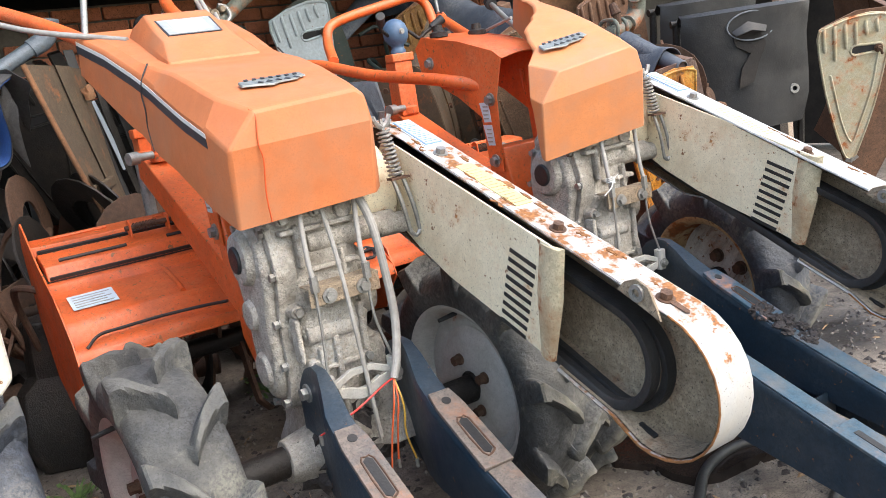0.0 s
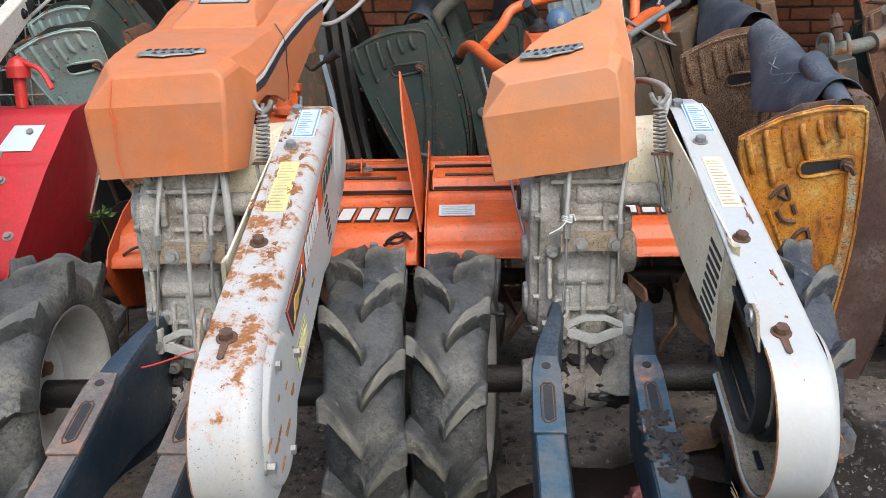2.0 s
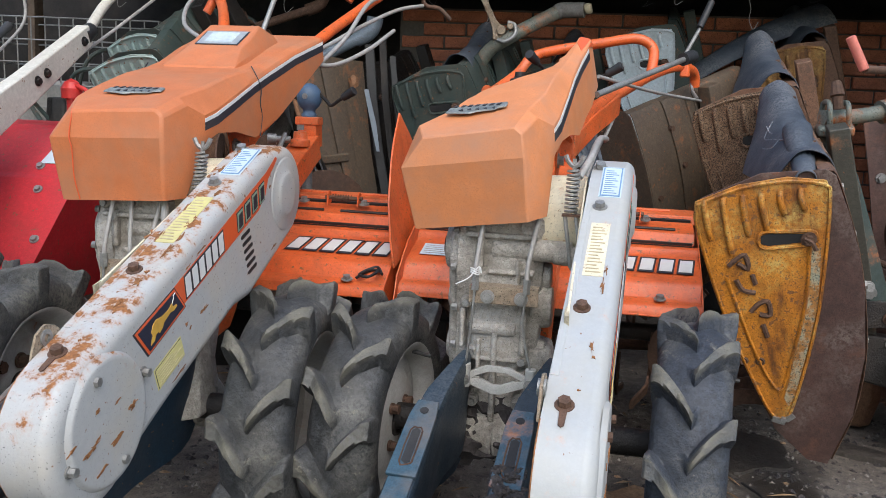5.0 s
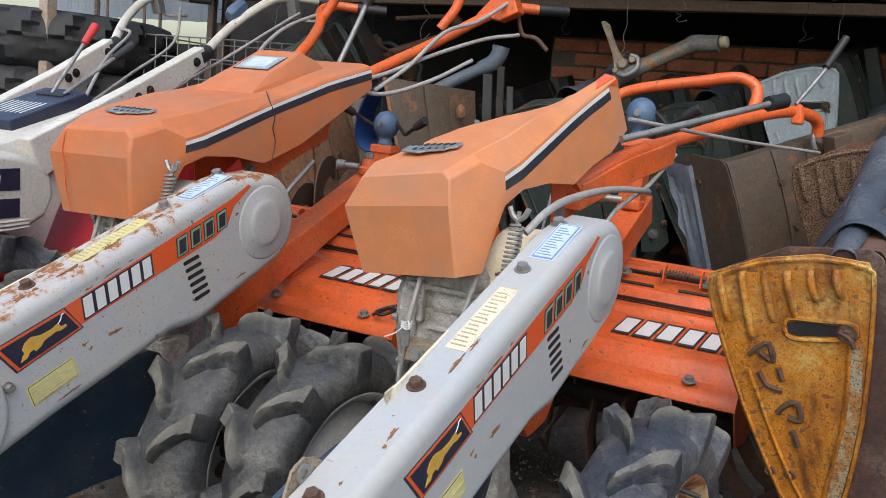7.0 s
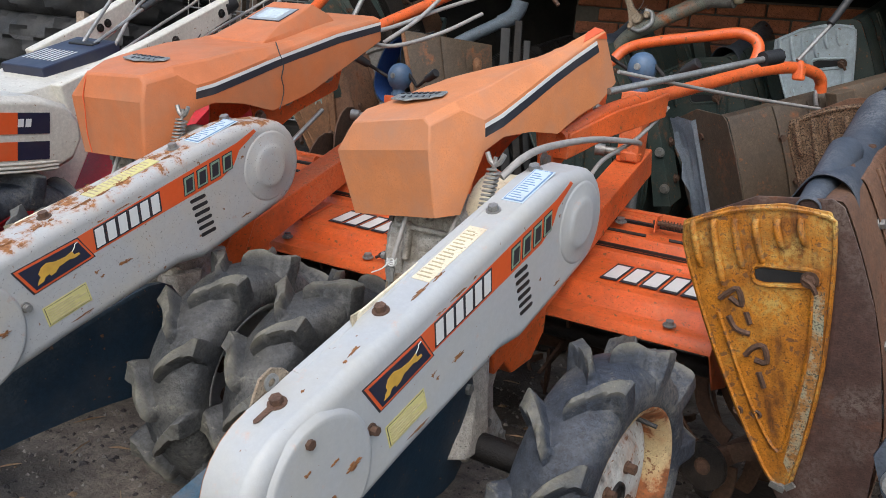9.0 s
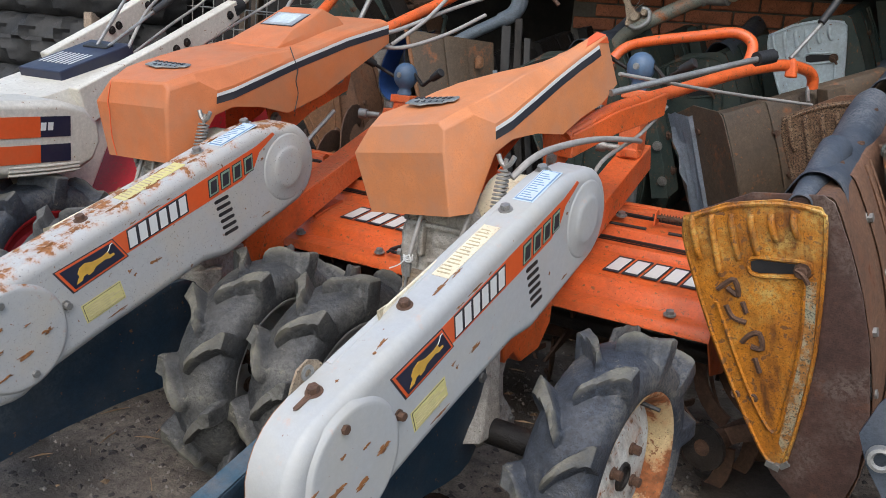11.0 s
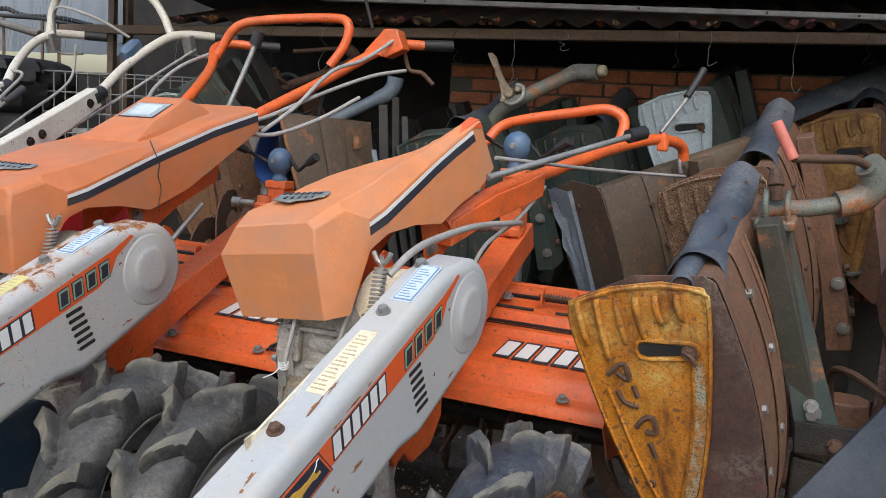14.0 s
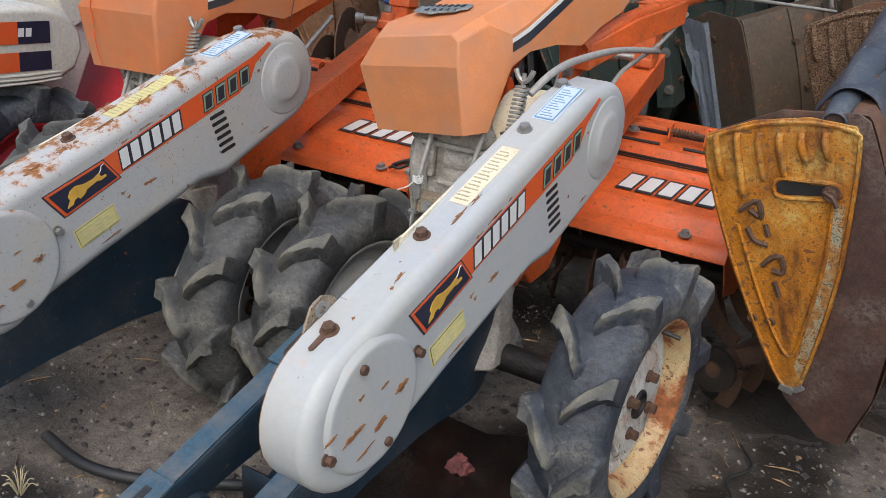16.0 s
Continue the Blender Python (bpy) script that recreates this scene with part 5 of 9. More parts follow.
    for k in range(6):
        x = xr - 0.305 + k * 0.049
        q = on(x, x + 0.042, 0.600, 0.690)
        q[2], q[3] = (q[2][0] + 0.01, *q[2][1:]), (q[3][0] + 0.01, *q[3][1:])
        decal(cover, "letter_border", q, INK)
        c = sum((Vector(p) for p in q), Vector()) / 4
        decal(cover, "letter_bar", [Vector(p) + (c - Vector(p)) * 0.22 + Vector((0, 0, 0.0009)) for p in q], STICKER_WHITE)
    if fin:
        yy, xx = 0.648, xl + 0.285
        for k, (r, mt) in enumerate(((0.030, STICKER_WHITE), (0.027, INK), (0.021, STICKER_WHITE), (0.0185, INK), (0.013, STICKER_WHITE), (0.0105, INK), (0.006, STICKER_WHITE))):
            decal(cover, "ring_mark", [(xx + r * math.cos(a), yy + r * math.sin(a), 0.492 + (yy + r * math.sin(a) - 0.63) * 0.25 + 0.0035 + 0.0008 * k) for a in (2 * math.pi * q / 24 for q in range(24))], mt)
    for k in (2, 3):
        x = xl + 0.04 + (xr - xl - 0.1) * k / 6
        bm = B()
        tube(bm, [(x, 0.575, 0.478), (x + 0.002, 0.61, 0.489), (x, 0.70, 0.512)], 0.006, 8, 3)
        part("pressed_bead", bm, ORANGE, cover, angle=60)
    # end plates
    for x, sx in ((xl, -1), (xr, 1)):
        bm = B()
        out = [(0.49, 0.40), (0.50, 0.425), (0.56, 0.465), (0.64, 0.50), (0.74, 0.54), (0.90, 0.60), (0.95, 0.60), (0.94, 0.42), (0.86, 0.30), (0.70, 0.27), (0.57, 0.30)] if sx > 0 else [(0.46, 0.385), (0.49, 0.45), (0.60, 0.525), (0.74, 0.58), (0.88, 0.665), (0.91, 0.655), (0.96, 0.60), (0.95, 0.42), (0.86, 0.29), (0.70, 0.25), (0.55, 0.29)]
        prism(bm, out, x, x + sx * 0.004)
        part("end_plate", bm, ORANGE, cover, bevel=0.001)
    if fin:
        bm = B()
        out = [(0.731, 0.860), (0.654, 0.791), (0.604, 0.737), (0.529, 0.631), (0.500, 0.540), (0.497, 0.466), (0.593, 0.484), (0.745, 0.512), (0.805, 0.560), (0.860, 0.650), (0.872, 0.730), (0.803, 0.802)]
        lean = lambda y, z: -0.477 + 0.041 * (y - 0.731) - 0.131 * (z - 0.860) + 0.010 * math.sin(5 * z)
        loft(bm, [[(lean(y, z) + d, y, z) for y, z in out] for d in (-0.0025, 0.0025)])
        raised = part("raised_fin", bm, ORANGE, cover, "upturned orange end plate", bevel=0.001)
        bm = B()
        tube(bm, [(lean(y, z) - 0.004, y, z) for y, z in ((0.585, 0.690), (0.612, 0.668), (0.648, 0.626), (0.675, 0.590), (0.695, 0.560), (0.712, 0.550))], 0.0042, 8, 4)
        part("fin_slot", bm, BLACK, raised, angle=60)
        bm = B()
        bolt(bm, (lean(0.715, 0.548) - 0.003, 0.715, 0.548), (-1, 0, 0), 0.010, 0.010)
        part("fin_bolt", bm, RUSTSTEEL, raised)
        decal(raised, "letter_bar", [(lean(y, z) - 0.0036, y, z) for y, z in ((0.545, 0.520), (0.572, 0.527), (0.590, 0.592), (0.563, 0.585))], STICKER_WHITE)
    # shaft and tines in the shade under the cover
    bm = B()
    cyl(bm, (xl + 0.02, 0.72, 0.30), (xr - 0.02, 0.72, 0.30), 0.024)
    shaft = part("tine_shaft", bm, DARKSTEEL, tiller, "greasy tine shaft")
    random.seed(5)
    for k in range(14):
        x = xl + 0.05 + (xr - xl - 0.1) * k / 13
        a = 2.4 * k
        bm = B()
        d = Vector((0, math.cos(a), math.sin(a)))
        e = Vector((0, -math.sin(a), math.cos(a)))
        c = Vector((x, 0.72, 0.30))
        s = 1 if k % 2 else -1
        rings = []
        for q, (u, v, w, wd) in enumerate(((0.02, 0, 0, 0.02), (0.10, 0.01, 0, 0.018), (0.165, 0.045, 0.01, 0.018), (0.19, 0.085, 0.045, 0.016))):
            p = c + d * u + e * v + Vector((s * w, 0, 0))
            rings.append([p + e * wd + Vector((0.004, 0, 0)), p - e * wd + Vector((0.004, 0, 0)), p - e * wd - Vector((0.004, 0, 0)), p + e * wd - Vector((0.004, 0, 0))])
        loft(bm, rings)
        part("tine", bm, RUSTSTEEL, shaft)
    return cover


def frame_beam(tiller, cx, over=0.0, dy=0.0, dz=0.0):
    """Orange box beam rising to the rear with its cap, crank post and side column."""
    x = cx + over
    bm = B()
    w = 0.042
    def sect(y, z, h, ww=w):
        return [(x - ww, y + h * 0.35, z - h), (x + ww, y + h * 0.35, z - h), (x + ww, y - h * 0.35, z + h), (x - ww, y - h * 0.35, z + h)]
    loft(bm, [sect(0.16, 0.40, 0.060, 0.045), sect(0.36, 0.463, 0.042), sect(0.70, 0.610, 0.036, 0.038), sect(1.00, 0.742, 0.036, 0.038)])
    beam = part("frame_beam", bm, ORANGE, tiller, "orange box-section frame beam", bevel=0.004)
    bm = B()
    prism(bm, [(0.20, 0.50), (0.30, 0.51), (0.42, 0.49), (0.42, 0.38), (0.37, 0.325), (0.28, 0.315), (0.20, 0.38)], x - 0.038, x + 0.038)
    part("chain_case", bm, ORANGE, beam, bevel=0.006)
    bm = B()
    spin(bm, [(0.0, 0.0001), (0.0, 0.030), (0.02, 0.030), (0.024, 0.022), (0.045, 0.020), (0.047, 0.0001)], 20, "z", (x + 0.005, 0.915, 0.745))
    part("filler_cap", bm, ORANGE, beam, bevel=0.002)
    bm = B()
    bolt(bm, (x + 0.005, 0.915, 0.79), (0, 0, 1), 0.012, 0.02, 0)
    cyl(bm, (x - 0.02, 0.90, 0.765), (x - 0.07, 0.885, 0.765), 0.010)
    cyl(bm, (x - 0.06, 0.888, 0.765), (x - 0.085, 0.88, 0.765), 0.016)
    part("cap_fitting", bm, STEEL, beam)
    # crank post with blue knob
    bm = B()
    box(bm, (x, 1.01 + dy, 0.775 + dz / 2), (0.06, 0.06, 0.07 + dz), (0, 0, 0))
    box(bm, (x, 1.00 + dy, 0.82 + dz), (0.075, 0.05, 0.025))
    post = part("crank_post", bm, ORANGE, beam, bevel=0.004)
    bm = B()
    spin(bm, [(0.0, 0.0001), (0.0, 0.021), (0.012, 0.024), (0.018, 0.019), (0.028, 0.020), (0.036, 0.030), (0.052, 0.0375), (0.070, 0.0385), (0.088, 0.033), (0.101, 0.021), (0.106, 0.008), (0.107, 0.0001)], 28, "z", (x, 1.0 + dy, 0.828 + dz))
    knob = part("crank_housing", bm, BLUEKNOB, post, "blue-grey plastic crank housing", angle=60)
    for p0, p1, p2 in (((x + 0.030, 1.0, 0.905), (x + 0.075, 0.99, 0.870), (x + 0.125, 0.975, 0.900)), ((x - 0.030, 0.99, 0.885), (x - 0.065, 0.97, 0.905), (x - 0.085, 0.93, 0.925))):
        bm = B()
        a, b, c = (Vector(p) + Vector((0, dy, dz)) for p in (p0, p1, p2))
        tube(bm, [a, a.lerp(b, 0.6), b, b.lerp(c, 0.5), c], 0.0055, 8, 5)
        part("crank_arm", bm, DARKSTEEL, knob)
        bm = B()
        d = (c - b).normalized()
        tube(bm, [c - d * 0.012, c + d * 0.036], 0.013, 12, 1, (0.0115, 0.0145))
        part("crank_grip", bm, BLACK, knob, bevel=0.003)
    bm = B()
    bolt(bm, (x, 0.9615 + dy, 0.895 + dz), (0, -1, 0), 0.007, 0.005, 1.3)
    part("housing_screw", bm, STEEL, knob)
    bm = B()
    cyl(bm, (x - 0.02, 1.05, 0.40), (x - 0.02, 1.04, 0.76), 0.016)
    part("depth_rod", bm, STEEL, beam)
    # folded sheet column that carries the handlebar, open to the front
    x = cx
    col = new("handle_column")
    col.parent = tiller
    tagged(col, "orange folded steel handlebar column")
    side = [(0.300, 0.600), (0.352, 0.600), (0.362, 0.735), (0.455, 0.790), (0.605, 0.850), (0.622, 0.925), (0.585, 0.952), (0.420, 0.925), (0.285, 0.890), (0.255, 0.872), (0.268, 0.840), (0.292, 0.780)]
    for e in (x - 0.076, x + 0.072):
        bm = B()
        prism(bm, side, e, e + 0.004)
        part("side_plate", bm, ORANGE, col, bevel=0.001)
    bm = B()
    loft(bm, [[(x - 0.072 + 0.144 * k / 6, y, z + 0.010 * math.sin(math.pi * k / 6) * lift) for k in range(7)] for y, z, lift in ((0.258, 0.868, 1.0), (0.285, 0.886, 0.9), (0.42, 0.921, 0.6), (0.585, 0.948, 0.3), (0.618, 0.925, 0.0), (0.602, 0.852, 0.0))], close=False, caps=False)
    part("top_plate", bm, ORANGE, col, solid=0.004, angle=40)
    bm = B()
    loft(bm, [[(x - 0.060, 0.225, 0.40), (x + 0.060, 0.225, 0.40), (x + 0.060, 0.30, 0.40), (x - 0.060, 0.30, 0.40)], [(x - 0.070, 0.275, 0.56), (x + 0.070, 0.275, 0.56), (x + 0.070, 0.345, 0.56), (x - 0.070, 0.345, 0.56)], [(x - 0.0715, 0.298, 0.66), (x + 0.0715, 0.298, 0.66), (x + 0.0715, 0.350, 0.66), (x - 0.0715, 0.350, 0.66)]])
    part("column_foot", bm, ORANGE, col, bevel=0.006)
    for y0, z0, y1, z1 in ((0.318, 0.665, 0.345, 0.715), (0.322, 0.722, 0.350, 0.770)):
        decal(col, "warning_label", [(x - 0.0768, y0, z0), (x - 0.0768, y1, z0), (x - 0.0768, y1 + 0.012, z1), (x - 0.0768, y0 + 0.004, z1)], PAPER, "scuffed warning label")
        for k in range(4):
            zz = z0 + (z1 - z0) * (0.15 + 0.2 * k)
            decal(col, "print_line", [(x - 0.0776, y0 + 0.006, zz), (x - 0.0776, y1 - 0.002, zz), (x - 0.0776, y1, zz + 0.0035), (x - 0.0776, y0 + 0.008, zz + 0.0035)], CABLE)
    for y, z in ((0.325, 0.627), (0.314, 0.776), (0.407, 0.820), (0.557, 0.882)):
        for sx in (-1, 1):
            bm = B()
            bolt(bm, (x + sx * 0.0755, y, z), (sx, 0, 0), 0.011, 0.014)
            part("column_bolt", bm, STEEL, col)
    for dx, y in ((-0.045, 0.545), (0.045, 0.50)):
        bm = B()
        spin(bm, [(0.0, 0.0001), (0.0, 0.024), (0.012, 0.024), (0.016, 0.014), (0.030, 0.012), (0.031, 0.0001)], 16, "z", (x + dx, y, 0.945 - (0.545 - y) * 0.2))
        part("lever_pivot", bm, DARKSTEEL, col)


def control_cables(tiller, cx, rusty):
    yl, yr = cx - 0.052, cx + 0.072
    runs = [[(cx - 0.033, 0.0, 0.69), (cx - 0.042, -0.022, 0.60), (cx - 0.045, -0.034, 0.48), (yl, -0.040, 0.40)], [(cx + 0.07, 0.0, 0.69), (cx + 0.056, -0.022, 0.60), (cx + 0.054, -0.034, 0.48), (yr, -0.040, 0.40)]]
    for pts in runs:
        bm = B()
        tube(bm, [pts[0], pts[1], (pts[1][0], -0.030, 0.565)], 0.0046, 8, 4)
        sheath = part("cable_sheath", bm, CABLE, tiller, "grey control cable sheath", angle=60)
        bm = B()
        tube(bm, [(pts[1][0], -0.030, 0.57), pts[2], pts[3]], 0.0026, 6, 4)
        part("inner_wire", bm, STEEL, sheath)
        bm = B()
        cyl(bm, (pts[1][0], -0.030, 0.572), (pts[1][0], -0.030, 0.545), 0.0075, sides=6)
        part("adjuster", bm, STEEL, sheath)
    if rusty:
        bm = B()
        tube(bm, [(cx + 0.005, 0.0, 0.69), (cx + 0.010, -0.02, 0.60), (cx + 0.014, -0.035, 0.47), (cx + 0.02, -0.05, 0.27)], 0.0042, 8, 5)
        part("loose_cable", bm, CABLE, tiller, "loose grey cable hanging down")
        bm = B()
        tube(bm, [(cx + 0.075, 0.0, 0.69), (cx + 0.086, -0.02, 0.63), (cx + 0.092, -0.03, 0.53), (cx + 0.086, -0.045, 0.46), (cx + 0.068, -0.06, 0.40), (cx + 0.052, -0.07, 0.372)], 0.0075, 10, 5)
        harness = part("wiring_sheath", bm, CABLE, tiller, "thick grey wiring sheath")
        e = (cx + 0.052, -0.07, 0.374)
        for mt, pts in ((REDPLASTIC, [e, (cx + 0.02, -0.085, 0.372), (cx - 0.04, -0.10, 0.355), (cx - 0.115, -0.12, 0.345)]), (STICKER_ORANGE, [e, (cx + 0.035, -0.09, 0.34), (cx + 0.02, -0.09, 0.28), (cx + 0.008, -0.085, 0.20)]),
                        (STICKER_ORANGE, [e, (cx + 0.046, -0.085, 0.34), (cx + 0.036, -0.085, 0.29), (cx + 0.030, -0.08, 0.235)]), (GOLD, [e, (cx + 0.052, -0.09, 0.33), (cx + 0.048, -0.09, 0.28), (cx + 0.062, -0.085, 0.225)])):
            bm = B()
            tube(bm, pts, 0.0017, 6, 5)
            part("loose_wire", bm, mt, harness)
            bm = B()
            cyl(bm, pts[-1], Vector(pts[-1]) - Vector((0, 0, 0.016)), 0.0035, 0.003, 8)
            part("wire_terminal", bm, STEEL, harness)
    else:
        bm = B()
        x = cx - 0.043
        for k in range(3):
            tube(bm, [(x + 0.009 * math.cos(a), -0.030 + 0.009 * math.sin(a), 0.578 + 0.004 * k + 0.002 * math.sin(2 * a)) for a in (2 * math.pi * q / 10 for q in range(11))], 0.0014, 6, 2)
        tube(bm, [(x, -0.039, 0.582), (x - 0.012, -0.042, 0.568), (x - 0.034, -0.043, 0.556)], 0.0013, 6, 4)
        tube(bm, [(x, -0.039, 0.584), (x + 0.010, -0.042, 0.592), (x + 0.014, -0.042, 0.580)], 0.0013, 6, 4)
        part("wire_tie", bm, STICKER_WHITE, tiller, "knotted white string")


def spring_link(tiller, x, y):
    bm = B()
    pts = []
    for k in range(110):
        a = 2 * math.pi * k / 10
        pts.append((x + 0.011 * math.cos(a), y + 0.011 * math.sin(a) + 0.02 * k / 110, 0.700 + 0.080 * k / 110))
    tube(bm, pts, 0.0024, 5, 1)
    tube(bm, [(x, y + 0.02, 0.78), (x, y + 0.022, 0.80)], 0.004, 6, 1)
    for sx in (-1, 1):
        tube(bm, [(x, y + 0.021, 0.785), (x + sx * 0.010, y + 0.021, 0.792), (x + sx * 0.017, y + 0.021, 0.806)], 0.0048, 6, 3)
    s = part("tension_spring", bm, STEEL, tiller, "rusty tension spring")
    bm = B()
    box(bm, (x + 0.002, y - 0.004, 0.697), (0.036, 0.020, 0.004))
    part("spring_seat", bm, RUSTSTEEL, s)
    bm = B()
    for dx in (-0.010, 0.010):
        tube(bm, [(x + dx, y - 0.006, 0.695), (x + dx + 0.008, y - 0.012, 0.65), (x + dx + 0.016, y - 0.01, 0.60)], 0.004, 6, 4)
    tube(bm, [(x + 0.006, y - 0.01, 0.60), (x + 0.016, y - 0.01, 0.592), (x + 0.026, y - 0.01, 0.60)], 0.004, 6, 4)
    part("link_rod", bm, STEEL, s)


def power_tiller(key, m):
    rusty = key == "A"
    cx = -0.112 if rusty else -0.088
    t = thing("power_tiller", m, "orange walk-behind power tiller without engine, " + ("rusty white belt cover" if rusty else "broken orange hood, white belt cover"), "power tiller", "orange power tillers")
    gearcase(t, cx)
    belt_cover(t, WHITE_A if rusty else WHITE_B, rusty)
    bm = B()
    cyl(bm, (cx + 0.06, 0.12, 0.672), (0.060, 0.12, 0.672), 0.085, 0.09, 24)
    part("clutch_housing", bm, CREAM, t, "cream clutch housing", bevel=0.004)
    xl, xr = (-0.43, 0.208) if rusty else (-0.332, 0.292)
    axle(t, xl, xr, cx, 0.06, 0.242)
    wheel(t, xl, 0.06, 0.245 if rusty else 0.228, -1 if rusty else 1, RIM_WHITE, 17, 2 if rusty else -6, RUBBER_PALE if rusty else RUBBER_DUST)
    wheel(t, xr, 0.06, 0.250 if rusty else 0.242, -1 if rusty else 1, RIM_WHITE if rusty else RIM_RUST, 40, 3 if rusty else -5, RUBBER_DUST if rusty else RUBBER)
    front_beams(t, cx - 0.085, cx + 0.085, not rusty)
    hood(t, HOOD_A if rusty else HOOD_B, Matrix() if rusty else pose(-0.0991, -0.0163, 0.7831, 4.8, -6.1, -10.0) @ pose(0.0738, 0.0095, -0.7893), not rusty)
    rotary(t, -0.465 if rusty else -0.415, 0.275 if rusty else 0.345, not rusty)
    frame_beam(t, cx, 0.0 if rusty else 0.045, 0.0 if rusty else -0.085, 0.0 if rusty else 0.095)
    spring_link(t, 0.040, -0.012)
    control_cables(t, cx, rusty)
    return t


POSE_A = pose(0.775, 1.24, 0, 0, 0, -4.5)
POSE_B = pose(1.492, 1.25, 0, 0, 0, -4.5)
tiller_a = power_tiller("A", POSE_A)
tiller_b = power_tiller("B", POSE_B)


# ---- handlebars ----
def handlebar(tiller, loop, right, left, r=0.016, bare=False):
    for name, pts in (("handle_tube", right), ("handle_tube", left)):
        bm = B()
        tube(bm, pts, r, 12, 6)
        h = part(name, bm, ORANGE, tiller, "orange steel handlebar tube", angle=60)
        if bare and pts is right:
            continue
        bm = B()
        a, b = Vector(pts[-2]), Vector(pts[-1])
        d = (b - a).normalized()
        tube(bm, [b, b + d * 0.10], r * 1.15, 12, 1)
        part("grip", bm, BLACK, h, "black rubber grip")
    bm = B()
    tube(bm, loop, r * 0.95, 12, 6)
    part("cross_loop", bm, ORANGE, tiller, "orange cross loop", angle=60)


handlebar(tiller_b, [(-0.255, 0.93, 0.93), (-0.20, 1.06, 0.99), (-0.165, 1.10, 1.04), (-0.09, 1.10, 1.065), (0.05, 1.10, 1.09), (0.15, 1.10, 1.105), (0.20, 1.10, 1.075), (0.197, 1.06, 1.00)],
          [(0.0, 0.36, 0.82), (0.045, 0.50, 0.885), (0.115, 0.75, 0.940), (0.21, 1.0, 1.003), (0.28, 1.15, 1.03), (0.325, 1.24, 1.024), (0.340, 1.275, 1.005), (0.343, 1.285, 0.975)],
          [(-0.15, 0.36, 0.81), (-0.19, 0.50, 0.84), (-0.235, 0.75, 0.875), (-0.285, 1.0, 0.93), (-0.31, 1.2, 0.935), (-0.32, 1.28, 0.92)], bare=True)
bm = B()
loft(bm, [[(x0 - 0.020, y0, z0 - 0.062), (x0 + 0.020, y0, z0 - 0.062), (x0 + 0.022, y0, z0 - 0.006), (x0 - 0.022, y0, z0 - 0.006)] for x0, y0, z0 in ((0.0, 0.36, 0.838), (0.045, 0.50, 0.893), (0.075, 0.61, 0.919), (0.095, 0.68, 0.940))])
part("handle_channel", bm, ORANGE, tiller_b, "orange pressed channel under the handle tube", bevel=0.004)
la = lambda x, y, z: tuple((POSE_A.inverted() @ Vector((x, y, z))))
handlebar(tiller_a, [la(0.35, 2.40, 1.15), la(0.40, 2.42, 1.25), la(0.45, 2.43, 1.32), la(0.55, 2.44, 1.345), la(0.80, 2.44, 1.355), la(0.865, 2.43, 1.335), la(0.86, 2.42, 1.27), la(0.82, 2.40, 1.20)],
          [la(0.78, 1.70, 0.90), la(0.82, 1.95, 1.02), la(0.87, 2.25, 1.14), la(0.96, 2.44, 1.25), la(1.02, 2.50, 1.282), la(1.08, 2.55, 1.287)],
          [la(0.62, 1.70, 0.90), la(0.56, 2.0, 1.05), la(0.44, 2.3, 1.17), la(0.33, 2.48, 1.25), la(0.34, 2.56, 1.275), la(0.40, 2.6, 1.275)])

def rods(tiller, items):
    for name, mat, r, pts, label in items:
        bm = B()
        tube(bm, pts, r, 8, 5)
        part(name, bm, mat, tiller, label, angle=60)


rods(tiller_b, [
    ("brake_rod", STEEL, 0.0038, [(-0.262, 0.96, 0.868), (-0.20, 0.68, 0.59), (-0.128, 0.358, 0.281)], "thin pale steel rod"),
    ("clutch_lever", STEEL, 0.008, [(0.06, 0.44, 0.925), (0.17, 0.65, 0.981), (0.280, 0.850, 1.036)], "bare steel clutch lever"),
    ("lever_knob", BLACK, 0.0185, [(0.272, 0.838, 1.033), (0.286, 0.862, 1.039), (0.300, 0.886, 1.045)], "dark plastic lever knob"),
    ("link_rod", CABLE, 0.0045, [(0.06, 0.48, 0.968), (0.20, 0.85, 0.945), (0.36, 1.22, 0.930)], "long grey link rod"),
    ("throttle_cable", CABLE, 0.007, [(0.05, 0.02, 0.765), (0.068, 0.06, 0.800), (0.073, 0.15, 0.818), (0.078, 0.35, 0.828), (0.088, 0.55, 0.820), (0.075, 0.64, 0.812)], "grey throttle cable"),
    ("throttle_cable", CABLE, 0.005, [(0.04, 0.40, 0.70), (0.06, 0.44, 0.77), (0.07, 0.52, 0.80), (0.085, 0.60, 0.83), (0.11, 0.70, 0.90)], "grey throttle cable"),
    ("gear_lever", STEEL, 0.006, [(0.29, 1.17, 1.05), (0.32, 1.22, 1.11), (0.345, 1.26, 1.16)], "steel gear lever"),
    ("lever_grip", BLACK, 0.011, [(0.340, 1.25, 1.155), (0.358, 1.28, 1.20), (0.374, 1.30, 1.24)], "dark lever grip"),
    ("brake_lever", STEEL, 0.006, [(0.335, 1.28, 1.005), (0.335, 1.27, 0.965), (0.35, 1.22, 0.935)], "steel brake lever"),
])
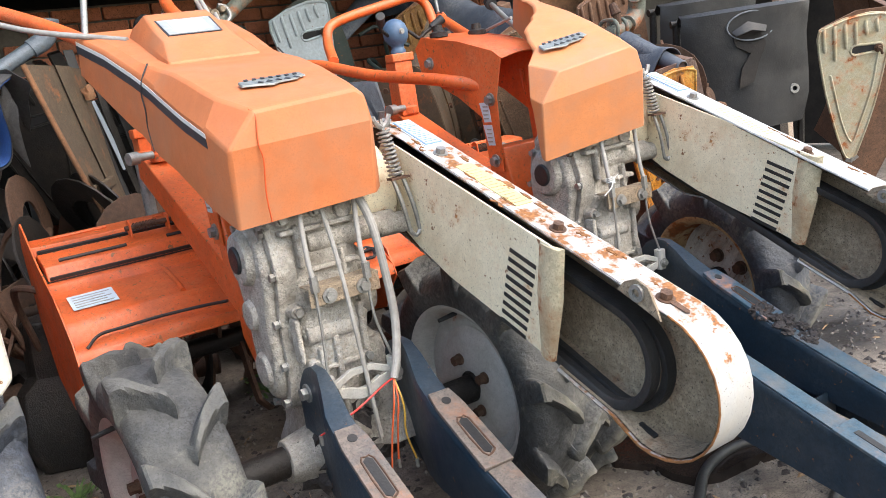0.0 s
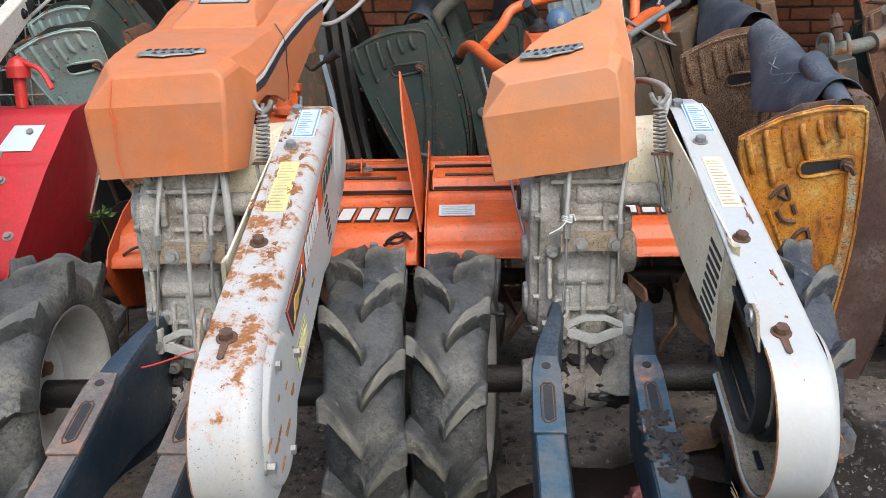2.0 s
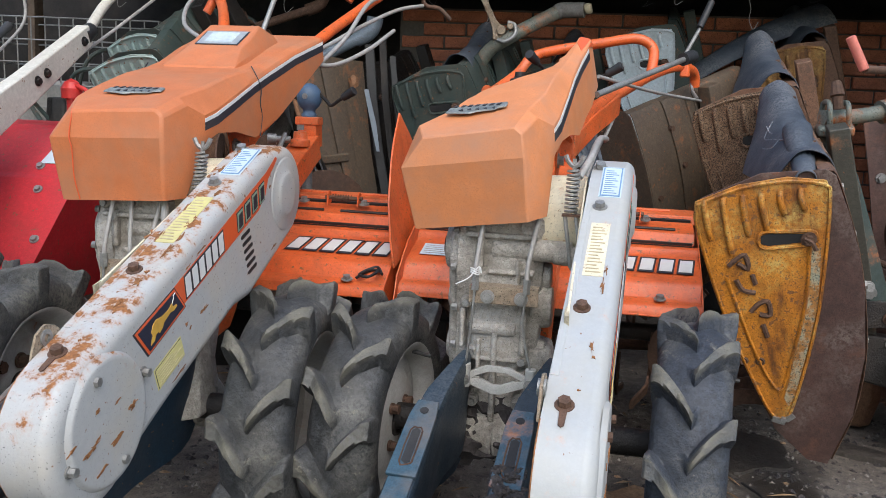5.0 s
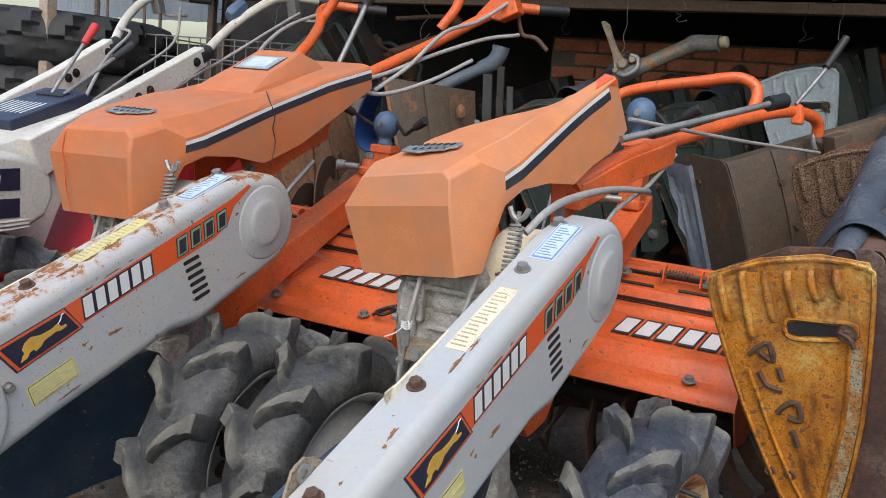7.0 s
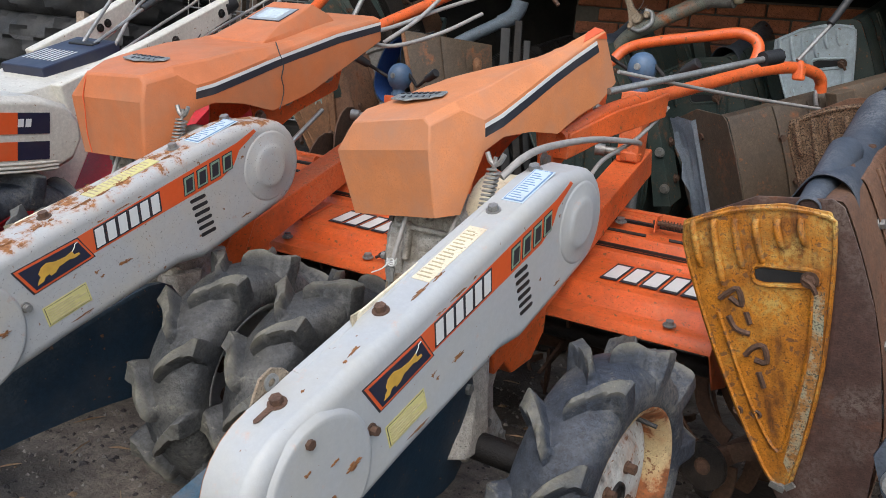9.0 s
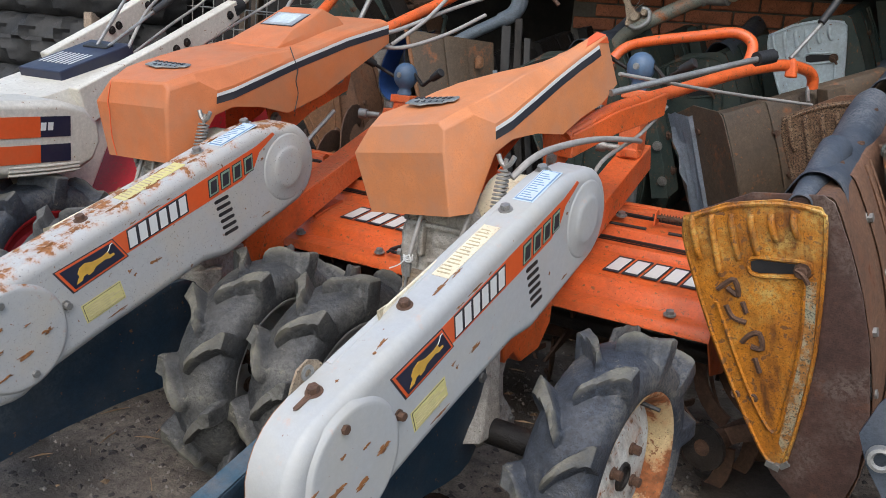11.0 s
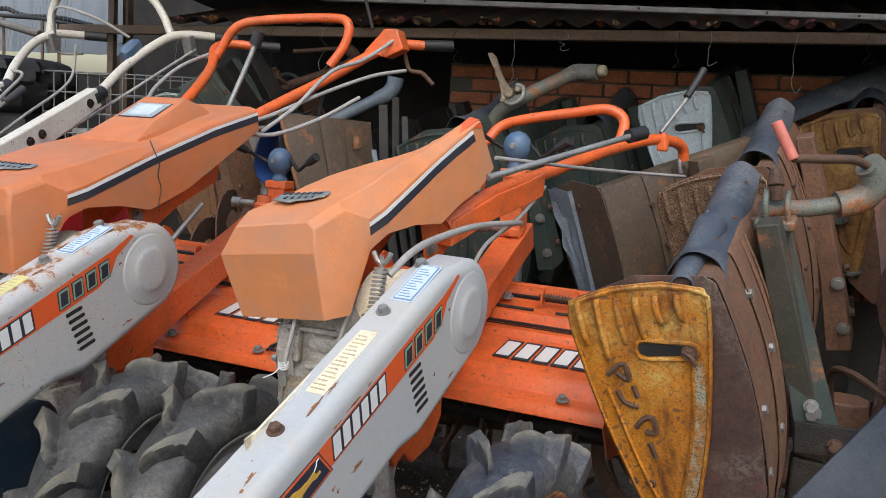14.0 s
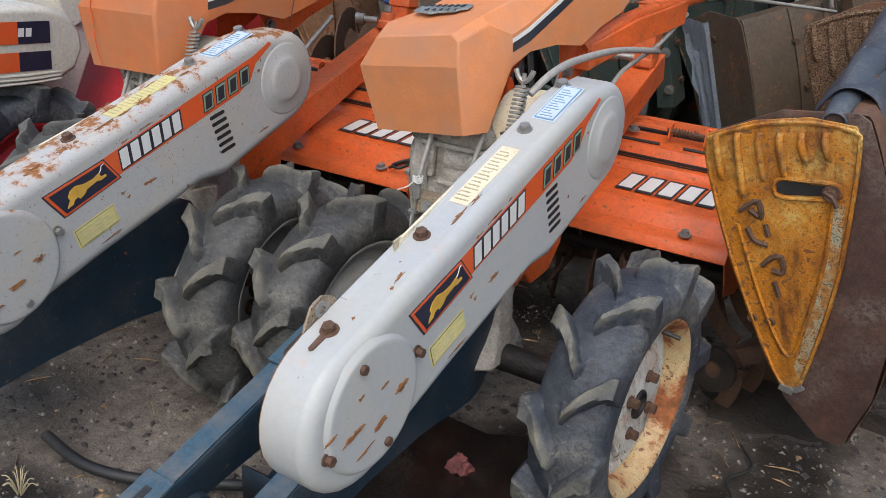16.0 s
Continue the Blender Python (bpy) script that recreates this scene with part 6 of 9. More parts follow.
rods(tiller_a, [
    ("gear_lever", STEEL, 0.008, [la(0.61, 2.14, 1.03), la(0.645, 2.18, 1.16), la(0.67, 2.2, 1.245)], "bare steel gear lever"),
    ("lever_knob", BLACK, 0.018, [la(0.668, 2.2, 1.240), la(0.675, 2.2, 1.262), la(0.682, 2.2, 1.282)], "black lever knob"),
    ("throttle_cable", CABLE, 0.006, [la(0.83, 1.86, 1.0), la(0.86, 1.98, 1.03), la(0.92, 2.15, 1.10), la(0.99, 2.35, 1.17), la(1.05, 2.48, 1.20)], "grey throttle cable"),
    ("throttle_cable", CABLE, 0.006, [la(0.83, 1.88, 0.985), la(0.89, 1.95, 0.98), la(0.95, 2.10, 1.03), la(1.00, 2.25, 1.10)], "grey throttle cable"),
    ("throttle_cable", CABLE, 0.006, [la(0.86, 1.94, 0.985), la(0.90, 2.05, 1.06), la(0.93, 2.20, 1.17), la(0.97, 2.34, 1.22), la(1.03, 2.45, 1.30)], "grey throttle cable"),
    ("throttle_cable", CABLE, 0.006, [la(0.60, 1.80, 1.02), la(0.45, 2.00, 1.08), la(0.36, 2.25, 1.17), la(0.36, 2.45, 1.24)], "grey throttle cable"),
    ("brake_lever", RUSTSTEEL, 0.007, [la(1.035, 2.5, 1.262), la(1.055, 2.5, 1.205), la(1.10, 2.5, 1.195), la(1.14, 2.5, 1.160)], "brown brake lever"),
    ("tall_lever", DARKSTEEL, 0.006, [la(0.965, 2.4, 1.32), la(0.935, 2.4, 1.41), la(0.908, 2.4, 1.485)], "dark steel lever"),
    ("rotary_wire", BLACK, 0.0035, [(-0.44, 0.505, 0.428), (-0.41, 0.52, 0.445), (-0.36, 0.53, 0.445), (-0.28, 0.535, 0.445), (-0.20, 0.50, 0.45), (-0.16, 0.44, 0.46)], "thin black wire over the cover"),
    ("wire_coil", BLACK, 0.004, [(0.20, 0.52, 0.442), (0.22, 0.555, 0.455), (0.25, 0.545, 0.46), (0.235, 0.51, 0.45), (0.205, 0.53, 0.45), (0.24, 0.565, 0.465), (0.265, 0.53, 0.455)], "coil of black wire"),
    ("linkage_rod", STEEL, 0.006, [(0.02, 0.48, 0.80), (0.03, 0.36, 0.72), (0.02, 0.30, 0.66)], "steel linkage rod"),
])
bm = B()
loft(bm, [[la(0.92, 2.43, 1.25), la(0.99, 2.43, 1.325), la(1.035, 2.43, 1.325), la(1.06, 2.43, 1.262), la(1.0, 2.43, 1.235)], [la(0.92, 2.49, 1.25), la(0.99, 2.49, 1.325), la(1.035, 2.49, 1.325), la(1.06, 2.49, 1.262), la(1.0, 2.49, 1.235)]])
part("lever_bracket", bm, ORANGE, tiller_a, bevel=0.006)
bm = B()
loft(bm, [[(0.283, 1.150, 0.998), (0.287, 1.150, 1.040), (0.298, 1.150, 1.054), (0.309, 1.150, 1.040), (0.313, 1.150, 0.998)], [(0.290, 1.168, 0.998), (0.294, 1.168, 1.040), (0.305, 1.168, 1.054), (0.316, 1.168, 1.040), (0.320, 1.168, 0.998)]])
part("lever_bracket", bm, ORANGE, tiller_b, bevel=0.006)

# ---- ground ----
bm = B()
bmesh.ops.create_grid(bm, x_segments=120, y_segments=120, size=3.2, matrix=pose(1.2, 1.4, 0))
for v in bm.verts:
    v.co.z = 0.014 * noise.noise(v.co * 1.7) + 0.006 * noise.noise(v.co * 7) - 0.012
outer = [(-150, -150, -0.03), (150, -150, -0.03), (150, 150, -0.03), (-150, 150, -0.03)]
far = [bm.verts.new(p) for p in outer]
face(bm, far)
ground = part("ground", bm, GROUND)
tagged(ground, "packed grey-brown dirt yard with oil stains", "ground", kind="structure")


# ---- dismantled rotary units, leaning one behind another ----
AXIS_U, AXIS_D, AXIS_W = Vector((0.961, -0.166, 0.198)), Vector((0.12, 0.967, 0.227)), Vector((-0.229, -0.194, 0.949))


def leaning(origin, turn=0.0, tip=0.0):
    m = Matrix((AXIS_U, AXIS_D, AXIS_W)).transposed().to_4x4()
    return Matrix.Translation(origin) @ m @ pose(0, 0, 0, tip, 0, turn)


SIDE_PLATE = [(2.44, 0.90), (2.48, 0.915), (2.70, 0.72), (2.72, 0.02), (2.50, 0.0), (2.51, 0.55), (2.475, 0.74)]
PLATE_OUTLINE = [(0.008, -0.012), (0.0, -0.05), (0.012, -0.15), (0.035, -0.28), (0.070, -0.42), (0.108, -0.545), (0.128, -0.582), (0.150, -0.588), (0.166, -0.565), (0.208, -0.44), (0.245, -0.30), (0.272, -0.14), (0.285, -0.03), (0.276, 0.0), (0.20, 0.018), (0.10, 0.014)]
WALL_OUTLINE = [(0.02, -0.01), (0.03, -0.22), (0.08, -0.45), (0.125, -0.61), (0.19, -0.70), (0.235, -0.715), (0.297, -0.585), (0.331, -0.43), (0.338, -0.28), (0.332, -0.18), (0.317, -0.085), (0.296, 0.004), (0.278, 0.020), (0.15, 0.03)]


def inset(outline, f, cx, cz):
    return [(cx + (a - cx) * f, cz + (b - cz) * f) for a, b in outline]


def rotary_unit(m, label, plate_mat, sheet_mat, post_mat, flap_mat=None, pipe_mat=None, length=0.58, marks=False, group="dismantled rotary units", fancy=True, crumpled=False):
    u = thing("rotary_unit", m, label, "rotary unit", group)
    # pressed end plate
    if crumpled:
        bm = B()
        rng = random.Random(8)
        rows = []
        for k in range(13):
            f = k / 12
            a, b = 0.02 + 0.125 * f ** 0.9 + rng.uniform(-0.010, 0.010), 0.135 + 0.045 * f
            rows.append([(a + (b - a) * q / 6, -0.004 - 0.016 * math.sin(3.1 * q + 5 * f) * (1 - q / 6) * rng.uniform(0.3, 1.4), 0.0 - 0.55 * f + rng.uniform(-0.004, 0.004)) for q in range(7)] + [(b + 0.006, 0.012, -0.55 * f), (b + 0.034, 0.014, -0.55 * f)])
        loft(bm, rows, close=False, caps=False)
        plate = part("end_plate", bm, plate_mat, u, "crumpled torn end plate", solid=0.003, angle=22)
        for z in (-0.05, -0.50):
            bm = B()
            bolt(bm, (0.160 + 0.045 * -z / 0.55, 0.010, z), (0, -1, 0), 0.010, 0.010, 1.3)
            part("plate_bolt", bm, RUSTSTEEL, plate)
    else:
        bm = B()
        prism(bm, PLATE_OUTLINE, -0.004, 0.0, "xz")
        plate = part("end_plate", bm, plate_mat, u, "pressed end plate with an adjusting slot", bevel=0.002)
        bm = B()
        rim = inset(PLATE_OUTLINE, 0.965, 0.145, -0.25)
        tube(bm, [(a, -0.004, b) for a, b in rim + rim[:1]], 0.0045, 6, 2)
        part("rolled_rim", bm, plate_mat, plate, angle=60)
        bm = B()
        tri_in = [(0.055, -0.20), (0.10, -0.40), (0.143, -0.50), (0.175, -0.42), (0.215, -0.28), (0.235, -0.13)]
        tube(bm, [(a, -0.0035, b) for a, b in tri_in], 0.005, 6, 4)
        part("pressed_bead", bm, plate_mat, plate, angle=60)
        for i, (a, l) in enumerate(((0.028, 0.085), (0.068, 0.125), (0.108, 0.085), (0.146, 0.075), (0.184, 0.045), (0.225, 0.04))):
            bm = B()
            tube(bm, [(a, -0.001, -0.012), (a - 0.002, -0.006, -0.03), (a + 0.002, -0.006, -0.02 - l * 0.8), (a + 0.004, -0.001, -0.02 - l)], 0.0075, 8, 3)
            part("pressed_rib", bm, plate_mat, plate, angle=60)
        bm = B()
        prism(bm, [(0.135, -0.128), (0.135, -0.110), (0.150, -0.106), (0.235, -0.116), (0.235, -0.134), (0.15, -0.134)], -0.0055, -0.0035, "xz")
        part("slot", bm, BLACK, plate)
        bm = B()
        lip = [(0.128, -0.119), (0.140, -0.101), (0.19, -0.105), (0.24, -0.110), (0.248, -0.125), (0.238, -0.140), (0.19, -0.141), (0.14, -0.138), (0.128, -0.119)]
        tube(bm, [(a, -0.005, b) for a, b in lip], 0.0042, 6, 3)
        part("slot_lip", bm, plate_mat, plate, angle=60)
        bm = B()
        bolt(bm, (0.232, -0.006, -0.127), (0, -1, 0), 0.011, 0.016)
        tube(bm, [(0.222, -0.018, -0.120), (0.236, -0.020, -0.130), (0.243, -0.018, -0.150)], 0.005, 6, 3)
        part("wing_nut", bm, RUSTSTEEL, plate)
        bm = B()
        box(bm, (0.135, -0.008, -0.578), (0.03, 0.006, 0.014), (0, 25, 0))
        box(bm, (0.160, -0.009, -0.572), (0.022, 0.006, 0.012), (0, -35, 0))
        bolt(bm, (0.145, -0.006, -0.574), (0, -1, 0), 0.007, 0.012, 0)
        part("wing_nut", bm, STEEL, plate)
    if marks:
        # worn weld beads, unreadable
        for pts in ([(0.075, -0.20), (0.092, -0.187), (0.112, -0.178), (0.116, -0.212), (0.095, -0.196)], [(0.088, -0.235), (0.100, -0.262), (0.126, -0.272)], [(0.123, -0.226), (0.128, -0.250)],
                    [(0.112, -0.318), (0.130, -0.300), (0.150, -0.296), (0.152, -0.330), (0.130, -0.326)], [(0.135, -0.352), (0.142, -0.385)]):
            bm = B()
            tube(bm, [(a - 0.013, -0.005, b + 0.028) for a, b in pts], 0.0060, 6, 3)
            part("weld_bead", bm, RUSTSTEEL, plate)
        for a, b in ((0.072, -0.415), (0.108, -0.42)):
            bm = B()
            spin(bm, [(-0.0062, 0.0045), (-0.0075, 0.008), (-0.004, 0.011)], 14, "y", (a, 0, b))
            part("bolt_hole", bm, RUSTSTEEL, plate)
    band = [(0.256, -0.15), (0.240, -0.29), (0.205, -0.42), (0.176, -0.515), (0.160, -0.545), (0.152, -0.520), (0.178, -0.43), (0.214, -0.29), (0.236, -0.15)]
    if marks:
        decal(plate, "worn_band", [(a, -0.0048, b) for a, b in band], WORNPAINT, "worn pale paint along the edge")
    # end wall behind the plate
    bm = B()
    prism(bm, WALL_OUTLINE, 0.006, 0.010, "xz")
    part("end_wall", bm, PLUM if marks else sheet_mat, u, bevel=0.001)
    # curved cover in three lapped panels
    curve = [(0.262, 0.018), (0.280, 0.016), (0.298, 0.004), (0.318, -0.08), (0.334, -0.18), (0.340, -0.30), (0.332, -0.44), (0.300, -0.58), (0.245, -0.705)]
    spans = ((0.010, 0.155, 0.0), (0.150, 0.235, 0.004), (0.230, length, 0.0))
    for y0, y1, out in spans:
        bm = B()
        pts = smooth_path([(a * (1 + out), 0, b) for a, b in curve], 3)
        n = 5
        loft(bm, [[(p.x + out + 0.0015 * math.sin(9 * p.z + 20 * y), y, p.z) for p in pts] for y in (y0 + (y1 - y0) * k / (n - 1) for k in range(n))], close=False, caps=False)
        part("cover_panel", bm, sheet_mat, u, solid=0.003, angle=40)
    if fancy:
        for y in (0.26, 0.30):
            bm = B()
            tube(bm, [(p[0] + 0.003, y, p[1]) for p in curve[2:]], 0.004, 6, 3)
            part("panel_bead", bm, sheet_mat, u, angle=60)
    for x, y, z in ((0.304, 0.02, -0.09), (0.318, 0.156, -0.076), (0.338, 0.17, -0.38), (0.330, 0.03, -0.40), (0.336, 0.04, -0.27), (0.340, 0.17, -0.20)):
        bm = B()
        bolt(bm, (x, y, z), (1, 0, 0.05), 0.010, 0.012, 1.35)
        part("cover_bolt", bm, STEEL if marks else RUSTSTEEL, u)
    # central post
    bm = B()
    loft(bm, [[(0.335, 0.285, -0.62), (0.405, 0.285, -0.62), (0.405, 0.40, -0.62), (0.335, 0.40, -0.62)], [(0.345, 0.29, -0.40), (0.402, 0.29, -0.40), (0.402, 0.39, -0.40), (0.345, 0.39, -0.40)], [(0.325, 0.30, 0.02), (0.372, 0.30, 0.02), (0.372, 0.36, 0.02), (0.325, 0.36, 0.02)]])
    post = part("centre_post", bm, post_mat, u, bevel=0.004)
    for z in (-0.41, -0.55):
        bm = B()
        bolt(bm, (0.39, 0.288, z), (0, -1, 0), 0.013, 0.014)
        part("post_bolt", bm, STEEL, post)
        bm = B()
        bolt(bm, (0.405, 0.36, z + 0.02), (1, 0, 0), 0.012, 0.014)
        part("post_bolt", bm, RUSTSTEEL, post)
    if flap_mat:
        # rubber flap bent over the top edge and rising towards the back
        bm = B()
        rows = []
        keys = (((0.178, -0.012), (0.205, 0.022), (0.236, 0.044), (0.265, 0.046), (0.292, 0.024), (0.310, -0.030)),
                ((0.128, -0.078), (0.166, -0.024), (0.206, 0.020), (0.245, 0.038), (0.280, 0.024), (0.300, -0.020)),
                ((0.203, 0.046), (0.217, 0.068), (0.236, 0.084), (0.256, 0.088), (0.276, 0.074), (0.288, 0.046)))
        for k in range(11):
            f = k / 10 * 2
            lo, hi = (keys[0], keys[1]) if f < 1 else (keys[1], keys[2])
            g = f % 1.0 if f < 2 else 1.0
            rows.append([(a[0] + (b[0] - a[0]) * g + 0.003 * math.sin(5 * f + 2 * q), 0.065 + 0.58 * k / 10, a[1] + (b[1] - a[1]) * g + 0.004 * math.sin(7 * f + q)) for q, (a, b) in enumerate(zip(lo, hi))])
        rows = [[tuple(p) for p in smooth_path(r, 3)] for r in rows]
        loft(bm, rows, close=False, caps=False)
        flap = part("rubber_flap", bm, flap_mat, u, "blue-grey rubber flap folded over the top", solid=0.004, angle=60)
        if marks:
            bm = B()
            arcs = []
            for k in range(7):
                f = k / 6
                r = 0.020 + 0.012 * f
                arcs.append([(0.236 + 0.014 * f + r * math.cos(q), 0.000 + 0.24 * f, 0.006 + 0.040 * f + r * 0.9 * math.sin(q)) for q in (math.pi * (1.15 - 1.3 * s / 9) for s in range(10))])
            loft(bm, arcs, close=False, caps=False)
            part("rolled_end", bm, flap_mat, flap, solid=0.004, angle=60)

        def on_flap(x, y):
            f = min(1.999, max(0.0, (y - 0.065) / 0.29))
            lo, hi = keys[int(f)], keys[int(f) + 1]
            sec = [(a[0] + (b[0] - a[0]) * (f % 1), a[1] + (b[1] - a[1]) * (f % 1)) for a, b in zip(lo, hi)]
            for (x0, z0), (x1, z1) in zip(sec, sec[1:]):
                if x0 <= x <= x1:
                    return z0 + (z1 - z0) * (x - x0) / (x1 - x0)
            return sec[0][1]
        if marks:
            for pts in ([(0.225, 0.16, 0.066), (0.205, 0.24, 0.075), (0.190, 0.31, 0.068), (0.215, 0.35, 0.092)], [(0.215, 0.20, 0.066), (0.195, 0.20, 0.048), (0.180, 0.27, 0.045)], [(0.225, 0.27, 0.088), (0.205, 0.29, 0.078), (0.200, 0.36, 0.088)]):
                bm = B()
                tube(bm, [(a - 0.004, b + 0.06, on_flap(a - 0.004, b + 0.06) + 0.0035) for a, b, c in pts], 0.0020, 6, 4)
                part("chalk_stroke", bm, CHALK, flap)
        for y, x in ((0.17, 0.272), (0.35, 0.275), (0.53, 0.272)):
            z = on_flap(x, y) + 0.004
            bm = B()
            spin(bm, [(0.0, 0.0035), (0.002, 0.005), (0.001, 0.009), (-0.004, 0.010)], 14, "z", (x, y, z - 0.001))
            part("washer", bm, RUSTSTEEL, flap)
    if pipe_mat:
        bm = B()
        box(bm, (0.355, 0.318, 0.042), (0.062, 0.055, 0.024), (0, 8, 0))
        clamp = part("pipe_clamp", bm, pipe_mat, u, "corroded pipe clamp", bevel=0.006)
        bm = B()
        tube(bm, [(0.330, 0.29, 0.050), (0.34, 0.275, 0.080), (0.368, 0.27, 0.084), (0.382, 0.30, 0.055)], 0.005, 8, 5)
        cyl(bm, (0.345, 0.30, 0.06), (0.345, 0.30, 0.115), 0.014, 0.011, 10)
        part("clamp_bolt", bm, RUSTSTEEL, clamp)
        bm = B()
        tube(bm, [(0.35, 0.31, 0.06), (0.340, 0.30, 0.09), (0.338, 0.295, 0.115), (0.340, 0.292, 0.128)], 0.011, 10, 4)
        part("lock_lever", bm, RUSTSTEEL, clamp)
        bm = B()
        box(bm, (0.375, 0.315, 0.005), (0.08, 0.03, 0.03), (0, 12, 0))
        part("clamp_jaw", bm, pipe_mat, clamp, bevel=0.008)
        bm = B()
        tube(bm, [(0.36, 0.33, 0.045), (0.47, 0.40, 0.055), (0.56, 0.45, 0.062)], 0.0175, 14, 4)
        tube(bm, [(0.55, 0.447, 0.062), (0.60, 0.47, 0.07), (0.625, 0.475, 0.10), (0.61, 0.46, 0.135)], 0.025, 14, 5)
        pipe = part("handle_pipe", bm, pipe_mat, u, "corroded grey-green handle pipe", angle=60)
        bm = B()
        tube(bm, [(0.605, 0.455, 0.135), (0.55, 0.42, 0.15), (0.47, 0.36, 0.165), (0.43, 0.33, 0.175)], 0.009, 8, 4)
        part("crank", bm, RUSTSTEEL, pipe)
    return u


unit_d = rotary_unit(leaning((1.797, 1.56, 0.712)), "brown rusted rotary unit on edge with a rusty yellow end plate", RUSTYELLOW, RUSTBROWN, OLIVE, FLAP, None, marks=True)
pk = unit_d.matrix_basis.inverted()


def in_unit(x, y, z):
    return pk @ Vector((x, y, z))


def plate_in_unit(name, pts, y, thick, mat, bevel=0.002):
    bm = B()
    loft(bm, [[in_unit(a, y + d, b) for a, b in pts] for d in (0.0, thick)])
    return part(name, bm, mat, unit_d, bevel=bevel)


def tube_in_unit(bm, pts, r, sides=12, smooth=5):
    return tube(bm, [in_unit(*p) for p in pts], r, sides, smooth)


bm = B()
tube_in_unit(bm, [(2.150, 1.885, 0.893), (2.20, 1.905, 0.897), (2.247, 1.920, 0.901), (2.315, 1.940, 0.914)], 0.019, 14)
pipe = part("handle_pipe", bm, PALEGREEN, unit_d, "corroded grey-green handle pipe", angle=60)
bm = B()
tube_in_unit(bm, [(2.305, 1.937, 0.912), (2.348, 1.948, 0.926), (2.372, 1.948, 0.955), (2.366, 1.938, 0.992), (2.355, 1.930, 1.004)], 0.030, 16)
part("pipe_elbow", bm, PALEGREEN, pipe, "corroded cast elbow", angle=60)
bm = B()
tube_in_unit(bm, [(2.357, 1.930, 1.000), (2.32, 1.89, 1.012), (2.26, 1.83, 1.010), (2.20, 1.777, 1.008)], 0.0095, 10)
part("crank", bm, RUSTSTEEL, pipe, "rusty crank arm", angle=60)
bm = B()
tube_in_unit(bm, [(2.200, 1.777, 1.006), (2.159, 1.773, 1.080)], 0.0115, 12, 1)
part("crank_grip", bm, PINKPLASTIC, pipe, "faded pink plastic crank grip", bevel=0.003)
bm = B()
for dx in (-0.022, 0.022):
    tube_in_unit(bm, [(2.185 + dx, 1.86, 0.875), (2.180 + dx, 1.852, 0.908), (2.180 + dx, 1.870, 0.930), (2.182 + dx, 1.92, 0.928), (2.186 + dx, 1.94, 0.89)], 0.0065, 8)
clamp = part("pipe_clamp", bm, PALEGREEN, unit_d, "corroded pipe clamp", angle=60)
bm = B()
box(bm, in_unit(2.184, 1.885, 0.866), (0.085, 0.060, 0.026), (0, 8, 0))
part("clamp_jaw", bm, PALEGREEN, clamp, bevel=0.008)
bm = B()
tube(bm, [in_unit(2.181, 1.87, 0.915), in_unit(2.176, 1.868, 0.948)], 0.013, 10, 1)
tube(bm, [in_unit(2.176, 1.868, 0.946), in_unit(2.172, 1.880, 0.982)], 0.018, 10, 1, (0.018, 0.012))
part("lock_lever", bm, RUSTSTEEL, clamp, bevel=0.003)
post = plate_in_unit("post_plate", [(2.128, 0.872), (2.212, 0.872), (2.255, 0.74), (2.362, 0.42), (2.250, 0.38), (2.205, 0.60)], 1.905, 0.045, OLIVE, 0.004)
for x, z in ((2.165, 0.80), (2.215, 0.66), (2.25, 0.52)):
    bm = B()
    p = in_unit(x, 1.905, z)
    bolt(bm, p, in_unit(x, 0.905, z) - p, 0.010, 0.012, 1.35)
    part("post_bolt", bm, RUSTSTEEL, post)
arm = plate_in_unit("side_arm", [(2.175, 0.800), (2.215, 0.800), (2.242, 0.753), (2.359, 0.435), (2.345, 0.405), (2.279, 0.386), (2.235, 0.56)], 1.85, 0.012, GREEN)
bar = plate_in_unit("hitch_bar", [(2.265, 0.446), (2.47, 0.452), (2.48, 0.388), (2.272, 0.377)], 1.836, 0.010, DARKSTEEL)
lower = plate_in_unit("hitch_arm", [(2.27, 0.36), (2.44, 0.345), (2.45, 0.25), (2.39, 0.215), (2.27, 0.24)], 1.862, 0.05, DARKSTEEL, 0.008)
for holder, x, y, z, mt in ((bar, 2.35, 1.836, 0.406, RUSTSTEEL), (bar, 2.398, 1.836, 0.399, STEEL), (lower, 2.374, 1.862, 0.335, STEEL), (arm, 2.296, 1.85, 0.481, STEEL), (arm, 2.223, 1.85, 0.690, STEEL), (bar, 2.445, 1.836, 0.42, RUSTSTEEL)):
    bm = B()
    p = in_unit(x, y, z)
    bolt(bm, p, in_unit(x, y - 1, z) - p, 0.012, 0.013, 1.35)
    part("hitch_bolt", bm, mt, holder)
bm = B()
a, b = in_unit(2.412, 1.865, 0.268), in_unit(2.412, 1.80, 0.268)
cyl(bm, a, b, 0.040, 0.038, 24)
hub_ring = part("hub_ring", bm, DARKSTEEL, lower, bevel=0.003)
bm = B()
cyl(bm, a, in_unit(2.412, 1.797, 0.268), 0.031, 0.031, 24)
part("hub_bore", bm, BLACK, hub_ring)
unit_mottled = rotary_unit(leaning((1.885, 2.235, 0.905)), "brown rotary unit with a mottled rusty plate and rubber flap", MOTTLED, RUSTBROWN, RUSTBROWN, FLAP, None)
rotary_unit(leaning((2.245, 3.22, 1.11)), "ochre rusted rotary unit at the back of the row", OCHRE, RUSTBROWN, RUSTBROWN, FLAP, None)
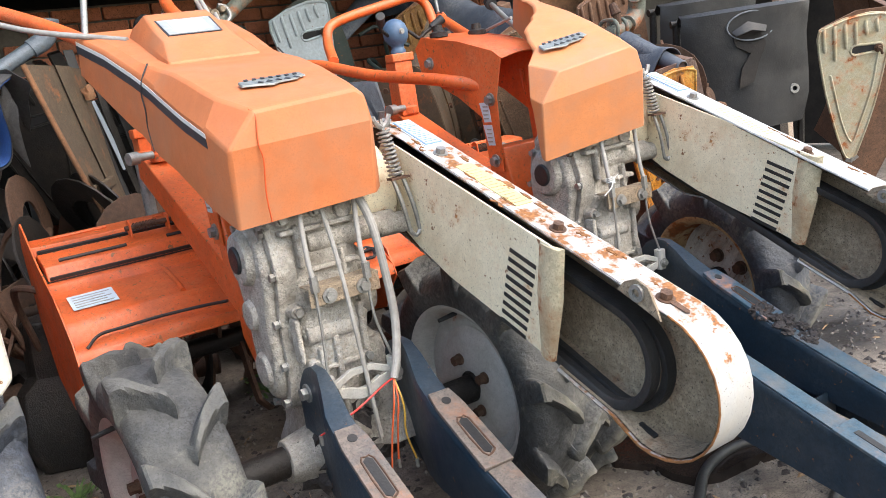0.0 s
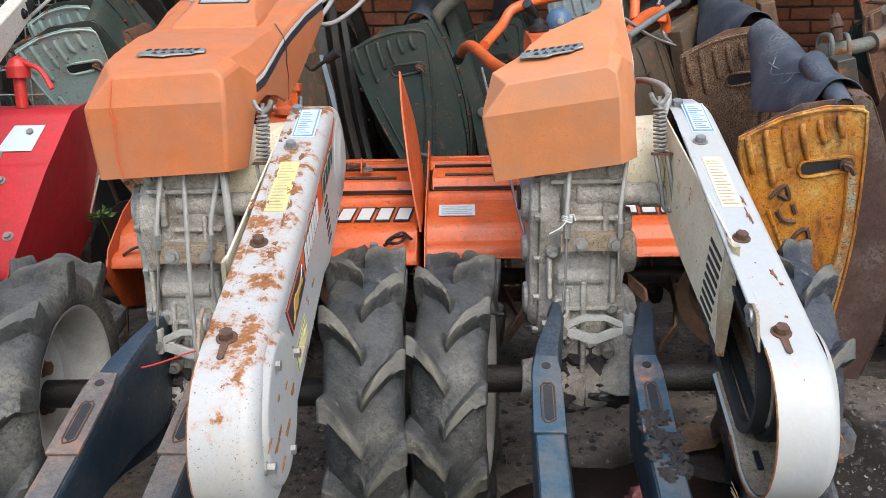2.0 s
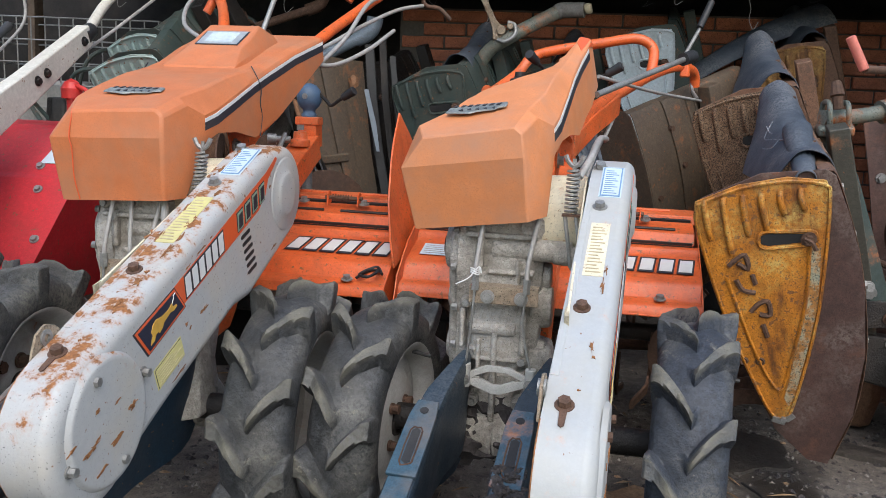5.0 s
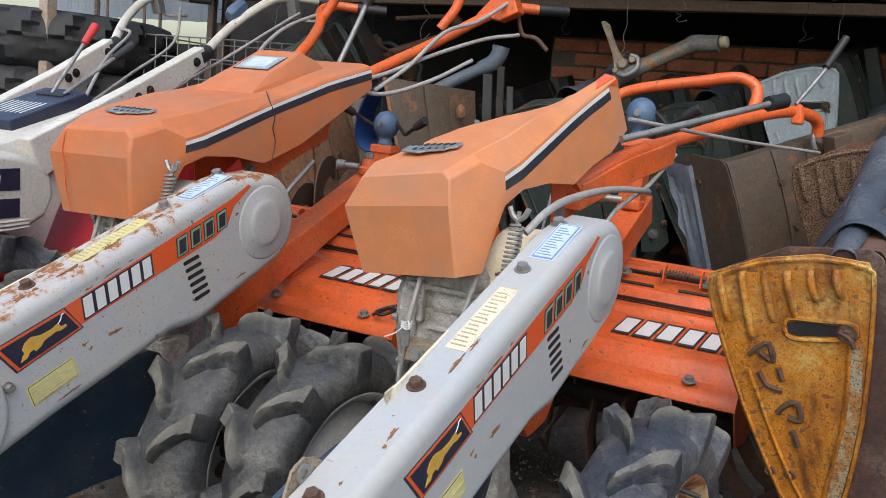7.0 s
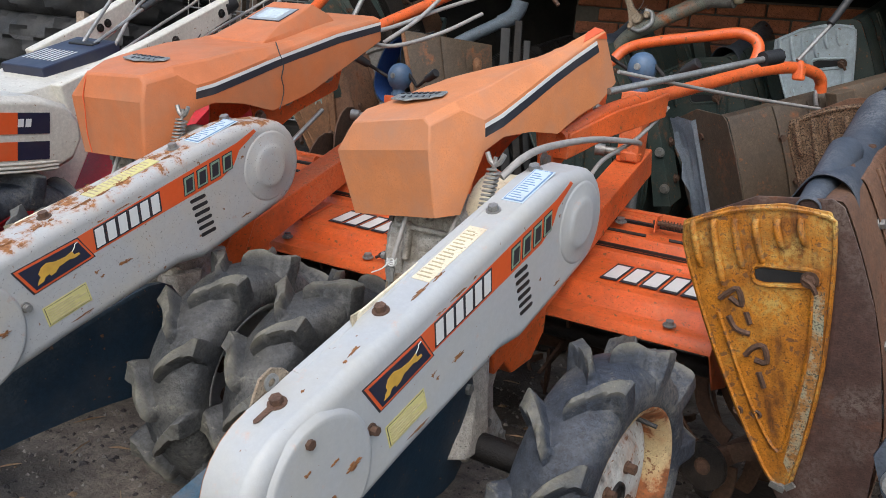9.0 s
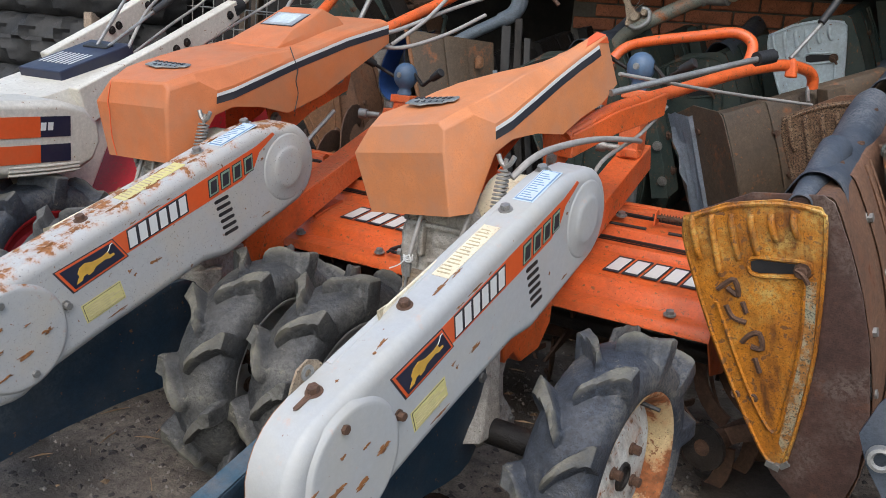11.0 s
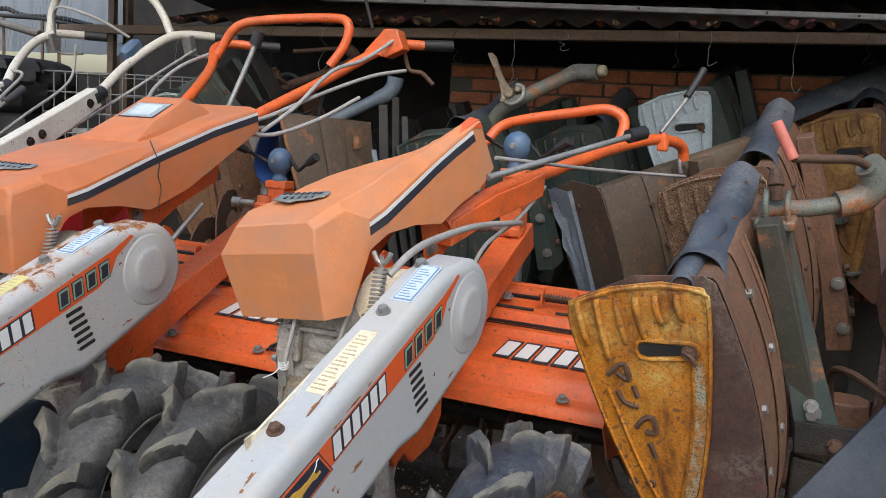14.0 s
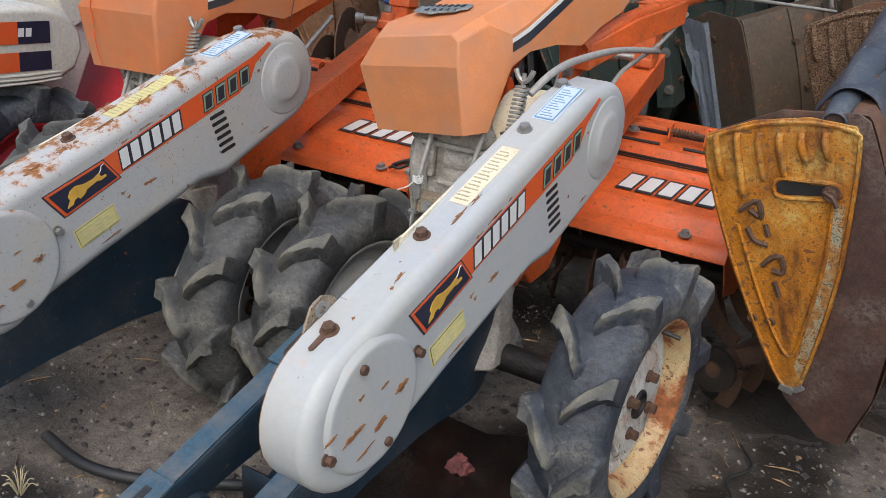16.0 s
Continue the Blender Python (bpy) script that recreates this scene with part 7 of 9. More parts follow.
rotary_unit(leaning((0.89, 2.77, 0.955)), "dark green rotary unit with a blue-grey flap", GREEN, GREEN, GREEN, FLAP, None)
unit_tan = thing("sheet_cover", pose(0.72, 2.70, 0.0), "dull tan sheet-metal cover leaning in the pile, grey elbow pipe", "machine cover")
inv = unit_tan.matrix_basis.inverted()
left = [(0.556, 2.548, 1.045), (0.605, 2.562, 0.86), (0.655, 2.58, 0.69), (0.700, 2.60, 0.55), (0.85, 2.64, -0.01)]
right = [(0.778, 2.822, 1.030), (0.795, 2.835, 0.86), (0.815, 2.842, 0.69), (0.840, 2.845, 0.55), (0.95, 2.86, -0.01)]
for f0, f1, push in ((0.0, 0.40, 0.0), (0.39, 0.66, 0.006), (0.65, 1.0, 0.0)):
    bm = B()
    loft(bm, [[inv @ (Vector(p).lerp(Vector(q), f0 + (f1 - f0) * k / 4) + Vector((0.012 + push, -0.010 - push, 0)) * math.sin(math.pi * (f0 + (f1 - f0) * k / 4))) for k in range(5)] for p, q in zip(left, right)], close=False, caps=False)
    part("cover_panel", bm, TAN, unit_tan, solid=0.004, angle=25)
bm = B()
tube(bm, [inv @ Vector(p) for p in left], 0.008, 8, 3)
part("folded_edge", bm, RUSTPLATE, unit_tan, "rust-stained folded edge", angle=60)
bm = B()
loft(bm, [[inv @ Vector(p) for p in q] for q in (((0.665, 2.575, 0.655), (0.665, 2.575, 0.690), (0.672, 2.563, 0.686), (0.672, 2.563, 0.659)), ((0.760, 2.705, 0.665), (0.760, 2.705, 0.700), (0.768, 2.693, 0.696), (0.768, 2.693, 0.669)))])
part("pressed_step", bm, TAN, unit_tan, bevel=0.004)
bm = B()
lump(bm, inv @ Vector((0.762, 2.745, 0.955)), (0.020, 0.012, 0.022), 3.0, 2)
part("torn_tab", bm, RUSTPLATE, unit_tan)
bm = B()
loft(bm, [[inv @ Vector(p) for p in q] for q in (((0.786, 2.828, 0.93), (0.800, 2.838, 0.93), (0.800, 2.834, 0.93), (0.786, 2.824, 0.93)), ((0.815, 2.832, 0.80), (0.833, 2.842, 0.80), (0.833, 2.838, 0.80), (0.815, 2.828, 0.80)), ((0.838, 2.838, 0.70), (0.848, 2.842, 0.70), (0.848, 2.838, 0.70), (0.838, 2.834, 0.70)))])
part("torn_strip", bm, PALEBLUE, unit_tan, "pale torn strip")
for dx, w, top, mt in ((0.0, 0.034, 1.10, BLACK), (0.050, 0.026, 1.13, DARKSTEEL), (0.092, 0.022, 1.06, BLACK)):
    st = thing("rubber_strip", pose(0.80 + dx, 2.90, 0.0), "black rubber strip leaning beside the tan cover", "strip", "leaning strips")
    bm = B()
    loft(bm, [[(x - w / 2, y, z), (x + w / 2, y + 0.01, z), (x + w / 2, y + 0.016, z), (x - w / 2, y + 0.006, z)] for x, y, z in ((-0.02, 0.02, top), (0.0, 0.006, 0.90), (0.03, 0.0, 0.70), (0.07, 0.0, 0.50), (0.17, 0.0, -0.01))])
    part("strip", bm, mt, st, bevel=0.002)
rotary_unit(leaning((1.68, 3.30, 1.165)), "dark green rotary unit with a silver-grey end plate", SILVER, GREEN, GREEN, None, None)
rotary_unit(leaning((1.52, 2.56, 0.86), -38), "tan rotary unit with a crumpled grey-blue plate", DULLBLUE, TAN, TAN, None, None, crumpled=True)
unit_back = rotary_unit(leaning((1.28, 3.25, 1.00)), "dark green rotary unit with a clamped handle pipe and flap", GREEN, GREEN, GREEN, FLAP, None)
rotary_unit(leaning((-0.11, 2.85, 0.975)), "dull red-brown rotary unit leaning in the pile", RUSTBROWN, RUSTBROWN, DARKSTEEL, None, RUSTSTEEL)
rotary_unit(leaning((-0.44, 3.12, 0.98)), "pale green-grey end plate on a rotary unit", PALEGREEN, GREEN, GREEN, None, None)
rotary_unit(leaning((2.50, 2.35, 1.02), -6), "brown rusted rotary unit beside the tines", RUSTBROWN, RUSTBROWN, DARKSTEEL, None, PALEGREEN)
rotary_unit(leaning((2.78, 2.95, 1.02), -4), "dark green rotary unit near the brick wall", GREEN, GREEN, GREEN, FLAP, None)
rotary_unit(leaning((3.10, 1.72, 0.80), -30), "pale yellow end plate streaked with red rust", PALEYELLOW, RUSTBROWN, DARKSTEEL, None, None)
rotary_unit(leaning((2.66, 2.72, 1.22), -14), "tall rust-brown rotary unit standing on edge", RUSTPLATE, RUSTPLATE, RUSTBROWN, None, PALEGREEN)
rotary_unit(leaning((-0.10, 2.66, 0.93), 4), "dull brown rotary unit with a rusted slotted plate", RUSTPLATE, RUSTBROWN, DARKSTEEL, None, None)
rotary_unit(leaning((0.98, 3.35, 1.02)), "dark green rotary unit in the second row", GREEN, GREEN, GREEN, None, None)

# plum-brown side plate of the mottled unit
inv = unit_mottled.matrix_basis.inverted()
bm = B()
loft(bm, [[inv @ Vector((x, y, z)) for x, z in SIDE_PLATE] for y in (2.45, 2.457)])
side = part("side_plate", bm, PLUM, unit_mottled, "plum-brown rusted side plate", bevel=0.002)
for x, z in ((2.545, 0.775), (2.515, 0.715), (2.60, 0.66)):
    bm = B()
    p = inv @ Vector((x, 2.45, z))
    bolt(bm, p, inv @ Vector((x, 1.45, z)) - p, 0.012, 0.013, 1.35)
    part("plate_bolt", bm, STEEL, side)

# handle pipes clamped to two of the units
inv = unit_back.matrix_basis.inverted()
at = lambda *p: inv @ Vector(p)
bm = B()
tube(bm, [at(1.20, 2.96, 1.04), at(1.24, 2.94, 1.095), at(1.303, 2.92, 1.137), at(1.40, 2.95, 1.195), at(1.492, 2.98, 1.248)], 0.026, 16, 3)
pipe = part("handle_pipe", bm, PALEGREEN, unit_back, "corroded grey-green handle pipe", angle=60)
bm = B()
tube(bm, [at(1.484, 2.978, 1.243), at(1.505, 2.98, 1.252), at(1.545, 2.972, 1.252), at(1.585, 2.962, 1.253)], 0.017, 14, 4, (0.030, 0.029, 0.020, 0.014))
part("pipe_neck", bm, DRUMGREY, pipe, "grey tapered pipe neck", angle=60)
bm = B()
spin(bm, [(-0.014, 0.0001), (-0.014, 0.016), (-0.008, 0.020), (0.008, 0.020), (0.014, 0.016), (0.014, 0.0001)], 18, "x", at(1.598, 2.96, 1.258))
part("end_cap", bm, STRAW, pipe, "yellowish wooden end cap", angle=60)
bm = B()
loft(bm, [[at(x - w, 2.915 - d, z), at(x + w, 2.915 - d, z + 0.3 * w), at(x + w, 2.915 + d, z + 0.3 * w), at(x - w, 2.915 + d, z)] for x, z, w, d in ((1.275, 1.120, 0.020, 0.012), (1.272, 1.165, 0.022, 0.014), (1.250, 1.200, 0.012, 0.010), (1.225, 1.250, 0.011, 0.008), (1.207, 1.288, 0.013, 0.008), (1.195, 1.303, 0.008, 0.006))])
lock = part("lock_lever", bm, GRIME, unit_back, "grimy pale clamp lever", bevel=0.004)
for x, z, r in ((1.283, 1.165, 0.020), (1.315, 1.180, 0.014), (1.262, 1.140, 0.012)):
    bm = B()
    cyl(bm, at(x, 2.925, z), at(x, 2.885, z), r, r * 0.85, 14)
    part("clamp_boss", bm, GRIME, lock, bevel=0.004)
bm = B()
tube(bm, [at(1.262, 2.90, 1.135), at(1.30, 2.885, 1.125), at(1.335, 2.885, 1.150), at(1.332, 2.90, 1.185), at(1.305, 2.905, 1.195)], 0.008, 8, 5)
part("clamp_hook", bm, STEEL, lock)
inv = unit_tan.matrix_basis.inverted()
bm = B()
tube(bm, [at(0.50, 3.05, 1.02), at(0.561, 3.05, 1.055), at(0.649, 3.05, 1.099), at(0.725, 3.05, 1.138)], 0.024, 16, 3)
pipe = part("handle_pipe", bm, DULLBLUE, unit_tan, "pale grey handle pipe", angle=60)
bm = B()
tube(bm, [at(0.70, 3.05, 1.124), at(0.745, 3.05, 1.148), at(0.768, 3.05, 1.178), at(0.775, 3.05, 1.212)], 0.031, 16, 5, (0.030, 0.033, 0.033, 0.027))
part("pipe_elbow", bm, DULLBLUE, pipe, "blue-grey pipe elbow", angle=60)


# ---- curved rubber sheet against the brick wall ----
trough = thing("rubber_sheet", pose(0, 0, 0), "curved dark grey-green rubber sheet propped at the back", "rubber sheet")
bm = B()
lo, hi = Vector((2.06, 3.46, 1.03)), Vector((2.62, 3.60, 1.31))
ridge = (hi - lo).normalized()
across = ridge.cross(Vector((0, 0, 1))).normalized()
over = across.cross(ridge).normalized()
rows = []
for k in range(13):
    f = k / 12
    c, r = lo.lerp(hi, f) + Vector((0, 0, 0.03 * math.sin(math.pi * f))), 0.055 + 0.045 * f
    rows.append([c + across * (r * math.cos(a)) + over * (r * (math.sin(a) - 0.3)) for a in (math.pi * (0.02 + 0.96 * q / 10) for q in range(11))])
loft(bm, rows, close=False, caps=False)
part("sheet", bm, FLAP, trough, solid=0.005, angle=60)
for f in (0.12, 0.85):
    bm = B()
    c = lo.lerp(hi, f)
    tube(bm, [(c.x, c.y, -0.02), (c.x, c.y, c.z + 0.02)], 0.016, 8, 1)
    part("prop", bm, DARKSTEEL, trough)

# ---- black rubber mudflaps ----
def mudflap(m, w, h, label, eyelets, bow=0.05, mat=BLACK):
    f = thing("mudflap", m, label, "mudflap", "rubber mudflaps")
    bm = B()
    rings = []
    for i in range(9):
        z = -h * i / 8
        rings.append([(w * (k / 8 - 0.5) * (1 - 0.12 * (i / 8) ** 3), -bow * math.sin(math.pi * k / 8) - 0.03 * (1 - i / 8) ** 2 + 0.006 * math.sin(3 * k + i) + 0.02 * noise.noise(Vector((k * 0.45, i * 0.5, w * 20))), z) for k in range(9)])
    top = [[(p[0], p[1] + 0.06, p[2] - 0.02) for p in rings[0]], [(p[0], p[1] + 0.025, p[2] + 0.012) for p in rings[0]]]
    loft(bm, top + rings, close=False, caps=False)
    part("rubber_sheet", bm, mat, f, solid=0.005, angle=60)
    for x, z in eyelets:
        bm = B()
        y = -bow * math.sin(math.pi * (x / w + 0.5)) - 0.006
        spin(bm, [(y - 0.003, 0.008), (y - 0.006, 0.010), (y - 0.006, 0.017), (y + 0.006, 0.019)], 20, "y", (x, 0, z))
        part("eyelet", bm, STEEL, f)
    bm = B()
    cyl(bm, (-w / 2 - 0.02, 0.03, -0.012), (w / 2 + 0.02, 0.03, -0.012), 0.014)
    part("hanger_bar", bm, DARKSTEEL, f)
    for sx in (-1, 1):
        bm = B()
        tube(bm, [(sx * w / 2, 0.03, -0.012), (sx * w / 2, 0.10, -h - 0.16)], 0.014, 8, 1)
        part("hanger_leg", bm, DARKSTEEL, f)
    return f


torn = mudflap(pose(2.80, 1.83, 0.90, 0, 0, -35), 0.46, 0.42, "black rubber mudflap with steel eyelets beside the row", ((-0.10, -0.36), (0.16, -0.30)), 0.06)
mudflap(pose(3.00, 2.12, 0.96, 0, 0, -20), 0.44, 0.46, "second black rubber mudflap hung behind the first", ((-0.12, -0.30), (0.10, -0.12)), 0.09)

bm = B()
tube(bm, [(0.0 + 0.085 * math.cos(a), -0.088 + 0.012 * math.cos(a) ** 2, -0.055 + 0.05 * math.sin(a)) for a in (0.3 + 5.4 * k / 14 for k in range(15))], 0.003, 6, 3)
part("chalk_ring", bm, CHALK, torn, "chalk ring")
bm = B()
tear = [(-0.07, -0.075), (-0.02, -0.06), (0.05, -0.065), (0.045, -0.13), (0.02, -0.18), (-0.005, -0.25), (-0.06, -0.27), (-0.045, -0.20), (-0.01, -0.15), (-0.06, -0.12)]
loft(bm, [[(a, y, b) for a, b in tear] for y in (-0.082, -0.078)])
# near-black fill paints the dark behind the hole
part("tear", bm, SHADE_BLACK, torn, "torn hole")
bm = B()
loft(bm, [[(-0.075, -0.088, -0.07), (-0.02, -0.10, -0.04), (0.05, -0.088, -0.062)], [(-0.065, -0.105, -0.085), (-0.015, -0.125, -0.07), (0.04, -0.10, -0.082)]], close=False, caps=False)
part("torn_lip", bm, BLACK, torn, solid=0.005, angle=60)

near_flap = thing("mudflap", pose(0, 0, 0), "dark rubber mudflap with a steel eyelet on a steel post", "mudflap", "rubber mudflaps")
bm = B()
o, e1, e2 = Vector((2.163, 0.90, 0.58)), Vector((0.54, 0, 0.84)), Vector((0.57, 0, -0.82))
rows = []
for i in range(11):
    rows.append([o + e1 * (0.5 * i / 10) + e2 * (0.46 * k / 10) + Vector((0, 0.05 * math.sin(math.pi * i / 10) * math.sin(math.pi * k / 10) + 0.004 * math.sin(i + 2 * k), 0)) for k in range(11)])
rows[0][0] += Vector((0.012, 0, 0))
loft(bm, rows, close=False, caps=False)
part("rubber_sheet", bm, FLAP, near_flap, solid=0.006, angle=60)
bm = B()
spin(bm, [(0.888, 0.008), (0.884, 0.011), (0.885, 0.015), (0.894, 0.017)], 20, "y", (2.203, 0, 0.558))
part("eyelet", bm, STEEL, near_flap)
bm = B()
loft(bm, [rounded_rect(2.50, 0.95, -0.03, 0.045, 0.045, 0.006), rounded_rect(2.50, 0.95, 0.98, 0.045, 0.045, 0.006)])
part("post", bm, DARKSTEEL, near_flap)
bm = B()
loft(bm, [rounded_rect(2.50, 0.95, -0.03, 0.30, 0.30, 0.03), rounded_rect(2.50, 0.95, 0.012, 0.30, 0.30, 0.03)])
part("foot_plate", bm, DARKSTEEL, near_flap)
bm = B()
cyl(bm, (2.44, 0.93, 0.62), (2.52, 0.94, 0.62), 0.012)
cyl(bm, (2.44, 0.93, 0.42), (2.52, 0.94, 0.42), 0.012)
part("clamp_pin", bm, STEEL, near_flap)


# ---- white and red tiller beside the orange pair ----
def far_tiller():
    t = thing("power_tiller", pose(0, 0, 0), "ivory power tiller with a red rotary cover and navy side stripes", "power tiller")
    bm = B()
    out = [(1.16, 0.555), (1.16, 0.755), (1.42, 0.755), (1.50, 0.735), (1.545, 0.69), (1.555, 0.64), (1.53, 0.585), (1.47, 0.555)]
    loft(bm, [[(-0.04, a, b) for a, b in out], [(0.135, a, b) for a, b in out], [(0.155, 1.355 + (a - 1.355) * 0.93, 0.655 + (b - 0.655) * 0.86) for a, b in out]])
    guard = part("belt_guard", bm, OFFWHITE, t, "ivory belt guard", bevel=0.008)
    for z0, z1 in ((0.660, 0.715), (0.592, 0.640)):
        decal(guard, "stripe", [(0.1565, 1.22, z0), (0.1565, 1.345, z0), (0.1565, 1.345, z1), (0.1565, 1.22, z1)], STICKER_ORANGE)
        decal(guard, "stripe", [(0.1565, 1.345, z0), (0.1565, 1.44, z0), (0.1565, 1.44, z1), (0.1565, 1.345, z1)], STICKER_NAVY)
    for k in range(2):
        decal(guard, "number_bar", [(0.1575, 1.345 + k * 0.022, 0.678), (0.1575, 1.361 + k * 0.022, 0.678), (0.1575, 1.363 + k * 0.022, 0.699), (0.1575, 1.347 + k * 0.022, 0.699)], STICKER_WHITE)
    for k in range(3):
        bm = B()
        tube(bm, [(0.154, 1.25, 0.582 - 0.010 * k), (0.156, 1.38, 0.582 - 0.010 * k), (0.154, 1.47, 0.584 - 0.009 * k)], 0.0035, 6, 3)
        part("guard_rib", bm, OFFWHITE, guard)
    bm = B()
    loft(bm, [[(-0.24, 1.30, 0.40), (0.0, 1.30, 0.40), (0.0, 1.62, 0.40), (-0.24, 1.62, 0.40)], [(-0.32, 1.28, 0.70), (0.0, 1.28, 0.70), (0.0, 1.78, 0.74), (-0.36, 1.78, 0.74)], [(-0.32, 1.50, 0.75), (-0.02, 1.50, 0.75), (-0.02, 1.88, 0.865), (-0.36, 1.88, 0.865)]])
    part("body", bm, OFFWHITE, t, bevel=0.01)
    con = [(-0.29, 1.62, 0.795), (-0.10, 1.62, 0.795), (-0.10, 1.90, 0.893), (-0.29, 1.90, 0.893)]
    bm = B()
    n = Vector((0, -0.34, 0.94)) * 0.02
    loft(bm, [[Vector(p) - n for p in con], [Vector(p) + n for p in con]])
    console = part("console", bm, STICKER_NAVY, t, "navy console panel", bevel=0.005)
    for k in range(8):
        x = -0.27 + k * 0.019
        q = [(x, 1.68, 0.816), (x + 0.006, 1.68, 0.816), (x + 0.006, 1.77, 0.8475), (x, 1.77, 0.8475)]
        decal(console, "print_line", [Vector(p) + n * 1.03 for p in q], STICKER_WHITE)
    bm = B()
    box(bm, (-0.195, 1.84, 0.893), (0.11, 0.035, 0.012), (20, 0, 0))
    part("lever_gate", bm, BLACK, console, bevel=0.004)
    for x0, top, mat in ((-0.20, (-0.25, 2.05, 1.12), REDPLASTIC), (-0.15, (-0.16, 2.12, 1.07), BLACK)):
        bm = B()
        a, b = Vector((x0, 1.84, 0.895)), Vector(top)
        tube(bm, [a, a.lerp(b, 0.75)], 0.006, 8, 1)
        lever = part("lever", bm, STEEL, t)
        bm = B()
        cyl(bm, a.lerp(b, 0.72), b, 0.011, 0.014, 12)
        part("lever_knob", bm, mat, lever, "red knob" if mat is REDPLASTIC else "black knob")
    for x, (y0, z0), (y1, z1) in ((0.0, (1.60, 0.72), (2.27, 1.06)), (-0.38, (1.80, 0.80), (2.24, 1.065))):
        bm = B()
        ring = lambda y, z, h: [(x - 0.022, y + h * 0.4, z - h), (x + 0.022, y + h * 0.4, z - h), (x + 0.022, y - h * 0.4, z + h), (x - 0.022, y - h * 0.4, z + h)]
        loft(bm, [ring(y0, z0, 0.055), ring((y0 + y1) / 2, (z0 + z1) / 2 - 0.006, 0.042), ring(y1, z1, 0.030)])
        arm = part("handle_arm", bm, OFFWHITE, t, "ivory pressed steel arm", bevel=0.006)
        bm = B()
        d = Vector((0, y1 - y0, z1 - z0)).normalized()
        cyl(bm, Vector((x, y1, z1)) - d * 0.02, Vector((x, y1, z1)) + d * 0.04, 0.030, 0.024, 14)
        part("rubber_sleeve", bm, BLACK, arm)
        for f in (0.55, 0.62, 0.93):
            bm = B()
            bolt(bm, (x + 0.022, y0 + (y1 - y0) * f, z0 + (z1 - z0) * f), (1, 0, 0), 0.010, 0.01)
            part("arm_bolt", bm, DARKSTEEL, arm)
    for pts in ([(0.0, 2.28, 1.065), (-0.02, 2.45, 1.18), (0.01, 2.62, 1.29), (0.05, 2.70, 1.318), (0.12, 2.78, 1.32)], [(-0.38, 2.25, 1.07), (-0.50, 2.42, 1.17), (-0.575, 2.58, 1.26), (-0.56, 2.67, 1.305), (-0.50, 2.77, 1.312)]):
        bm = B()
        tube(bm, pts, 0.016, 12, 6)
        h = part("handle_tube", bm, OFFWHITE, t, "ivory handlebar tube", angle=60)
        bm = B()
        cyl(bm, pts[-1], Vector(pts[-1]) + Vector((0.07, 0.05, 0.0)), 0.019)
        part("grip", bm, BLACK, h)
    bm = B()
    tube(bm, [(-0.60, 2.68, 1.29), (-0.60, 2.70, 1.40), (-0.565, 2.70, 1.458), (-0.50, 2.70, 1.473), (-0.19, 2.70, 1.476), (-0.115, 2.70, 1.452), (-0.06, 2.70, 1.39), (-0.005, 2.68, 1.31)], 0.015, 12, 6)
    part("cross_loop", bm, OFFWHITE, t, "ivory cross loop with worn paint", angle=60)
    bm = B()
    loft(bm, [rounded_rect(0, 0, -0.05, 0.030, 0.045, 0.010), rounded_rect(0, 0, -0.025, 0.045, 0.062, 0.014), rounded_rect(0, 0, 0.03, 0.042, 0.058, 0.014), rounded_rect(0, 0, 0.055, 0.022, 0.03, 0.008)])
    box_ob = part("throttle_box", bm, BLUEKNOB, t, "blue-grey plastic throttle box", bevel=0.005)
    box_ob.matrix_basis = pose(-0.035, 2.49, 1.236, -55, 0, 0)
    for pts in ([(0.075, 2.72, 1.265), (0.045, 2.55, 1.165), (-0.017, 2.362, 1.038), (-0.114, 2.131, 0.881), (-0.18, 2.00, 0.84)], [(-0.10, 1.88, 0.90), (-0.20, 2.05, 1.02), (-0.35, 2.30, 1.12), (-0.44, 2.34, 1.14)], [(-0.55, 2.66, 1.30), (-0.48, 2.60, 1.40), (-0.30, 2.62, 1.36), (-0.2, 2.68, 1.30)], [(-0.5, 2.72, 1.27), (-0.42, 2.6, 1.12), (-0.34, 2.3, 0.98), (-0.2, 2.0, 0.88)]):
        bm = B()
        tube(bm, pts, 0.0055, 8, 6)
        part("control_cable", bm, CABLE, t, "grey control cable")
    for x, y, z in ((0.055, 2.71, 1.30), (-0.565, 2.66, 1.29)):
        bm = B()
        box(bm, (x, y, z - 0.02), (0.04, 0.035, 0.075), (20, 0, 0))
        part("lever_bracket", bm, STEEL, t, bevel=0.004)
        bm = B()
        tube(bm, [(x + 0.01, y, z - 0.045), (x + 0.03, y + 0.03, z - 0.06), (x + 0.10, y + 0.06, z - 0.055)], 0.006, 8, 4)
        part("brake_lever", bm, STEEL, t)
    wheel(t, 0.09, 1.38, 0.283, 1, RED, 10)
    wheel(t, -0.42, 1.38, 0.283, -1, RED, 23)
    axle(t, -0.42, 0.09, -0.12, 1.38, 0.283)
    # red rotary cover
    bm = B()
    prof = [(1.74, 0.385), (1.745, 0.41), (1.93, 0.630), (1.945, 0.638), (1.955, 0.645), (2.06, 0.755), (2.10, 0.775), (2.30, 0.78)]
    loft(bm, [[(x0 + s * (b - 0.5), a, b) for a, b in prof] for x0, s in ((-0.55, 0), (-0.2, 0), (0.135, 0.19))], close=False, caps=False)
    cover = part("rotary_cover", bm, RED, t, "glossy red rotary cover", solid=0.004, angle=20)
    bm = B()
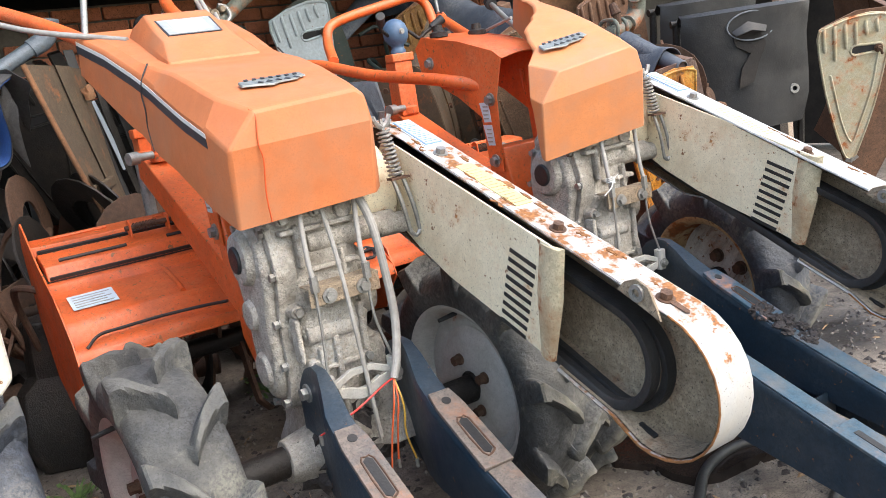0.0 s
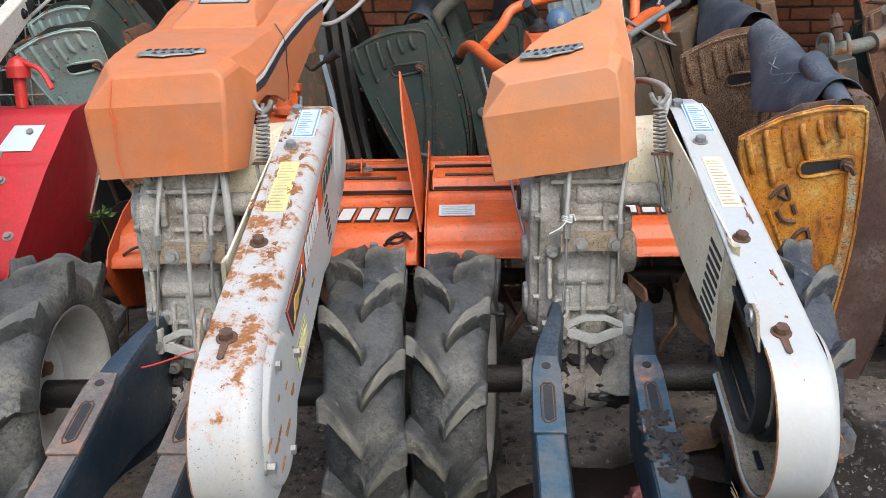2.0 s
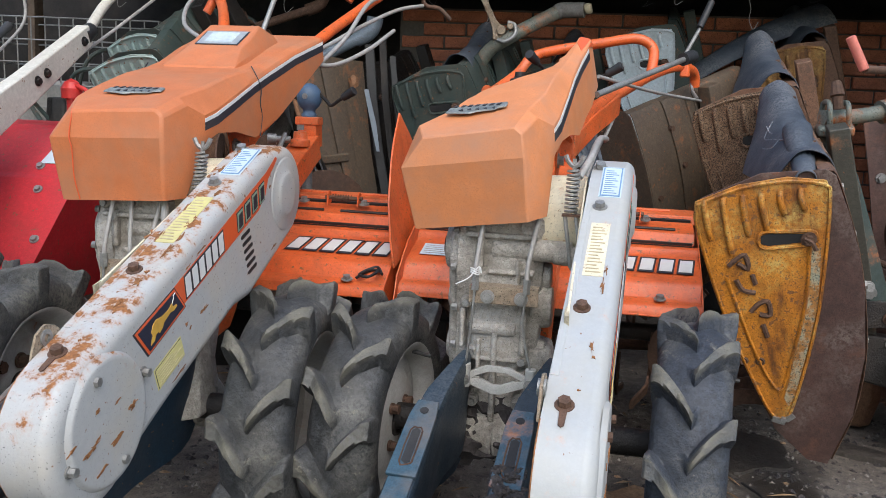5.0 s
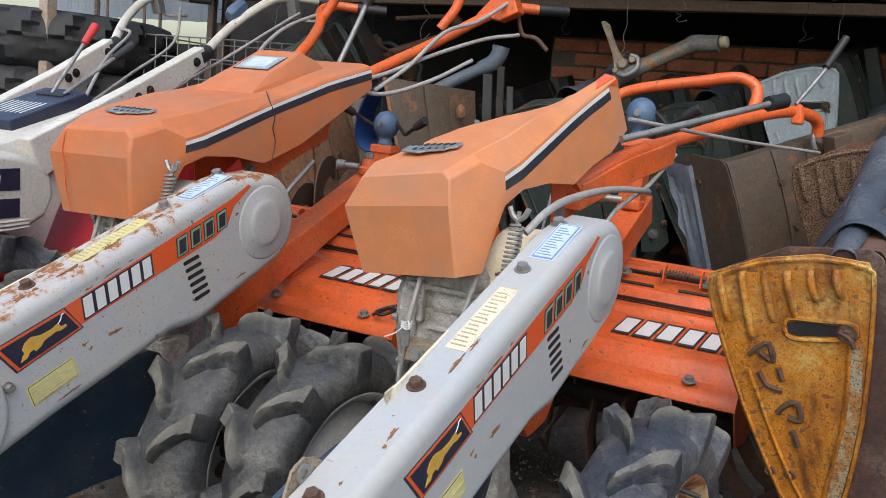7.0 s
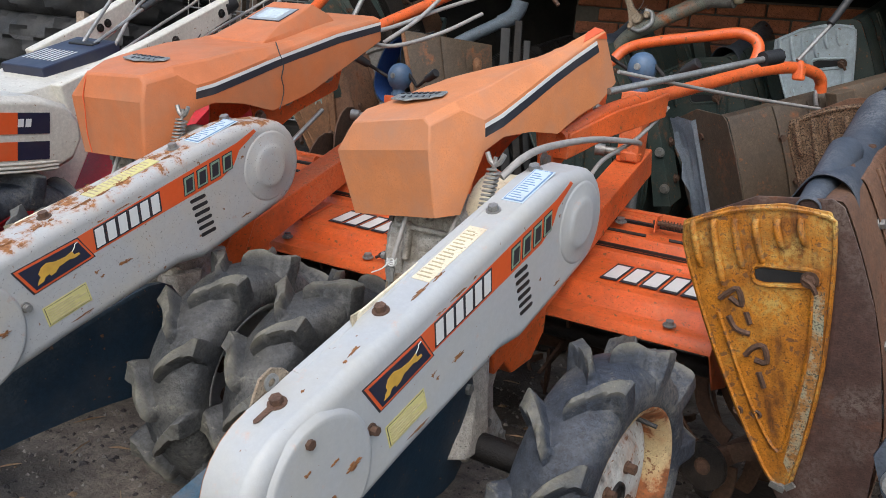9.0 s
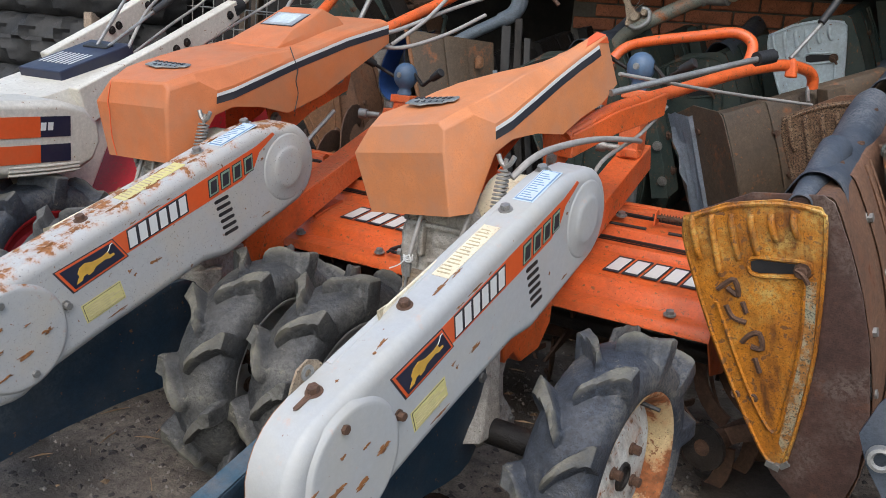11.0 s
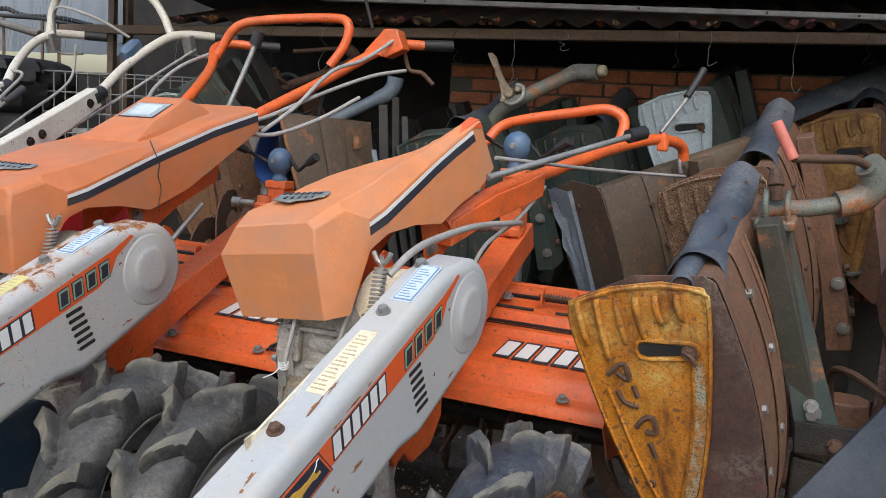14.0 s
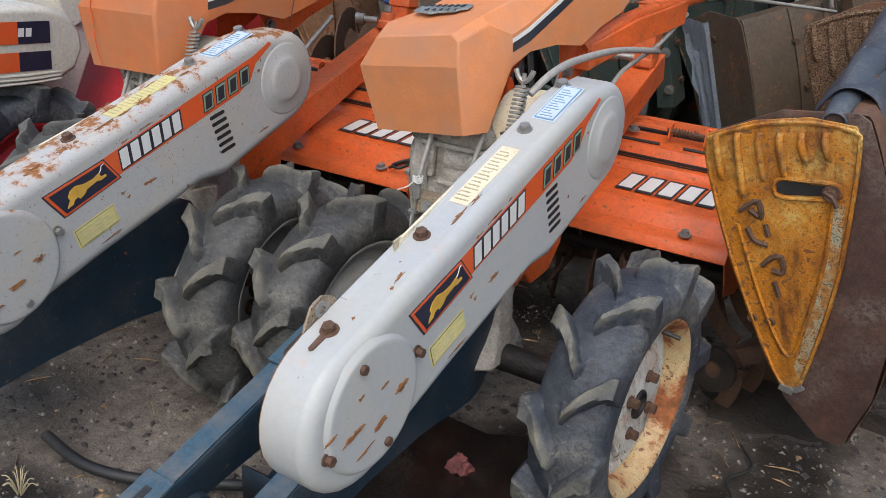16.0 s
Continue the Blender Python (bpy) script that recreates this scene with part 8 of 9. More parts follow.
    out = [(1.72, 0.38), (1.90, 0.62), (2.05, 0.77), (2.20, 0.80), (2.34, 0.78), (2.30, 0.40), (2.10, 0.26), (1.85, 0.28)]
    loft(bm, [[(0.136 + d + 0.19 * (b - 0.5), a, b) for a, b in out] for d in (0.0, 0.004)])
    part("end_plate", bm, RED, cover)
    for x, y in ((0.09, 2.02), (0.02, 1.97), (-0.14, 1.97), (0.05, 1.905), (-0.12, 1.90), (0.10, 1.80), (-0.3, 1.85)):
        bm = B()
        z = 0.410 + (y - 1.745) * 1.19 if y < 1.93 else 0.645 + (y - 1.955) * 1.05
        bolt(bm, (x, y, z + 0.003), (0, -0.72, 0.7), 0.009, 0.010)
        part("cover_bolt", bm, STEEL, cover)
    decal(cover, "service_label", [(0.015, 1.975, 0.6725), (0.105, 1.975, 0.6725), (0.125, 2.035, 0.7355), (0.045, 2.035, 0.7355)], PAPER, "pale service label")
    bm = B()
    loft(bm, [[(xr - w, 2.37, z), (xr, 2.27, z), (xr + 0.006, 2.27, z), (xr - w + 0.006, 2.37, z)] for xr, w, z in ((0.098, 0.05, 0.36), (0.160, 0.065, 0.55), (0.215, 0.065, 0.72), (0.247, 0.045, 0.82))])
    part("side_plate", bm, OFFWHITE, cover, "dirty white side plate", bevel=0.002)
    bm = B()
    spin(bm, [(0.0, 0.0001), (0.0, 0.03), (0.03, 0.032), (0.05, 0.02), (0.06, 0.0001)], 18, "z", (0.03, 2.13, 0.86))
    cyl(bm, (0.03, 2.13, 0.78), (0.03, 2.13, 0.87), 0.016)
    tube(bm, [(0.05, 2.12, 0.90), (0.10, 2.10, 0.88), (0.13, 2.09, 0.83)], 0.007, 8, 4)
    part("depth_crank", bm, REDPLASTIC, cover, "red depth crank")
    return t


far_tiller()


# ---- tines, drum and rolled rubber ----
def tine_rotor(m, label, n=14, length=0.6):
    t = thing("tine_rotor", m, label, "tine rotor", "loose tine rotors")
    bm = B()
    cyl(bm, (0, 0, 0), (length, 0, 0), 0.025)
    part("shaft", bm, RUSTSTEEL, t)
    for k in range(n):
        x = 0.03 + (length - 0.06) * k / (n - 1)
        a = 2.1 * k
        d, e = Vector((0, math.cos(a), math.sin(a))), Vector((0, -math.sin(a), math.cos(a)))
        s = 1 if k % 2 else -1
        rings = []
        for q in range(9):
            f = q / 8
            ang = 1.9 * f
            p = Vector((x + s * 0.05 * f ** 3, 0, 0)) + d * (0.03 + 0.15 * math.sin(ang)) + e * (0.13 * (1 - math.cos(ang)))
            w = 0.020 - 0.010 * f ** 2
            v = (d * math.cos(ang) + e * math.sin(ang)).cross(Vector((1, 0, 0))).normalized()
            rings.append([p + v * w + Vector((0.004, 0, 0)), p - v * w + Vector((0.004, 0, 0)), p - v * w - Vector((0.004, 0, 0)), p + v * w - Vector((0.004, 0, 0))])
        bm = B()
        loft(bm, rings)
        part("tine", bm, RUSTSTEEL, t)
    for x in (0.0, length * 0.5, length):
        bm = B()
        spin(bm, [(x - 0.006, 0.02), (x - 0.006, 0.055), (x + 0.006, 0.055), (x + 0.006, 0.02)], 18)
        part("flange", bm, DARKSTEEL, t)
    return t


for m, label in ((pose(2.48, 1.95, 0.19, 0, 0, 30), "rusty tine rotor on the ground beside the rotary units"), (pose(2.60, 2.20, 0.40, 20, -12, 40), "rusty tine rotor piled on another"), (pose(2.85, 1.95, 0.19, 50, 0, 60), "brown tine rotor lying in the pile"),
                 (pose(2.55, 2.55, 0.22, 50, -5, 10), "brown tine rotor behind the pile"), (pose(2.70, 2.55, 0.55, 80, -20, 30), "rusted tine rotor at the top of the pile"),
                 (pose(0.05, 2.42, 0.19, 0, 0, 12), "rusty tine rotor behind the orange tiller"), (pose(0.20, 2.62, 0.40, 40, 8, -12), "rusty tine rotor stacked in the shade"), (pose(1.25, 2.20, 0.19, 20, 0, 5), "rusty tine rotor in the shade under the covers"),
                 (pose(1.90, 1.75, 0.14, 20, 0, 70), "rusty tine rotor beneath the leaning unit"), (pose(0.7, 2.35, 0.2, 20, 0, 5), "greasy tine rotor below the tan unit")):
    tine_rotor(m, label)

def crescent(m, label, mat):
    """A pressed crescent blade on a hub ring."""
    t = thing("crescent_tine", m, label, "tine", "piled crescent tines")
    bm = B()
    rings = []
    for q in range(15):
        a = 4.3 * q / 14
        r = 0.125 + 0.012 * math.sin(a)
        w = 0.030 * math.sin(math.pi * (0.12 + 0.80 * q / 14)) + 0.010
        c, s = math.cos(a), math.sin(a)
        z = 0.05 * math.sin(a * 0.8)
        rings.append([((r - w) * c, (r - w) * s, z - 0.006), ((r + w) * c, (r + w) * s, z + 0.006), ((r + w) * c, (r + w) * s, z + 0.013), ((r - w) * c, (r - w) * s, z + 0.001)])
    loft(bm, rings)
    part("blade", bm, mat, t, bevel=0.001)
    bm = B()
    cyl(bm, (0.02, -0.05, 0.0), (0.125, 0.0, 0.0), 0.016, 0.018, 8)
    cyl(bm, (0.02, -0.05, -0.03), (0.02, -0.05, 0.04), 0.03, 0.03, 14)
    part("hub", bm, RUSTSTEEL, t, bevel=0.003)
    return t


random.seed(77)
for k in range(36):
    col, lev = k % 11, k // 11
    x = 2.46 + 0.095 * col + random.uniform(-0.04, 0.04)
    y = 1.86 + 0.05 * col + random.uniform(-0.10, 0.14)
    crescent(pose(x + 0.12, y + 0.06, 0.145 + 0.17 * lev, random.uniform(60, 110), random.uniform(-25, 25), random.uniform(0, 360)), "brown rusted crescent tine in the pile", RUSTBROWN if k % 3 else RUSTSTEEL)
for k in range(10):
    crescent(pose(0.10 + 0.08 * k, 2.42 + 0.05 * (k % 3), 0.15 + 0.16 * (k % 3), 80 + 10 * (k % 2), 12 * (k % 4) - 15, 47 * k), "greasy crescent tine behind the orange cover", DARKSTEEL if k % 2 else RUSTSTEEL)
random.seed(52)
for k in range(26):
    x, y = 0.28 + 0.55 * random.random(), 2.62 + 0.42 * random.random()
    crescent(pose(x, y, 0.12 + 0.15 * (k % 4), 70 + 40 * random.random(), random.uniform(-30, 30), random.uniform(0, 360)), "greasy crescent tine in the dark heap", DARKSTEEL if k % 3 else RUSTSTEEL)
for x, y, z in ((0.52, 3.28, 0.98), (0.86, 3.42, 0.90)):
    rotary_unit(leaning((x, y, z)), "greasy dark rotary unit behind the heap of tines", DARKSTEEL, DARKSTEEL, DARKSTEEL, None, None, 0.3)

drum = thing("belt_pulley", pose(0.335, 2.84, 0.822, 0, 0, 12), "grey flat drum leaning in the pile", "drum")
bm = B()
spin(bm, [(0.10, 0.0001), (0.10, 0.150), (0.0, 0.172), (-0.008, 0.172), (-0.010, 0.160), (0.0, 0.152), (0.004, 0.0001)], 40, "y")
part("drum_body", bm, DRUMGREY, drum, angle=40)
bm = B()
tube(bm, [(0.0, 0.0, 0.02), (0.06, -0.012, 0.05), (0.11, -0.012, 0.10)], 0.012, 8, 4)
bolt(bm, (0, 0.002, 0), (0, -1, 0), 0.02, 0.02)
part("drum_arm", bm, RUSTSTEEL, drum)
bm = B()
for z in (-0.2, -0.5):
    box(bm, (0, 0.06, z - 0.05), (0.10, 0.05, 0.36))
part("drum_stand", bm, DARKSTEEL, drum)

roll = thing("rubber_roll", pose(0.43, 2.66, 0.80, 8, 0, 12), "rolled rubber sheet, bright blue inside", "rubber sheet")
ring = [(0.05, 0.23), (0.0, 0.18), (-0.035, 0.08), (-0.03, 0.01), (0.01, -0.025), (0.06, -0.01), (0.075, 0.06), (0.065, 0.14), (0.07, 0.20), (0.11, 0.23)]
for off, mt, nm in ((1.0, CANVAS, "outer_face"), (0.94, BLUECLOTH, "inner_face")):
    bm = B()
    pts = smooth_path([(0.03 + (a - 0.03) * off, 0, 0.09 + (b - 0.09) * off) for a, b in ring], 4)
    loft(bm, [[p + Vector((0, y, 0)) for p in pts] for y in (0.0, 0.12, 0.26)], close=False, caps=False)
    part(nm, bm, mt, roll, "bright blue lining" if mt is BLUECLOTH else "grey canvas backing", solid=0.003, angle=60)

bm = B()
loft(bm, [[(0.10 + 0.02 * math.sin(k), y, 0.245 - 0.01 * k * k * 0.15), (0.16 + 0.008 * k, y + 0.01 * math.sin(2 * k), 0.20 - 0.05 * k)] for k, y in ((0, 0.0), (1, 0.05), (2, 0.09), (3, 0.12))], close=False, caps=False)
rows = []
for k in range(7):
    f = k / 6
    rows.append([(0.07 + 0.05 * f + 0.012 * math.sin(4 * f + q), 0.01 * q + 0.03 * math.sin(3 * f), 0.22 - 0.20 * f * (0.4 + 0.2 * q) - 0.02 * q) for q in range(4)])
loft(bm, rows, close=False, caps=False)
part("canvas_fold", bm, CANVAS, roll, "frayed grey canvas fold", solid=0.003, angle=60)

# ---- stack of large tyres, wire crate ----
def big_tyre(z, r, label, turn):
    t = thing("tractor_tyre", pose(-1.55, 3.0, z, 0, 0, turn), label, "tyre", "stacked tractor tyres")
    bm = B()
    ns, prof = 110, 17
    rings = []
    for i in range(ns):
        a = 2 * math.pi * i / ns
        ring = []
        for k in range(prof):
            f = k / (prof - 1) * 2 - 1
            h = 0.125 * f
            rad = r * (1 - 0.10 * abs(f) ** 3)
            ph = (a * 22 / (2 * math.pi) + (1 if f > 0 else 0) * 0.5 - abs(f) * 0.55) % 1.0
            lug = max(0.0, min(1.0, (0.19 - abs(ph - 0.5)) * 14)) * (1 if abs(f) < 0.98 else 0.2)
            rad += 0.032 * lug
            ring.append((rad * math.cos(a), rad * math.sin(a), h))
        rings.append(ring)
    loft(bm, rings + rings[:1], close=False, caps=False)
    bmesh.ops.remove_doubles(bm, verts=bm.verts, dist=1e-5)
    tread = part("lugged_tread", bm, RUBBER_DARK, t, angle=40)
    for s in (1, -1):
        bm = B()
        spin(bm, [(s * 0.124, r * 0.91), (s * 0.128, r * 0.82), (s * 0.118, r * 0.70), (s * 0.08, r * 0.58), (0.0, r * 0.57)], 48, "z")
        part("sidewall", bm, RUBBER_DARK, t, angle=50)


for i in range(5):
    big_tyre(0.125 + 0.245 * i, 0.56 - 0.015 * (i % 2), "large black tractor tyre lying flat in a stack", 23 * i)

crate = thing("wire_crate", pose(-1.0, 3.05, 0.62, 0, 0, 6), "galvanised wire mesh crate", "crate")
for k in range(15):
    bm = B()
    tube(bm, [(0.06 * k, 0, 0), (0.06 * k, 0, 0.56)], 0.003, 5, 1)
    tube(bm, [(0.06 * k, 0, 0.0), (0.06 * k, 0.45, 0.0)], 0.003, 5, 1)
    part("wire", bm, STEEL, crate)
for k in range(7):
    bm = B()
    tube(bm, [(0, 0, 0.093 * k), (0.84, 0, 0.093 * k), (0.84, 0.45, 0.093 * k), (0, 0.45, 0.093 * k), (0, 0, 0.093 * k)], 0.0035, 5, 1)
    part("wire", bm, STEEL, crate)
bm = B()
box(bm, (0.42, 0.22, -0.32), (0.8, 0.42, 0.58))
part("support_block", bm, SHADE_BLACK, crate, bevel=0.01)
bm = B()
loft(bm, [rounded_rect(0.30, 0.22, 0.02, 0.4, 0.3, 0.05), rounded_rect(0.30, 0.22, 0.30, 0.46, 0.36, 0.06)])
part("sack", bm, CABLE, crate, "pale plastic sack in the crate", bevel=0.02)

# ---- shed: brick wall, posts, eave and roof ----
bm = B()
box(bm, (3.05, 3.86, 0.665), (4.6, 0.2, 1.33))
wall = part("wall_north", bm, MORTAR)
tagged(wall, "rough brick back wall of the shed", "wall", kind="structure")
# added backdrop: the shade above the brick wall put into a near-black colour
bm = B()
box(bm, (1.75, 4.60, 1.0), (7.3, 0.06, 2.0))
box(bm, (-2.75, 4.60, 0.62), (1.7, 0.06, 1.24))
added_wall_back = part("added_wall_back", bm, SHADE_BLACK)
tagged(added_wall_back, "added near-black backdrop for the shade behind the brick parapet", "wall", kind="structure")
# added side walls, near-black to keep the shed interior dark
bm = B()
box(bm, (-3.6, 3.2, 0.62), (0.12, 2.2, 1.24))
wall_w = part("added_wall_west", bm, SHADE_BLACK)
tagged(wall_w, "added near-black side wall of the shed, shade in its colour", "wall", kind="structure")
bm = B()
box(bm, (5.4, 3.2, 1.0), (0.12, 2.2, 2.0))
wall_e = part("added_wall_east", bm, SHADE_BLACK)
tagged(wall_e, "added near-black side wall of the shed, shade in its colour", "wall", kind="structure")
# roof underside, its shade painted into the near-black colour
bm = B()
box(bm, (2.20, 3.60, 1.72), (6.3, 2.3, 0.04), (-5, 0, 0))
roof = part("ceiling", bm, SHADE_BLACK)
tagged(roof, "underside of the shed roof, its shade painted near-black", "ceiling", kind="structure")
eave = thing("eave_rail", pose(0, 0, 0), "weathered timber eave rail under corrugated sheets", "roof rail")
bm = B()
loft(bm, [[(-1.05, 3.20, 1.366), (-1.05, 3.20, 1.406), (-1.05, 3.25, 1.406), (-1.05, 3.25, 1.366)], [(5.2, 3.20, 1.420), (5.2, 3.20, 1.460), (5.2, 3.25, 1.460), (5.2, 3.25, 1.420)]])
part("rail", bm, WOOD, eave, bevel=0.004)
bm = B()
rows = []
random.seed(11)
for y, dz in ((3.17, 0.0), (3.6, 0.10), (4.05, 0.20)):
    rows.append([(x, y + (0.012 * noise.noise(Vector((x * 9, 3, 0))) if y < 3.3 else 0), 1.402 + (x + 3.4) * 0.0087 + dz + 0.016 * math.sin(x * 42) + 0.008 * noise.noise(Vector((x * 6, 1, 2)))) for x in (-3.4 + 0.03 * k for k in range(100, 288))])
loft(bm, rows, close=False, caps=False)
part("corrugated_sheet", bm, SHEETROOF, eave, "rusty corrugated roof sheet", solid=0.003, angle=60)
for name, y, p0, p1, h, d, mt, lb in (("upper_rail", 3.0, (0.45, 1.497), (4.5, 1.405), 0.019, 0.03, CHANNEL, "dull grey steel channel under the roof"), ("front_rail", 2.62, (-1.2, 1.635), (4.5, 1.400), 0.040, 0.05, FRONTBEAM, "pale rusty front beam of the roof")):
    r = thing(name, pose(0, 0, 0), lb, "roof rail")
    bm = B()
    loft(bm, [[(x, y, z), (x, y, z + h), (x, y + d, z + h), (x, y + d, z)] for x, z in (p0, p1)])
    rail = part("rail", bm, mt, r, bevel=0.003)
    for x in (0.9, 1.70, 2.12, 2.40, 3.1):
        f = (x - p0[0]) / (p1[0] - p0[0])
        bm = B()
        cyl(bm, (x, y - 0.0015, p0[1] + f * (p1[1] - p0[1]) + h / 2), (x, y + 0.004, p0[1] + f * (p1[1] - p0[1]) + h / 2), 0.0045, 0.0045, 12)
        part("bolt_hole", bm, BLACK, rail)
    for x in (p0[0] + 0.04, 4.4):
        f = (x - p0[0]) / (p1[0] - p0[0])
        top = p0[1] + f * (p1[1] - p0[1]) + 0.004
        bm = B()
        if x < 1 and name == "upper_rail":
            box(bm, (x, y + d / 2, (top + h + 1.75) / 2), (0.03, 0.025, 1.75 - top - h))
        else:
            box(bm, (x, y + d / 2, top / 2), (0.05, 0.05, top))
        part("post", bm, mt, r, bevel=0.003)
# bricks of the back wall
me_brick = bpy.data.meshes.new("brick")
bm = B()
box(bm, (0, 0, 0), (0.196, 0.03, 0.052))
bmesh.ops.bevel(bm, geom=bm.edges[:], offset=0.003, segments=1, affect="EDGES")
bm.to_mesh(me_brick)
bm.free()
me_brick.materials.append(BRICK)
for row in range(15):
    for col in range(16):
        x = 0.86 + col * 0.206 + (0.103 if row % 2 else 0)
        ob = new("brick", me_brick)
        ob.parent = wall
        ob.matrix_basis = pose(x, 3.757 + 0.004 * noise.noise(Vector((col, row, 0))), 0.4465 + row * 0.0605, 0, 0.6 * noise.noise(Vector((col * 2, row, 5))), 0)


# ---- litter and small things ----
def scatter(name, label, mat, count, seed, area, size, flat=0.4, category="litter"):
    """Many small pieces on the ground, too many to count."""
    random.seed(seed)
    verts, faces = [], []
    for k in range(count):
        x, y = random.uniform(area[0], area[2]), random.uniform(area[1], area[3])
        s = size * (0.4 + 1.2 * random.random() ** 2)
        a = random.random() * 6.28
        ux, uy = math.cos(a) * s, math.sin(a) * s
        z = 0.014 * noise.noise(Vector((x, y, 0)) * 1.7) + 0.006 * noise.noise(Vector((x, y, 0)) * 7) - 0.012
        n = len(verts)
        h = s * flat
        k1, k2 = random.uniform(0.4, 0.9), random.uniform(0.4, 0.9)
        verts += [(x + ux, y + uy, z - 0.001), (x - uy * k1, y + ux * k1, z + h * 0.3), (x - ux, y - uy, z - 0.001), (x + uy * k2, y - ux * k2, z + h * 0.2), (x + ux * 0.2, y + uy * 0.1, z + h)]
        faces += [(n, n + 1, n + 4), (n + 1, n + 2, n + 4), (n + 2, n + 3, n + 4), (n + 3, n, n + 4), (n + 3, n + 2, n + 1, n)]
    me = bpy.data.meshes.new(name)
    me.from_pydata(verts, [], faces)
    me.materials.append(mat)
    ob = new(name, me)
    return tagged(ob, label, category, kind="stuff")


scatter("pebbles", "small grey pebbles and clods on the dirt", PEBBLE, 9000, 3, (-0.4, 0.4, 3.2, 2.6), 0.0058, 0.9, "gravel")
scatter("leaf_litter", "dry brown leaf litter and scraps", DRYLEAF, 420, 4, (-0.6, 0.4, 3.4, 3.4), 0.014, 0.3)

puddle = thing("oil_patch", pose(0, 0, 0), "dark oily mud patch under the front beams", "oil patch")
bm = B()
ring = []
for k in range(36):
    a = 2 * math.pi * k / 36
    f = 1 + 0.22 * noise.noise(Vector((math.cos(a) * 2, math.sin(a) * 2, 3))) + 0.07 * math.sin(7 * a)
    ring.append((1.50 + 0.29 * f * math.cos(a), 1.17 + 0.24 * f * math.sin(a)))
loft(bm, [[(a, b, -0.03) for a, b in ring], [(a, b, 0.004) for a, b in ring], [(1.50 + (a - 1.50) * 0.9, 1.17 + (b - 1.17) * 0.9, 0.007) for a, b in ring]])
part("wet_mud", bm, OIL, puddle)
tagged(puddle, "dark oily mud patch under the front beams", "oil patch", kind="stuff")

# the second patch is damp dirt darkened for shade under the rotary unit
for x0, y0, rx, ry, turn, sd, lb in ((2.36, 1.98, 0.14, 0.040, -25, 5.0, "dark wet oil streak on the dirt"), (2.02, 1.92, 0.15, 0.16, 0, 9.0, "damp patch of dirt under the rotary unit, shade put into its colour"), (1.78, 1.42, 0.16, 0.11, 20, 13.0, "dark wet patch beside the tyre")):
    dark_patch = thing("damp_shade_patch", pose(x0, y0, 0, 0, 0, turn), lb, "damp patch", "damp patches")
    bm = B()
    rim = []
    for k in range(44):
        a = 2 * math.pi * k / 44
        f = 1 + 0.35 * noise.noise(Vector((math.cos(a) * 2, math.sin(a) * 2, sd))) + 0.14 * noise.noise(Vector((math.cos(a) * 7, math.sin(a) * 7, sd)))
        rim.append((rx * f * math.cos(a), ry * f * math.sin(a)))
    loft(bm, [[(a, b, -0.03) for a, b in rim], [(a * 0.99, b * 0.99, 0.002) for a, b in rim], [(a * 0.86, b * 0.86, 0.0045) for a, b in rim]])
    part("damp_shade_dirt", bm, DAMP_SHADED, dark_patch)

scatter("dark_crumbs", "dark crumbs of mud and bark on the dirt", MUD, 3000, 9, (0.0, 0.5, 2.9, 2.3), 0.010, 0.6)
random.seed(6)
verts, faces = [], []
for k in range(230):
    x, y = random.uniform(0.1, 3.0), random.uniform(0.5, 2.3)
    a, ln = random.random() * 6.28, random.uniform(0.02, 0.08)
    dx, dy, n = math.cos(a) * ln, math.sin(a) * ln, len(verts)
    z = 0.014 * noise.noise(Vector((x, y, 0)) * 1.7) + 0.006 * noise.noise(Vector((x, y, 0)) * 7) - 0.010
    verts += [(x, y, z), (x + dx, y + dy, z + 0.004), (x + dx - dy * 0.03, y + dy + dx * 0.03, z + 0.004), (x - dy * 0.03, y + dx * 0.03, z), (x + dx * 0.5, y + dy * 0.5, z + 0.007)]
    faces += [(n, n + 1, n + 4), (n + 1, n + 2, n + 4), (n + 2, n + 3, n + 4), (n + 3, n, n + 4)]
me = bpy.data.meshes.new("straw")
me.from_pydata(verts, [], faces)
me.materials.append(DRYLEAF)
tagged(new("straw", me), "bits of dry straw and twigs on the dirt", "litter", kind="stuff")

rag = thing("rag", pose(1.508, 1.23, 0.0), "crumpled faded red rag on the dirt", "rag")
bm = B()
lump(bm, (0, 0, 0.016), (0.022, 0.020, 0.020), 4.0, 3)
lump(bm, (0.012, 0.010, 0.012), (0.016, 0.013, 0.012), 9.0, 3)
part("cloth", bm, RAG, rag)

for i, (x, y, w, h, a, lb) in enumerate(((1.70, 1.50, 0.17, 0.12, 20, "crumpled brown cardboard scrap on the dirt"), (0.30, 2.02, 0.12, 0.07, -30, "dry curled brown leaf scrap"))):
    s = thing("cardboard_scrap", pose(x, y, 0.0, 0, 0, a), lb, "scrap")
    bm = B()
    rows = []
    for p in range(7):
        rows.append([(w * (p / 6 - 0.5) + 0.006 * math.sin(q * 2 + i), h * (q / 6 - 0.5) * (1 - 0.2 * abs(p / 6 - 0.5)) + 0.005 * math.sin(3 * p), 0.010 + 0.018 * abs(math.sin(0.9 * p + 0.6 * q + i)) * (0.3 + p / 9)) for q in range(7)])
    loft(bm, rows, close=False, caps=False)
    part("sheet", bm, DRYLEAF, s, solid=0.003, angle=30)

